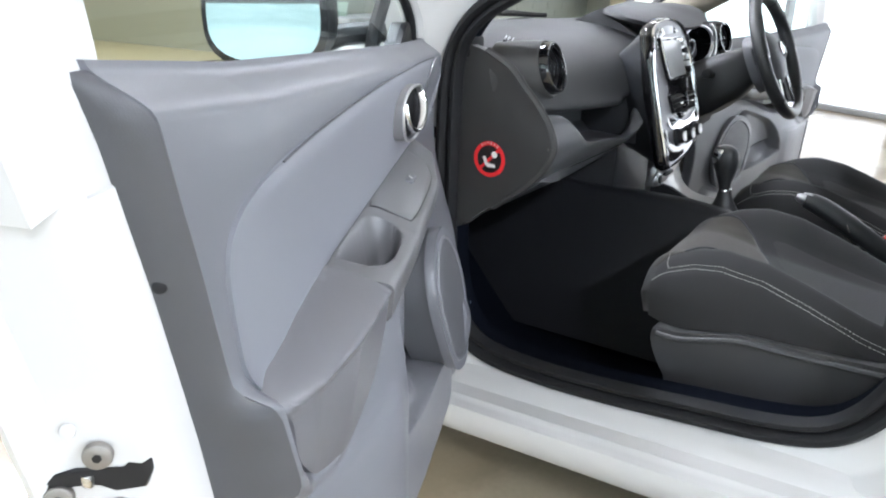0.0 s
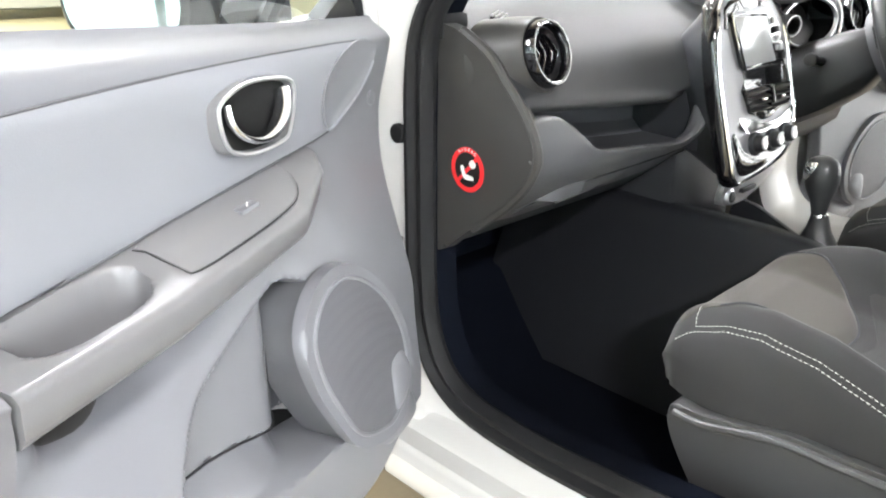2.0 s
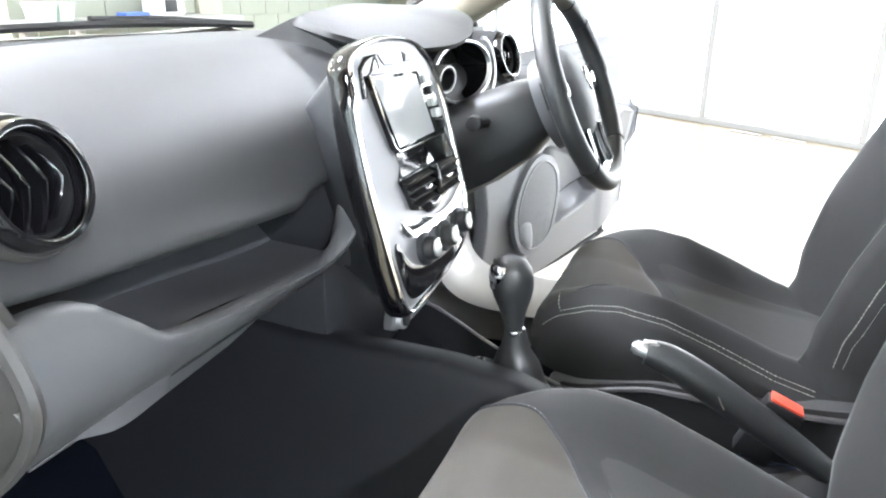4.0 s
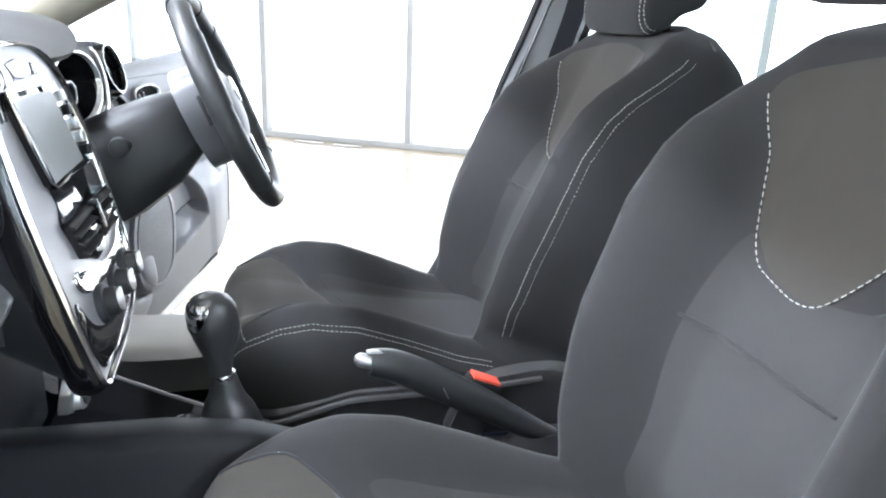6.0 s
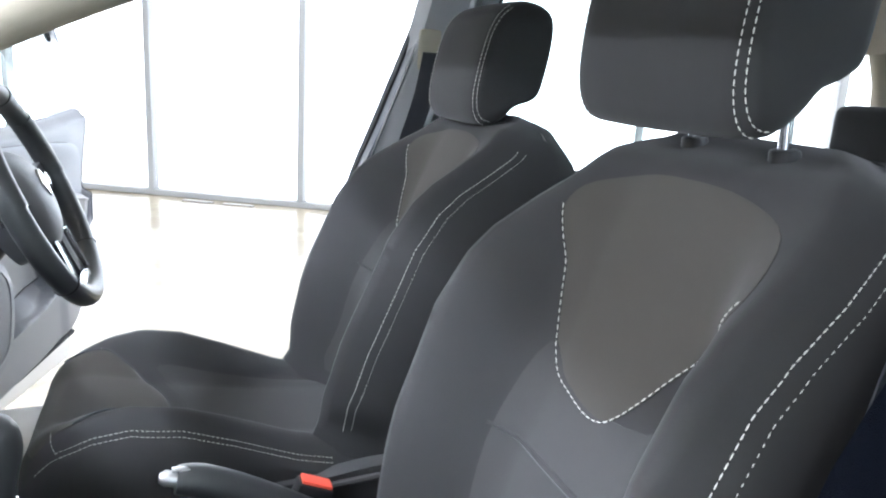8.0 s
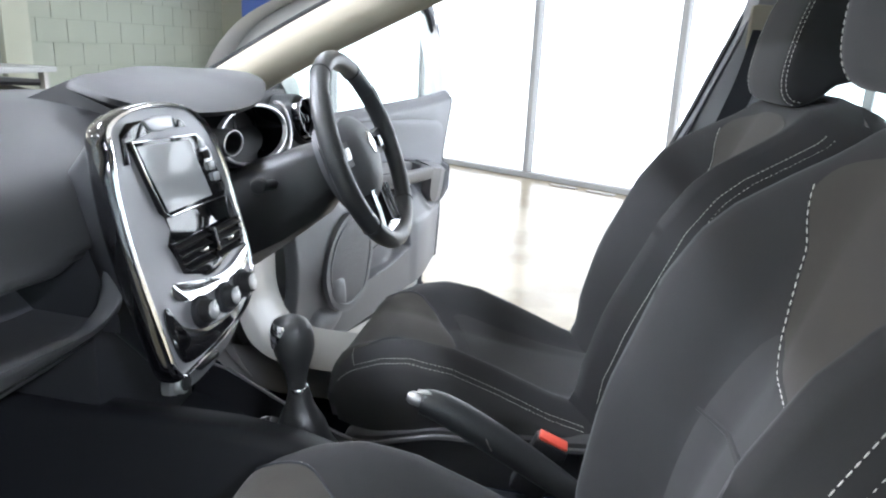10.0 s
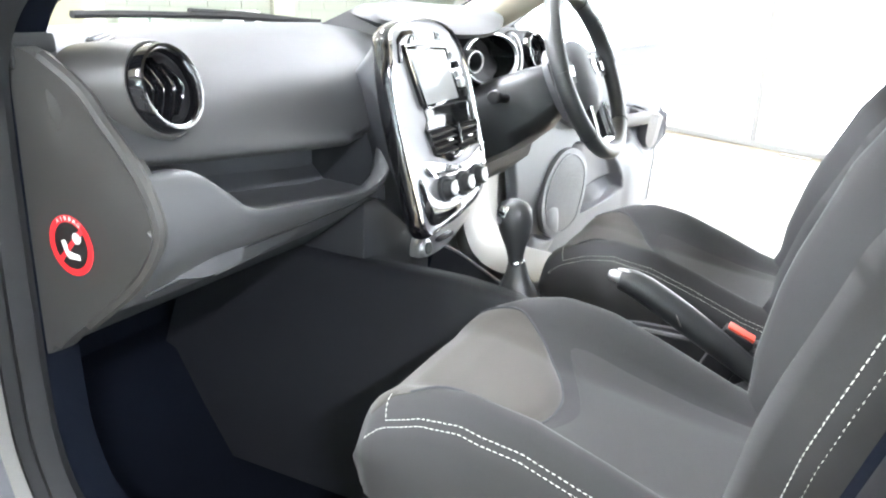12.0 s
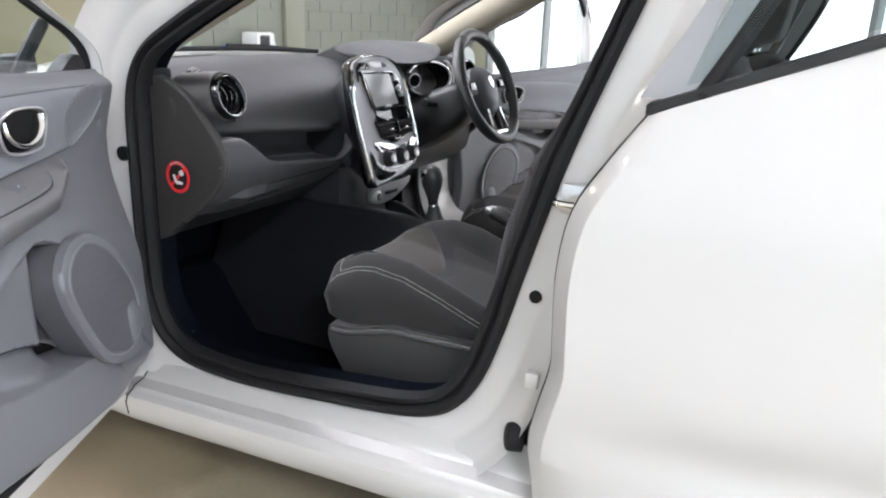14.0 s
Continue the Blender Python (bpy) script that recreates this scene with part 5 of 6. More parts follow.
# round side vents
for side in (-1, 1):
    fx = (lambda x: x) if side < 0 else mir
    c = Vector((fx(-0.636), 0.735, 0.957))
    ax = Vector((fx(0.11) - fx(0), -0.95, 0.26)).normalized()
    e1 = ax.cross(Vector((0, 0, 1))).normalized()
    e2 = e1.cross(ax)

    def ring_at(r, h, n=40):
        return [c + ax * h + e1 * r * math.cos(2 * math.pi * k / n) + e2 * r * math.sin(2 * math.pi * k / n) for k in range(n)]
    vent = part("air_vent", loft([ring_at(r, h) for r, h in ((0.054, -0.03), (0.053, 0.0), (0.0515, 0.022), (0.049, 0.029), (0.0455, 0.029), (0.044, 0.022), (0.0435, -0.02), (0.0435, -0.05))], caps=False), GLOSS, dash, "round gloss black air vent")
    part("vent_cowl", loft([ring_at(r, h) for r, h in ((0.075, -0.085), (0.066, -0.03), (0.0585, 0.004), (0.0555, 0.012), (0.0520, 0.010))], caps=False), DASH_END if side < 0 else DASH, dash, "brown-grey moulding round the air vent")
    part("vent_ring", loft([ring_at(r, h) for r, h in ((0.0455, 0.024), (0.0452, 0.0262), (0.0440, 0.0262), (0.0437, 0.022))], caps=False), CHROME, vent, "thin chrome ring")
    part("vent_back", disc(c - ax * 0.045, ax, 0.045, 0.002, 32), SHROUD, vent)
    part("vent_cup", loft([ring_at(r, h) for r, h in ((0.044, -0.04), (0.043, 0.012), (0.039, 0.015), (0.038, -0.03))], caps=False), SHROUD, vent)
    for q in (-0.024, -0.008, 0.010, 0.026):
        w = math.sqrt(0.039 ** 2 - q ** 2)
        arc = [c + ax * (0.010 - 0.012 * abs(t)) + e1 * (q + 0.010 * (t * t - 0.5)) + e2 * w * t for t in np.linspace(-1, 1, 9)]
        part("slat", loft([[p + ax * 0.008 + e1 * 0.0012, p + ax * 0.008 - e1 * 0.0012, p - ax * 0.014 - e1 * 0.0012, p - ax * 0.014 + e1 * 0.0012] for p in arc]), GLOSS, vent)
    dm = Matrix.Translation(Vector((fx(-0.630), 0.822, 1.009))) @ pose(0, 0, 0, 16, side * 8, side * -22)
    slot = part("demister", plate(flat_spline([(-0.020, 0.010), (0.016, 0.011), (0.012, -0.006), (-0.004, -0.013), (-0.016, -0.004)], 3), lambda a, b, h: dm @ Vector((a, b, h)), -0.004, 0.0035, 0.001), SHROUD, dash, "small demister slot")
    for k in (-0.006, 0.002, 0.009):
        part("demister_slat", box(-0.016, 0.014, k - 0.0010, k + 0.0010, 0.0030, 0.0052, m=dm), SILVER, slot)

# ---- centre stack ----
UP, OUT = Vector((0, 0.227, 0.974)), Vector((0, -0.974, 0.227))


def stack(x, z, h):
    z = 1.09 - 0.975 * (1.09 - z)
    return Vector((0.98 * x - 0.036, 0.613 + (z - 0.69) * 0.2333, z)) + OUT * h


stackt = thing("centre_stack", (XC, 0.66, 0.55), "piano black centre stack with chrome frame, screen and dials", "console")
POD = flat_spline([(-0.199, 0.985), (-0.188, 1.016), (-0.135, 1.033), (-0.06, 1.036), (0.015, 1.024), (0.060, 0.990), (0.080, 0.935), (0.088, 0.86), (0.092, 0.795), (0.080, 0.744), (0.04, 0.710), (-0.04, 0.690), (-0.140, 0.680), (-0.186, 0.684), (-0.198, 0.74), (-0.208, 0.82), (-0.212, 0.89), (-0.207, 0.945)], 4)


def shrink(outline, f, c=(-0.058, 0.86)):
    return [(c[0] + (a - c[0]) * f, c[1] + (b - c[1]) * (1 - (1 - f) * 0.8)) for a, b in outline]


part("stack_core", box(-0.175, 0.085, 0.745, 1.0, 0.50, 0.86, 0.01), DASH_LOW, stackt)
part("pod_neck", loft([[stack(a, b, h) for a, b in shrink(POD, f)] for f, h in ((0.50, -0.12), (0.80, -0.045), (0.955, -0.008))]), DASH_LOW, stackt, "dark neck behind the pod")
part("pod_body", loft([[stack(a, b, h) for a, b in shrink(POD, f)] for f, h in ((0.93, -0.012), (1.005, -0.010), (1.026, -0.004), (1.034, 0.006), (1.028, 0.014), (1.010, 0.0205), (0.985, 0.0215), (0.97, 0.012))]), GLOSS, stackt, "deep piano black pod surround", sharp=60)
part("chrome_frame", loft([[stack(a, b, h) for a, b in shrink(POD, f)] for f, h in ((1.004, 0.018), (0.998, 0.0240), (0.988, 0.0258), (0.972, 0.0240), (0.962, 0.016))], caps=False), CHROME, stackt, "bright chrome frame", sharp=60)
part("face_plate", plate(shrink(POD, 0.966), stack, 0.0, 0.0195, 0.002), FACE, stackt, "silver-grey face")
part("dial_panel", plate(flat_spline([(-0.170, 0.775), (-0.150, 0.742), (-0.10, 0.722), (-0.03, 0.716), (0.03, 0.722), (0.070, 0.744), (0.062, 0.726), (0.02, 0.705), (-0.06, 0.693), (-0.145, 0.690), (-0.172, 0.705), (-0.182, 0.76)], 4), stack, 0.0, 0.0218, 0.001), GLOSS, stackt, "gloss black panel round the dials")
part("vent_panel", plate([(-0.120, 0.888), (-0.03, 0.888), (0.066, 0.884), (0.075, 0.865), (0.073, 0.835), (0.062, 0.806), (0.02, 0.797), (-0.02, 0.790), (-0.06, 0.790), (-0.105, 0.803), (-0.130, 0.850), (-0.114, 0.868)], stack, 0.0, 0.0212, 0.001), GLOSS, stackt, "gloss black vent panel")
for outline, mat, lab in (([(-0.176, 0.966), (-0.170, 1.004), (-0.150, 1.017), (-0.118, 1.018), (-0.104, 1.000), (-0.135, 0.996), (-0.160, 0.992), (-0.164, 0.966)], GLOSS, "black corner of the stack's face"),
                          ([(-0.112, 1.017), (-0.078, 1.021), (-0.040, 1.018), (-0.042, 1.003), (-0.070, 1.000), (-0.098, 1.002)], SILVER, "satin shield above the screen"),
                          ([(-0.036, 1.015), (-0.012, 1.009), (-0.008, 1.000), (-0.034, 1.001)], GLOSS, "black corner of the stack's face")):
    part("top_panel", plate(outline, stack, 0.0, 0.0222, 0.001), mat, stackt, lab)
scr = part("screen_bezel", plate([(-0.160, 0.994), (0.000, 0.988), (0.030, 0.965), (0.050, 0.905), (0.046, 0.885), (-0.118, 0.886), (-0.130, 0.895)], stack, 0.016, 0.0285, 0.002), GLOSS, stackt, "black screen bezel")
part("bezel_edge", hoop([stack(a, b, 0.0275) for a, b in ((-0.158, 0.992), (-0.08, 0.9895), (0.000, 0.9865), (0.029, 0.964), (0.0485, 0.905), (0.045, 0.887), (-0.04, 0.888), (-0.117, 0.888), (-0.129, 0.896), (-0.145, 0.945))], 0.0013, 6), CHROME, scr, "thin chrome edge of the screen")
# the screen's whitish reflection is painted as its colour
part("screen", plate([(-0.153, 0.986), (-0.022, 0.981), (0.004, 0.895), (-0.119, 0.893)], stack, 0.0285, 0.0292), SCREEN, scr, "switched-off touch screen, bright reflection put in its colour")
for k in range(5):
    part("screen_button", box(-0.006, 0.006, -0.003, 0.003, -0.0065, 0.0065, 0.002, m=Matrix.Translation(stack(0.008 + 0.0072 * k, 0.972 - k * 0.0175, 0.030)) @ pose(0, 0, 0, -13, 0, 0)), SILVER if k in (0, 2, 3) else SHROUD, scr)
for va, vb in (((-0.126, 0.852), (-0.030, 0.850)), ((-0.022, 0.850), (0.070, 0.848))):
    x0, x1, vz = va[0], vb[0], (va[1] + vb[1]) / 2
    near = x0 < -0.1
    out6 = [(x0, vz), (x1, vz), (x1, vz - 0.050), (x0 + (0.016 if near else 0.0), vz - 0.046)] if near else [(x0, vz), (x1, vz), (x1 - 0.008, vz - 0.042), (x0, vz - 0.050)]
    v0 = part("vent_frame", loft([[stack(a, b, h) for a, b in out6] for h in (-0.01, 0.0265)], caps=False), GLOSS, stackt, "centre air vent")
    part("vent_back", plate([((a - x0) * 0.97 + x0 + 0.001, (b - vz) * 0.97 + vz - 0.001) for a, b in out6], stack, 0.002, 0.0216), SHROUD, v0)
    for k in range(4):
        a0 = x0 + 0.003 + (0.005 * k if near else 0.0)
        a1 = x1 - 0.003 - (0.0 if near else 0.003 * k)
        part("slat", box(-(a1 - a0) / 2, (a1 - a0) / 2, -0.008, 0.003, -0.0014, 0.0014, 0.0008, m=Matrix.Translation(stack((a0 + a1) / 2, vz - 0.006 - k * 0.0115, 0.025)) @ pose(0, 0, 0, 14, 0, 0)), SHROUD, v0)
    part("vent_tab", box(-0.010, 0.010, -0.005, 0.003, -0.0028, 0.0028, 0.002, m=Matrix.Translation(stack((x0 + x1) / 2 + (0.014 if near else -0.006), vz - 0.024, 0.030))), CHROME, v0)
part("vent_divider", box(-0.004, 0.004, -0.010, 0.004, -0.030, 0.006, 0.002, m=Matrix.Translation(stack(-0.026, 0.845, 0.027)) @ pose(0, 0, 0, -13, 0, 0)), GLOSS, stackt)
part("vent_cup", cushion_patch(flat_spline([(-0.075, 0.806), (-0.03, 0.808), (0.0, 0.806), (-0.006, 0.792), (-0.03, 0.786), (-0.062, 0.788)], 4), lambda a, b, h: stack(a, b, 0.0222 + h), 0.006, 0.004, 6, 2.5), GLOSS, stackt, "black thumb rest below the vents")
part("lower_band", plate(flat_spline([(-0.150, 0.800), (-0.105, 0.792), (-0.03, 0.778), (0.03, 0.782), (0.082, 0.800), (0.080, 0.775), (0.040, 0.764), (-0.03, 0.762), (-0.10, 0.766), (-0.146, 0.776)], 4), stack, 0.018, 0.0236, 0.002), CHROME, stackt, "chrome band below the vents")
for kx, kz in ((-0.095, 0.744), (-0.024, 0.742), (0.038, 0.745)):
    dial = part("dial", disc(stack(kx, kz, 0.019), OUT, 0.0185, 0.022, 28, 0.004, top=0.0165), SHROUD, stackt, "heating dial")
    part("dial_ring", disc(stack(kx, kz, 0.018), OUT, 0.0235, 0.010, 28, 0.003), DASH_LOW, dial)
    part("dial_cap", disc(stack(kx, kz, 0.041), OUT, 0.0125, 0.002, 20, 0.0008), SILVER, dial, "satin dial cap")
    part("dial_mark", box(-0.0015, 0.0015, -0.002, 0.001, 0.003, 0.014, m=Matrix.Translation(stack(kx, kz, 0.0435)) @ pose(0, 0, 0, -13, 25, 0)), WHITEPRINT, dial)
# silver lower panel with button and slot
LOWP = flat_spline([(-0.166, 0.668), (-0.10, 0.668), (-0.02, 0.666), (0.046, 0.666), (0.032, 0.642), (-0.004, 0.620), (-0.06, 0.605), (-0.12, 0.608), (-0.161, 0.622)], 4)
lowp = part("lower_panel", plate(LOWP, lambda x, z, h: Vector((x + 0.012, 0.648 + (0.66 - z) * 0.25 - h, z + 0.008)), -0.006, 0.008, 0.004), SILVER, stackt, "satin grey lower panel")
part("start_button", disc(Vector((-0.126, 0.652, 0.640)), (0, -1, 0.1), 0.017, 0.014, 24, 0.003), SILVER, lowp)
part("button_face", disc(Vector((-0.126, 0.639, 0.641)), (0, -1, 0.1), 0.012, 0.004, 20, 0.001), SHROUD, lowp)
part("card_slot", box(-0.083, -0.023, 0.636, 0.650, 0.640, 0.650, 0.003), SHROUD, lowp)
rows = []
for y in np.linspace(1.15, 0.10, 34):
    xt = curve_at([(0.1, -0.125), (0.3, -0.165), (0.45, -0.19), (0.8, -0.195), (1.15, -0.20)], y)
    zt = curve_at([(0.1, 0.44), (0.25, 0.49), (0.36, 0.56), (0.45, 0.600), (0.55, 0.612), (0.8, 0.614), (1.15, 0.63)], y)
    row = [(xt + 0.085, y, zt - 0.035), (xt + 0.055, y, zt - 0.004), (xt + 0.020, y, zt), (xt + 0.005, y, zt - 0.003)]
    row += [(xt - 0.16 * f ** 1.5 - 0.022 * math.sin(math.pi * f), y, zt - 0.010 - (zt - 0.245) * f) for f in np.linspace(0.02, 1, 16)]
    rows.append(row)
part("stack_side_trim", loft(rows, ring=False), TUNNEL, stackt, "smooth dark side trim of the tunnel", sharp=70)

# ---- tunnel console, gear lever, handbrake ----
CX = -0.055                      # centre line of the tunnel console
cons = thing("tunnel_console", (CX, 0.3, 0.4), "dark tunnel console between the seats", "console")
rows = []
for y in np.linspace(0.72, -0.30, 40):
    top = curve_at([(-0.3, 0.43), (-0.05, 0.435), (0.30, 0.450), (0.42, 0.485), (0.50, 0.510), (0.58, 0.540), (0.66, 0.575), (0.72, 0.585)], y)
    well = 0.055 * ease(0.545, 0.575, y)
    w = curve_at([(-0.3, 0.085), (0.3, 0.085), (0.45, 0.105), (0.6, 0.130), (0.72, 0.145)], y)
    rows.append([(CX + a * w, y, z) for a, z in ((-1.5, 0.25), (-1.22, 0.38), (-1.05, top - 0.03), (-0.95, top - 0.008), (-0.8, top), (-0.66, top - well * 0.9), (0, top - 0.004 - well), (0.66, top - well * 0.9), (0.8, top), (0.95, top - 0.008), (1.05, top - 0.03), (1.22, 0.38), (1.5, 0.25))])
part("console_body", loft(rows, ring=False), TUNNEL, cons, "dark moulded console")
for sd in (-1, 1):
    part("console_rim", tube([(CX + sd * 0.82 * curve_at([(0.45, 0.105), (0.6, 0.130), (0.72, 0.145)], y), y, curve_at([(0.42, 0.485), (0.50, 0.510), (0.58, 0.540), (0.66, 0.575), (0.72, 0.585)], y) + 0.001) for y in np.linspace(0.43, 0.70, 14)], 0.0032, 6), TRIM_SATIN, cons, "satin edge of the console tray")
gear = thing("gear_lever", (-0.074, 0.48, 0.53), "black gear lever with chrome-capped knob and leather gaiter", "gear lever")
gx, gy = -0.074, 0.479
part("gaiter_frame", loft([[Vector((gx - 0.012 + r * 0.060 * math.copysign(abs(math.cos(a)) ** 0.7, math.cos(a)), gy + r * 0.072 * math.copysign(abs(math.sin(a)) ** 0.7, math.sin(a)), 0.520 + h + 0.45 * (0.072 * r * math.sin(a)))) for a in np.linspace(0, 2 * math.pi, 40, endpoint=False)] for r, h in ((1.04, -0.01), (1.02, 0.010), (0.95, 0.013), (0.90, 0.004))], caps=False), CHROME, gear, "chrome gaiter frame")
part("frame_cheek", cushion_patch(flat_spline([(-0.110, 0.535), (-0.125, 0.560), (-0.145, 0.562), (-0.158, 0.538), (-0.150, 0.505), (-0.128, 0.495)], 5), lambda x, y, h: Vector((x, y, 0.556 + 0.35 * (y - 0.55) + h)), 0.014, 0.03, 7, 2.5), CHROME, gear, "chrome cheek beside the gaiter")
rows = []
for k in range(15):
    f = k / 14
    r = 0.040 * (1 - f) ** 1.15 + 0.0135
    rows.append([Vector((gx + r * (1 + 0.09 * math.sin(7 * a + 6 * f) * (1 - f)) * math.cos(a), gy + 0.004 * f - 0.010 * (1 - f) + r * 1.15 * math.sin(a), 0.516 + 0.112 * f + 0.3 * (1 - f) * r * math.sin(a) + 0.003 * math.sin(14 * f))) for a in np.linspace(0, 2 * math.pi, 36, endpoint=False)])
part("gaiter", loft(rows), LEATHER, gear, "creased black gaiter")
part("collar", disc((gx, gy + 0.003, 0.624), (0, 0.06, 1), 0.0150, 0.008, 18, 0.002), CHROME, gear)
prof = [(0.0140, 0.630), (0.0150, 0.640), (0.0185, 0.656), (0.0235, 0.670), (0.0285, 0.684), (0.0315, 0.698), (0.0320, 0.712), (0.0300, 0.726), (0.0235, 0.737), (0.012, 0.743), (0.003, 0.744)]


def on_knob(r, z, a, out=0.0):
    return Vector((gx + (r * 0.95 + out) * math.cos(a), gy + 0.004 + 0.08 * (z - 0.60) + (r + out) * math.sin(a), z + out * 0.3))


part("knob", loft([[on_knob(r, z, a) for a in np.linspace(0, 2 * math.pi, 24, endpoint=False)] for r, z in prof]), LEATHER, gear, "black gear knob")
cap = []
for a in np.linspace(radians(75), radians(178), 22):
    lo = 0.730 - 0.034 * math.sin((a - radians(75)) / radians(103) * math.pi) ** 0.8
    zz = np.linspace(lo, 0.7345, 7)
    cap.append([on_knob(curve_at([(z, r) for r, z in prof], z), z, a, 0.0016) for z in zz])
part("knob_cap", loft(cap, ring=False), CHROME, gear, "chrome crescent on the knob")
hb = thing("handbrake", (-0.04, 0.1, 0.46), "black handbrake lever with silver button", "handbrake")
hpts = spline([(-0.084, 0.292, 0.638), (-0.082, 0.26, 0.630), (-0.077, 0.20, 0.598), (-0.072, 0.12, 0.550), (-0.068, 0.04, 0.500), (-0.066, -0.03, 0.46)], 6)
part("lever", tube(hpts, [0.013 + 0.011 * math.sin(math.pi * min(1, 0.15 + 0.9 * k / (len(hpts) - 1))) for k in range(len(hpts))], 14, flat=1.0), LEATHER, hb, "black grip")
part("button", tube([(-0.0845, 0.287, 0.638), (-0.085, 0.306, 0.643), (-0.0852, 0.312, 0.644)], [0.0105, 0.010, 0.006], 14), SILVER, hb, "silver release button")
grip_r = [0.013 + 0.011 * math.sin(math.pi * min(1, 0.15 + 0.9 * k / (len(hpts) - 1))) for k in range(len(hpts))]
part("grip_strip", tube([hpts[k] + Vector((-0.2, 0.40, 0.89)) * (grip_r[k] + 0.0005) for k in range(1, 19)], 0.0055, 8, flat=0.45), SILVER, hb, "satin strip along the grip")
part("grip_seam", tube([hpts[13] + Vector((math.cos(a), 0.45 * math.sin(a), 0.89 * math.sin(a))) * (grip_r[13] + 0.0003) for a in np.linspace(math.pi * 0.6, math.pi * 1.35, 12)], 0.0012, 5), STEEL, hb)
part("boot", loft([[Vector((-0.067 + 0.032 * r * math.cos(a), 0.02 + 0.10 * r * math.sin(a), 0.455 + h)) for a in np.linspace(0, 2 * math.pi, 24, endpoint=False)] for r, h in ((1.1, 0), (1.0, 0.012), (0.8, 0.022), (0.55, 0.04))]), SHROUD, hb)
for bx, by, lab in ((0.016, 0.105, "black belt buckle with an orange-red button"), ):
    buckle = thing("belt_buckle", (bx, by, 0.46), lab, "belt buckle")
    bm_m = Matrix.Translation((bx, by, 0.52)) @ pose(0, 0, 0, 22, 0, 0)
    part("buckle_body", box(-0.017, 0.017, -0.028, 0.028, -0.075, 0.026, 0.006, m=bm_m), SHROUD, buckle)
    part("buckle_button", box(-0.013, 0.013, -0.024, 0.024, 0.0255, 0.031, 0.002, m=bm_m), BUCKLE_RED, buckle, "orange-red button")

# ---- steering, instruments ----
inst = thing("instrument_cluster", (0.33, 0.75, 0.95), "instrument cluster under a dark hood", "instrument panel")
fr_edge = spline([(0.030, 0.905, 1.052), (0.008, 0.82, 1.036), (0.035, 0.750, 1.020), (0.110, 0.712, 1.012), (0.22, 0.700, 1.012), (0.33, 0.710, 1.022), (0.43, 0.745, 1.045), (0.495, 0.80, 1.058), (0.51, 0.86, 1.052)], 5)
hl = []
for k, p in enumerate(fr_edge):
    f = k / (len(fr_edge) - 1)
    crest = Vector((0.10 + 0.34 * f, 0.90 + 0.02 * math.sin(math.pi * f), 1.066 + 0.008 * math.sin(math.pi * f)))
    rear = Vector((0.06 + 0.42 * f, 1.02, 1.015))
    under = Vector((0.08 + 0.36 * f, 0.82, 0.985))
    hl.append([rear, rear.lerp(crest, 0.6) + Vector((0, 0, 0.006)), crest, crest.lerp(p, 0.5) + Vector((0, 0, 0.006)), crest.lerp(p, 0.9) + Vector((0, 0, 0.004)), p, p + Vector((0, 0.006, -0.008)), p.lerp(under, 0.5), under])
part("hood", loft(hl), DASH, inst, "dark instrument hood", sharp=60)
ccx, ccz = 0.287, 0.958


def oval(rx, rz, y, n=40, dx=0.0, dz=0.0):
    return [(ccx + dx + rx * math.cos(2 * math.pi * k / n), y + 0.15 * rz * math.sin(2 * math.pi * k / n), ccz + dz + rz * math.sin(2 * math.pi * k / n)) for k in range(n)]


bez = part("bezel", loft([oval(0.152, 0.0545, 0.716), oval(0.155, 0.0565, 0.708), oval(0.153, 0.0560, 0.702), oval(0.147, 0.0525, 0.702), oval(0.145, 0.0510, 0.710)], caps=False), SILVER, inst, "satin silver surround of the dials", sharp=60)
part("bezel_skirt", loft([oval(0.1545, 0.0560, 0.710), oval(0.165, 0.064, 0.74), oval(0.172, 0.070, 0.80)], caps=False), DASH_LOW, inst)
part("dial_well", loft([oval(0.1455, 0.0515, 0.7085), oval(0.138, 0.047, 0.775)], caps=False), GLOSS, inst, "black dial well")
part("dial_face", loft([oval(0.140, 0.048, 0.774), oval(0.01, 0.006, 0.772)]), BLACKPRINT, inst, "dark dial face")
for dx, rx in ((-0.082, 0.052), (0.0, 0.056), (0.088, 0.050)):
    part("dial_ring", hoop(oval(rx, 0.043, 0.768, 36, dx), 0.0016, 6), SHROUD, inst)
part("right_rim", tube(oval(0.060, 0.054, 0.699, 40, 0.100)[30:] + oval(0.060, 0.054, 0.699, 40, 0.100)[:11], 0.0035, 6), SILVER, bez)
part("side_pod", loft([[(0.152 + rx * math.cos(2 * math.pi * k / 28), y, 0.958 + rz * math.sin(2 * math.pi * k / 28)) for k in range(28)] for rx, rz, y in ((0.038, 0.025, 0.76), (0.038, 0.024, 0.692), (0.036, 0.022, 0.686), (0.031, 0.018, 0.687), (0.028, 0.016, 0.72))], caps=False), SHROUD, inst, "small black side pod")
part("pod_rim", hoop([(0.152 + 0.0355 * math.cos(2 * math.pi * k / 28), 0.6855, 0.958 + 0.0215 * math.sin(2 * math.pi * k / 28)) for k in range(28)], 0.0011, 6), SILVER, inst)
part("pod_face", disc((0.152, 0.722, 0.958), (0, -1, 0), 0.026, 0.002, 20), SHROUD, inst)
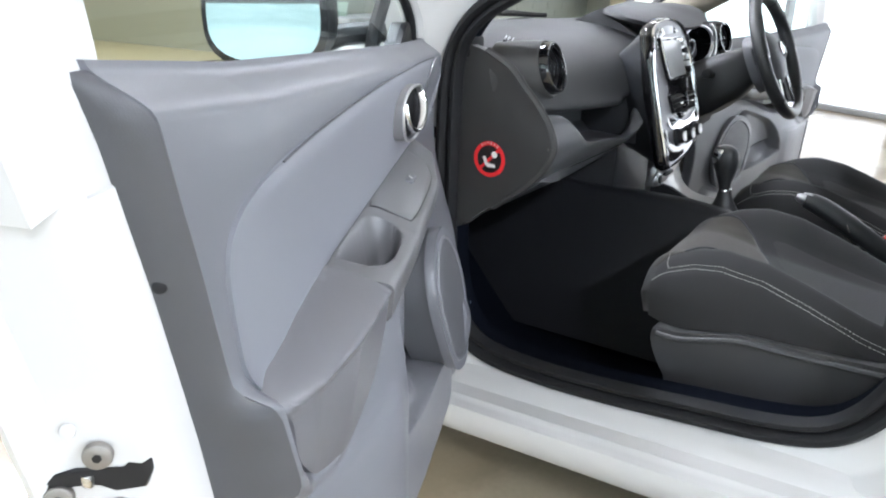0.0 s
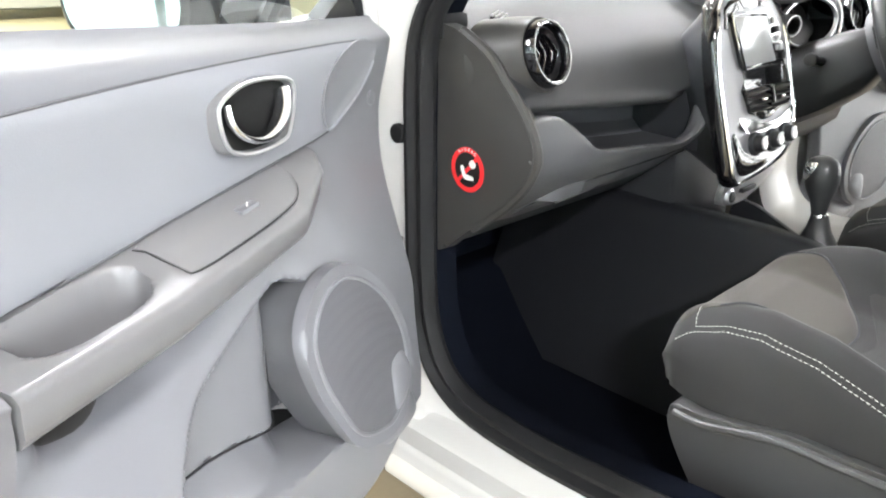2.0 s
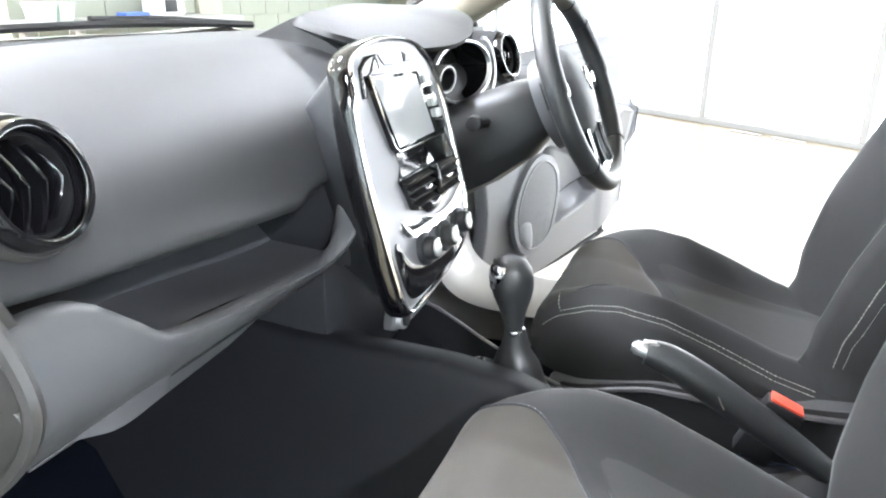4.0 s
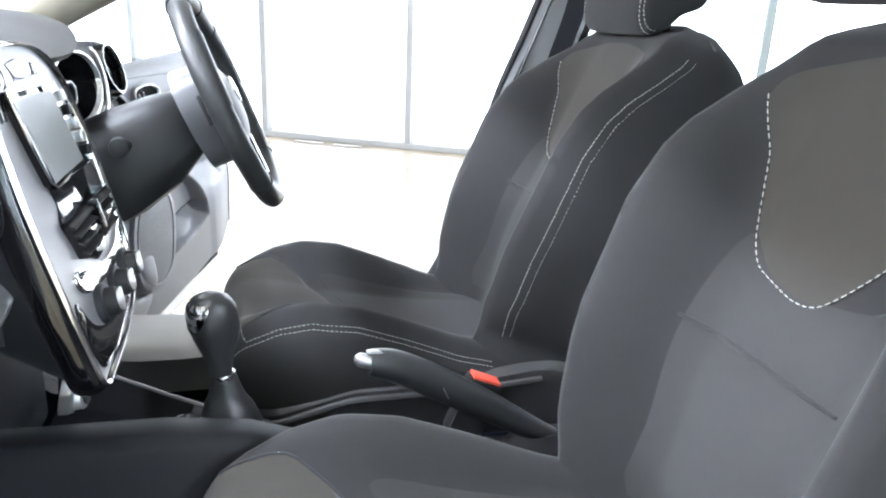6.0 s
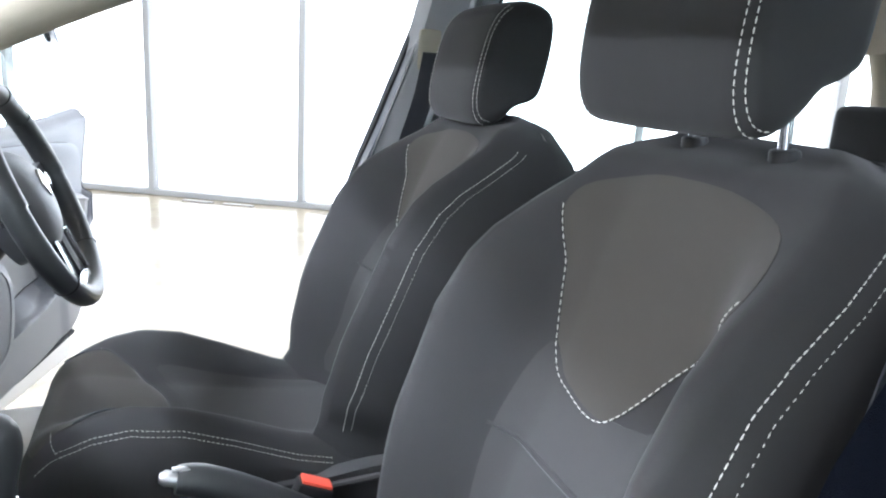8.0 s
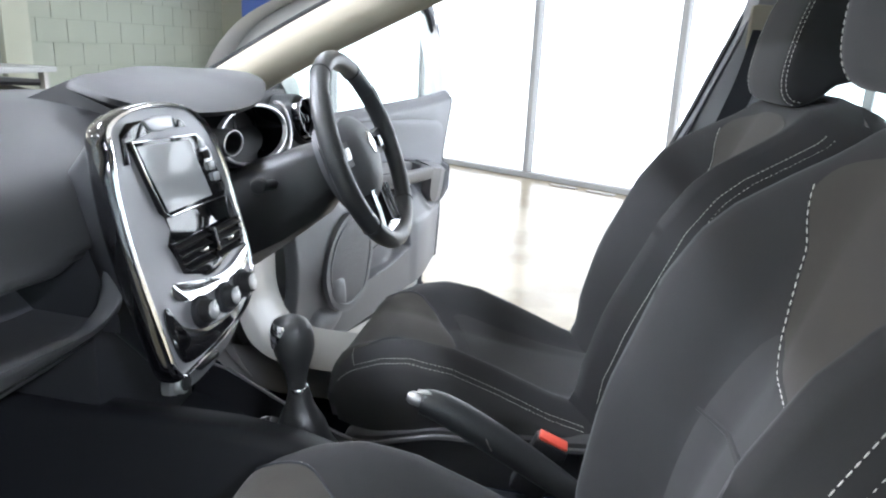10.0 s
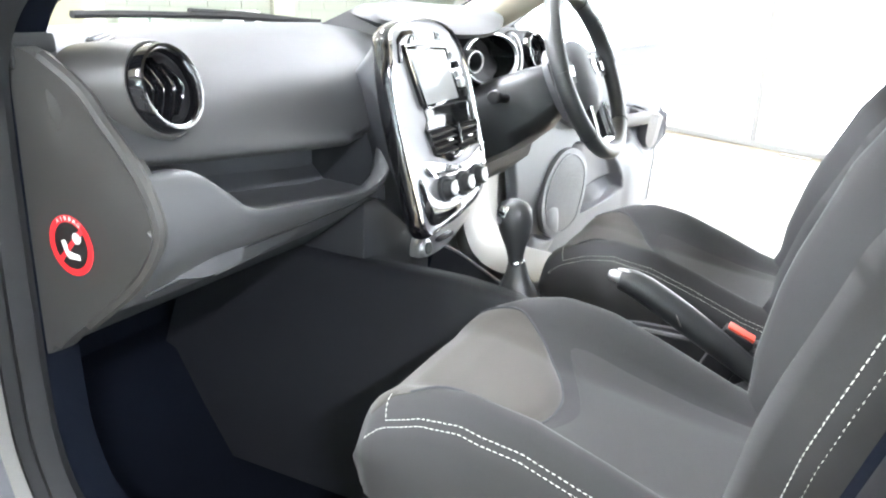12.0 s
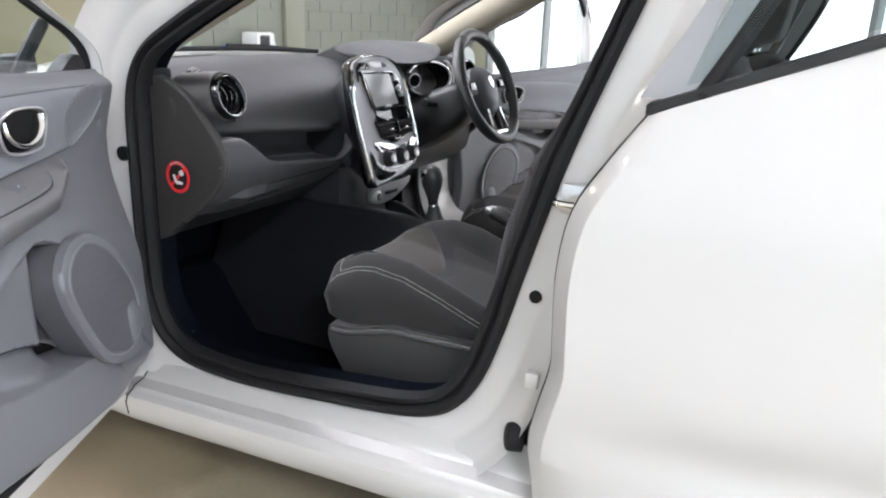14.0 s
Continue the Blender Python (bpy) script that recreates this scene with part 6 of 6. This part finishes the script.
part("surround", loft([[(x, y, z) for x in np.linspace(0.13, 0.66, 14)] for y, z in ((0.80, 1.02), (0.775, 0.94), (0.77, 0.87), (0.74, 0.84), (0.72, 0.76), (0.74, 0.68), (0.80, 0.63), (1.1, 0.62))], ring=False), DASH_LOW, inst, "dark lower dash on the driver's side")
wc, wax = Vector((0.255, 0.478, 0.948)), Vector((0, -0.92, 0.39)).normalized()
sw = thing("steering_wheel", tuple(wc), "black leather steering wheel with a silver-trimmed spoke", "steering wheel")
w1 = Vector((1, 0, 0))
w2 = wax.cross(w1) * -1
if w2.z < 0:
    w2 = -w2


def on_wheel(a, b, h=0.0):
    return wc + w1 * a + w2 * b + wax * h


rim = part("rim", hoop([on_wheel(0.170 * math.cos(a), 0.170 * math.sin(a)) for a in np.linspace(0, 2 * math.pi, 72, endpoint=False)], 0.0170, 14), LEATHER, sw, "black leather rim")
for a0 in (0.35, math.pi - 0.35):
    part("grip", tube([on_wheel(0.170 * math.cos(a), 0.170 * math.sin(a), 0.001) for a in np.linspace(a0 - 0.32, a0 + 0.32, 16)], 0.0183, 14), LEATHER, rim)
for a0 in (math.radians(60), math.radians(120), math.radians(-45), math.radians(225)):
    part("rim_seam", hoop([on_wheel(0.170 * math.cos(a0), 0.170 * math.sin(a0)) + (w1 * math.cos(a0) + w2 * math.sin(a0)) * 0.0176 * math.cos(q) + wax * 0.0176 * math.sin(q) for q in np.linspace(0, 2 * math.pi, 20, endpoint=False)], 0.0012, 5), SHROUD, rim)
hubo = flat_spline([(-0.075, 0.035), (-0.05, 0.062), (0, 0.070), (0.05, 0.062), (0.075, 0.035), (0.078, -0.01), (0.06, -0.055), (0.03, -0.085), (0, -0.092), (-0.03, -0.085), (-0.06, -0.055), (-0.078, -0.01)], 4)
hub = part("hub", cushion_patch(hubo, lambda a, b, h: on_wheel(a, b, -0.015 + h), 0.030, 0.05, 10, 3), DASH_MID, sw, "grey airbag cover")
part("badge", plate([(0, 0.022), (0.015, 0), (0, -0.022), (-0.015, 0)], lambda a, b, h: on_wheel(a, b + 0.01, h), 0.012, 0.018, 0.002), CHROME, hub, "plain silver lozenge")
for sx in (-1, 1):
    part("spoke", loft([[on_wheel(sx * a, b + t, h) for t, h in ((0.022, -0.006), (0.022, -0.024), (-0.022, -0.024), (-0.022, -0.006))] for a, b in ((0.06, 0.005), (0.11, 0.004), (0.160, 0.01))]), SHROUD, sw)
    part("spoke_switch", box(-0.018, 0.018, -0.006, 0.006, -0.011, 0.011, 0.003, m=Matrix.Translation(on_wheel(sx * 0.108, 0.006, -0.002)) @ pose(0, 0, 0, -22, 0, 0)), GLOSS, sw)
    part("lower_spoke", loft([[on_wheel(sx * a + t, b, h) for t, h in ((0.012, -0.006), (0.012, -0.022), (-0.012, -0.022), (-0.012, -0.006))] for a, b in ((0.030, -0.075), (0.032, -0.12), (0.040, -0.158))]), SHROUD, sw)
    part("spoke_trim", tube([on_wheel(sx * a, b, -0.001) for a, b in ((0.046, -0.07), (0.048, -0.11), (0.058, -0.152))], 0.005, 8), CHROME, sw, "chrome spoke edge")
part("spoke_bridge", tube([on_wheel(a, -0.150 + 0.004 * math.cos(a * 40), -0.004) for a in np.linspace(-0.055, 0.055, 9)], 0.009, 8), CHROME, sw, "chrome lower bridge")
col = thing("steering_column", (0.255, 0.6, 0.85), "black steering column shroud with a control stalk", "steering column")
cr = []
for f, w, h0, h1 in ((0.0, 0.030, -0.03, 0.03), (0.03, 0.055, -0.055, 0.045), (0.08, 0.072, -0.085, 0.052), (0.15, 0.085, -0.105, 0.055), (0.24, 0.095, -0.115, 0.05), (0.33, 0.098, -0.115, 0.045)):
    c0 = wc - wax * (0.035 + f) + Vector((0, 0, -0.004))
    cr.append([c0 + w1 * (w * a) + w2 * (h1 * b if b > 0 else -h0 * b) for a, b in ((-1, 0.4), (-0.8, 0.85), (-0.4, 1), (0.4, 1), (0.8, 0.85), (1, 0.4), (1, -0.6), (0.85, -0.92), (0.4, -1), (-0.4, -1), (-0.85, -0.92), (-1, -0.6))])
part("shroud", loft(cr), SHROUD, col, "black column shroud", sharp=50)
part("hub_boss", disc(wc - wax * 0.05, wax, 0.055, 0.036, 24, 0.006), SHROUD, col)
stalk = part("stalk", tube([wc - wax * 0.16 + w1 * -0.07, wc - wax * 0.155 + w1 * -0.115 + w2 * 0.004, wc - wax * 0.15 + w1 * -0.150 + w2 * 0.008], [0.010, 0.008, 0.011], 10), SHROUD, col, "black control stalk")
part("stalk_ring", disc(wc - wax * 0.15 + w1 * -0.146 + w2 * 0.008, (-1, -0.1, 0), 0.0135, 0.016, 16, 0.003), SHROUD, stalk)

# ---- seats ----
SX = -0.39                       # centre of the passenger seat
seat = thing("front_seat_unit", (SX, 0.2, 0.25), "dark cloth front passenger seat with white stitching", "car seat", "front seats")


def cush_half(y):
    return curve_at([(-0.12, 0.20), (0.1, 0.218), (0.32, 0.225), (0.42, 0.213), (0.48, 0.200), (0.515, 0.180)], y)


def cush_z(t, y):
    """Height of the cushion's top at t (-1 to 1 across) and y: a dished middle between two crested bolsters."""
    mid = curve_at([(-0.12, 0.515), (0.0, 0.515), (0.12, 0.522), (0.26, 0.543), (0.36, 0.567), (0.42, 0.579), (0.465, 0.578), (0.494, 0.565), (0.508, 0.54), (0.515, 0.49)], y)
    crest = curve_at([(-0.12, 0.53), (0.03, 0.543), (0.09, 0.560), (0.19, 0.600), (0.27, 0.628), (0.345, 0.638), (0.40, 0.628), (0.45, 0.606), (0.478, 0.588), (0.494, 0.572), (0.508, 0.545), (0.515, 0.49)], y)
    groove = -0.006 * math.exp(-((abs(t) - 0.60) / 0.05) ** 2) * ease(0.46, 0.40, y)
    groove += -0.007 * math.exp(-((y - (0.292 + 0.075 * (t / 0.62) ** 2)) / 0.010) ** 2) * ease(0.72, 0.55, abs(t))
    edge = -0.046 * ease(0.78, 1.02, abs(t)) ** 1.2
    return mid + max(0.0, crest - mid) * ease(0.42, 0.80, abs(t)) + groove + edge


def tuck(y, z):
    """The front edge rolls back under itself."""
    return y - 0.75 * max(0.0, 0.500 - z) if y > 0.46 else y


def on_cushion(x, y, h=0.0):
    t = (x - SX) / cush_half(y)
    z = cush_z(t, y)
    return Vector((x, tuck(y, z), z + h))


rows = []
ys = list(np.linspace(-0.12, 0.42, 40)) + [0.435, 0.45, 0.465, 0.478, 0.488, 0.497, 0.504, 0.510, 0.515]
for y in ys:
    w = cush_half(y)
    row = [(SX + t * w, y, cush_z(t, y)) for t in np.linspace(-1, 1, 49)]
    low = 0.465 if y < 0.45 else 0.465 + 0.01 * (y - 0.45) / 0.05
    yl = min(y, 0.478)
    wl, zs = cush_half(yl), min(0.52, cush_z(1.0, y) - 0.004)
    row += [(SX + w * 1.012, min(y, 0.495), zs), (SX + wl, yl, low), (SX, yl, low - 0.01), (SX - wl, yl, low), (SX - w * 1.012, min(y, 0.495), zs)]
    row = [(a, tuck(b, max(c, low - 0.01)) if k < 49 else b, max(c, low - 0.01)) for k, (a, b, c) in enumerate(row)]
    rows.append(row)
cushion = part("cushion", loft(rows), CLOTH, seat, "black cloth cushion", sharp=70)
front = flat_spline([(-0.160, 0.494), (0, 0.507), (0.142, 0.496), (0.150, 0.45), (0.140, 0.395), (0.106, 0.340), (0.050, 0.302), (0, 0.291), (-0.058, 0.299), (-0.130, 0.338), (-0.168, 0.392), (-0.170, 0.45)], 5)
front = [(a + SX, b) for a, b in front]
part("thigh_panel", cushion_patch(front, lambda x, y, h: on_cushion(x, y, 0.0012 + h), 0.004, 0.004, 16, 6), CLOTH_TOP, cushion, "brown-grey textured thigh panel", sharp=70)
middle = flat_spline([(-0.128, 0.31), (-0.09, 0.295), (0, 0.262), (0.09, 0.295), (0.128, 0.31), (0.124, 0.20), (0.12, 0.05), (0.11, -0.08), (0, -0.09), (-0.11, -0.08), (-0.12, 0.05), (-0.124, 0.20)], 4)
part("centre_panel", cushion_patch([(a + SX, b) for a, b in middle], lambda x, y, h: on_cushion(x, y, 0.001 + h), 0.003, 0.004, 12, 8), CLOTH_MID, cushion, "charcoal centre panel", sharp=70)
part("panel_seam", tube([on_cushion(a, b, 0.0022) for a, b in front[12:54]], 0.0018, 6), BELT, cushion)
part("panel_stitching", stitches([on_cushion(a, b, 0.0032) for a, b in front[18:40]], 0.006, 0.0035, 0.00075), THREAD, cushion, "white thread stitching")
for off in (0.925, 0.950):
    for s in (-1, 1):
        line = [on_cushion(SX + s * off * cush_half(y), y, 0.0014) for y in np.linspace(0.03, 0.452, 70)]
        if s < 0 and off < 0.94:
            line += [on_cushion(SX + s * (off - k * 0.05) * cush_half(0.46 + 0.0006 * k), 0.458 + 0.0008 * k, 0.0014) for k in range(1, 6)]
        elif s < 0:
            line += [on_cushion(SX + s * off * cush_half(0.462), 0.462 + 0.003 * k, 0.0014) for k in range(8)]
        part("edge_stitching", stitches(line, 0.0052, 0.0024, 0.00065), THREAD, cushion, "double row of white stitching")
# plastic base with a lipped storage recess
for s in (-1, 1):
    bx0 = SX + s * 0.222
    base = flat_spline([(0.452, 0.462), (0.455, 0.43), (0.435, 0.385), (0.40, 0.335), (0.365, 0.302), (0.30, 0.296), (0.15, 0.296), (0.0, 0.298), (-0.10, 0.33), (-0.13, 0.42), (-0.12, 0.50), (-0.05, 0.515), (0.06, 0.503), (0.20, 0.497), (0.28, 0.495), (0.34, 0.480), (0.40, 0.466)], 4)
    bp = part("base_cover", plate(base, lambda y, z, h: Vector((bx0 + s * h, y, z)), -0.02, 0.014, 0.007, 3), SEATPLASTIC, seat, "black moulded plastic seat base")
    ridge = [Vector((bx0 + s * 0.016, y, z)) for y, z in ((0.445, 0.452), (0.40, 0.452), (0.34, 0.468), (0.28, 0.482), (0.2, 0.484), (0.06, 0.489), (-0.05, 0.498))]
    part("base_lip", tube(spline(ridge, 6), 0.0065, 8), SEATPLASTIC, bp)
    part("base_step", cushion_patch(flat_spline([(0.33, 0.345), (0.25, 0.35), (0.12, 0.355), (0.0, 0.36), (-0.02, 0.33), (0.1, 0.305), (0.3, 0.305), (0.36, 0.318)], 4), lambda y, z, h: Vector((bx0 + s * (0.0145 + h), y, z)), 0.013, 0.004, 6, 3), SEATPLASTIC, bp)
part("base_front", box(SX - 0.20, SX + 0.20, 0.36, 0.435, 0.30, 0.47, 0.02), SEATPLASTIC, seat)
for s in (-1, 1):
    part("seat_rail", box(SX + s * 0.17 - 0.02, SX + s * 0.17 + 0.02, -0.15, 0.40, 0.21, 0.30, 0.004), STEEL, seat)

# backrest
LEAN = radians(17.3)
BA, BF, B0 = Vector((0, -math.sin(LEAN), math.cos(LEAN))), Vector((0, math.cos(LEAN), math.sin(LEAN))), Vector((SX, -0.022, 0.53))


def back_half(s):
    return curve_at([(0, 0.195), (0.08, 0.222), (0.2, 0.240), (0.33, 0.238), (0.44, 0.230), (0.50, 0.219), (0.55, 0.202), (0.58, 0.185), (0.605, 0.160), (0.625, 0.118)], s)


def back_f(t, s):
    """How far the front of the backrest stands forward."""
    side = 0.125 * ease(0.38, 0.90, abs(t)) * curve_at([(0, 0.75), (0.05, 0.88), (0.15, 0.98), (0.2, 1), (0.34, 1), (0.41, 0.88), (0.45, 0.72), (0.50, 0.42), (0.545, 0.14), (0.58, 0)], s)
    lumbar = 0.012 * math.exp(-((s - 0.17) / 0.10) ** 2) * (1 - t * t)
    edge = -0.060 * ease(0.84, 1.0, abs(t)) ** 1.5
    topr = -0.05 * ease(0.575, 0.625, s)
    groove = -0.005 * math.exp(-((abs(t) - 0.56) / 0.035) ** 2) * ease(0.50, 0.42, s) * ease(0.0, 0.05, s)
    return side + lumbar + edge + topr + groove


def on_back(x, s, h=0.0):
    return B0 + Vector((x, 0, 0)) + BA * s + BF * (back_f(x / back_half(s), s) + h)


rows = []
for s in list(np.linspace(-0.04, 0.50, 44)) + [0.518, 0.536, 0.554, 0.570, 0.584, 0.598, 0.612, 0.625]:
    sc2 = max(s, 0)
    w = back_half(sc2)
    row = [B0 + Vector((t * w, 0, 0)) + BA * s + BF * back_f(t, sc2) for t in np.linspace(-1, 1, 49)]
    thick = -0.155 - 0.022 * ease(0.2, 0.32, s) + 0.02 * ease(0.3, 0.0, s) + 0.05 * ease(0.565, 0.625, s)
    row += [B0 + Vector((q * w, 0, 0)) + BA * s + BF * (thick * k) for q, k in ((1.01, 0.6), (0.97, 0.88), (0.85, 1.0), (0, 1.06), (-0.85, 1.0), (-0.97, 0.88), (-1.01, 0.6))]
    rows.append(row)
back = part("backrest", loft(rows), CLOTH, seat, "black cloth backrest", sharp=70)
UHALF = [(-0.165, 0.478), (-0.125, 0.440), (-0.085, 0.398), (-0.050, 0.352), (-0.028, 0.325), (-0.008, 0.309), (0.018, 0.305), (0.052, 0.311), (0.088, 0.322), (0.103, 0.343), (0.111, 0.375), (0.120, 0.420), (0.134, 0.465), (0.152, 0.502)]
upper = flat_spline(UHALF + [(0.14, 0.536), (0.07, 0.560), (0.0, 0.565), (-0.07, 0.560), (-0.14, 0.535)], 4)
part("shoulder_panel", cushion_patch(upper, lambda x, s, h: on_back(x, s, 0.0012 + h), 0.005, 0.004, 12, 6), CLOTH_TOP, back, "brown-grey textured shoulder panel", sharp=70)
lower = flat_spline([(-0.112, 0.350), (-0.07, 0.328), (0, 0.316), (0.07, 0.328), (0.112, 0.350), (0.132, 0.24), (0.122, 0.12), (0.105, 0.0), (0.0, -0.005), (-0.105, 0.0), (-0.122, 0.12), (-0.132, 0.24)], 4)
part("lumbar_panel", cushion_patch(lower, lambda x, s, h: on_back(x, max(s, 0), 0.001 + h), 0.003, 0.004, 14, 8), CLOTH_MID, back, "smooth charcoal lumbar panel", sharp=70)
# thin cord of the darker cloth stands in for the crease's shadow
part("crease", tube([on_back(x, 0.232, 0.0038) for x in np.linspace(0.135, -0.095, 14)], [0.0008 + 0.0040 * math.sin(math.pi * (0.1 + 0.8 * k / 13)) for k in range(14)], 6), CLOTH, back, "crease across the back, its shadow laid on as a cord")
uline = spline([(a, b, 0) for a, b in UHALF], 10)
part("panel_stitching", stitches([on_back(p.x, p.y, 0.0035) for p in uline], 0.0062, 0.0032, 0.00075), THREAD, back, "white thread stitching")
for tt in (0.960, 0.992):
    for sd in (-1, 1):
        part("edge_stitching", stitches([on_back(sd * tt * back_half(s), s, 0.0014) for s in np.linspace(0.0, 0.565, 120)], 0.0052, 0.0024, 0.00065), THREAD, back, "double row of white stitching")

# headrest on two chromed rods: its rear half is cut away below, where the rods enter
REST = flat_spline([(-0.132, 1.232), (-0.128, 1.182), (-0.132, 1.147), (-0.146, 1.126), (-0.170, 1.124), (-0.192, 1.138), (-0.214, 1.162), (-0.240, 1.174), (-0.256, 1.188), (-0.263, 1.222), (-0.268, 1.282), (-0.262, 1.327),
                    (-0.232, 1.346), (-0.190, 1.344), (-0.160, 1.324), (-0.142, 1.287)], 4)
RM = (-0.200, 1.237)


def rest_point(x, k, f):
    y, z = REST[k % len(REST)]
    return Vector((SX + 0.016 + x, RM[0] + (y - RM[0]) * f, RM[1] - 0.006 + (z - RM[1]) * f))


REST_ROWS = [(-0.131, 0.72), (-0.130, 0.83), (-0.126, 0.92), (-0.118, 0.975), (-0.104, 1.0), (-0.06, 1.012), (0.0, 1.015), (0.06, 1.012), (0.104, 1.0), (0.118, 0.975), (0.126, 0.92), (0.130, 0.83), (0.131, 0.72)]
rest = part("headrest", loft([[rest_point(x, k, f) for k in range(len(REST))] for x, f in REST_ROWS]), CLOTH, seat, "black cloth headrest", sharp=70)
for sd in (-1, 1):
    for x, f in ((0.1185, 0.980), (0.1265, 0.925)):
        part("edge_stitching", stitches([rest_point(sd * x, k, f) for k in range(54, 54 + 26)], 0.0052, 0.0024, 0.00065), THREAD, rest, "double row of white stitching")
    part("rod", tube([(SX + sd * 0.062, -0.236, 1.06), (SX + sd * 0.062, -0.226, 1.20)], 0.0065, 12), CHROME, seat, "chromed headrest rod")
    part("rod_sleeve", disc((SX + sd * 0.062, -0.2355, 1.088), (0, 0.08, 1), 0.014, 0.020, 16, 0.004), SHROUD, seat)
driver = copy_thing(seat, pose(SX + 0.735, 0.2 + 0.012, 0.25 - 0.012))
tagged(driver, "dark cloth driver's seat with white stitching")
hip = Vector((SX, -0.022, 0.53))
recline = Matrix.Translation(hip + Vector((0, -0.012, 0.012))) @ pose(0, 0, 0, 5, 0, 0) @ Matrix.Translation(-hip)
for piece in driver.children:
    kind = piece.name.split(".")[0]
    if kind in ("backrest", "rod", "rod_sleeve"):
        piece.matrix_basis = recline
    elif kind == "headrest":
        piece.matrix_basis = recline @ Matrix.Translation((0.0, -0.030, -0.030))
part("side_tag", box(-0.002, 0.002, -0.008, 0.008, -0.02, 0.02, m=Matrix.Translation(B0 + Vector((-0.244, 0, 0)) + BA * 0.36 + BF * -0.03) @ pose(0, 0, 0, 17, 0, 0)), WHITEPRINT, back, "small white side label")

# rear bench
bench2 = thing("rear_seat", (XC, -0.9, 0.3), "dark cloth rear seat with two headrests", "car seat")
part("rear_cushion", box(-0.66, mir(-0.66), -1.05, -0.60, 0.30, 0.50, 0.05, 3), CLOTH, bench2)
part("rear_back", box(-0.66, mir(-0.66), -0.08, 0.06, 0.0, 0.60, 0.05, 3, m=Matrix.Translation((0, -1.08, 0.44)) @ pose(0, 0, 0, 18, 0, 0)), CLOTH, bench2)
for x in (-0.37, 0.33):
    part("rear_headrest", box(x - 0.12, x + 0.12, -1.36, -1.27, 1.00, 1.14, 0.035, 3), CLOTH, bench2, "low rear headrest")
part("parcel_shelf", box(-0.62, mir(-0.62), -1.72, -1.28, 0.90, 0.93, 0.01), CARPET, bench2)
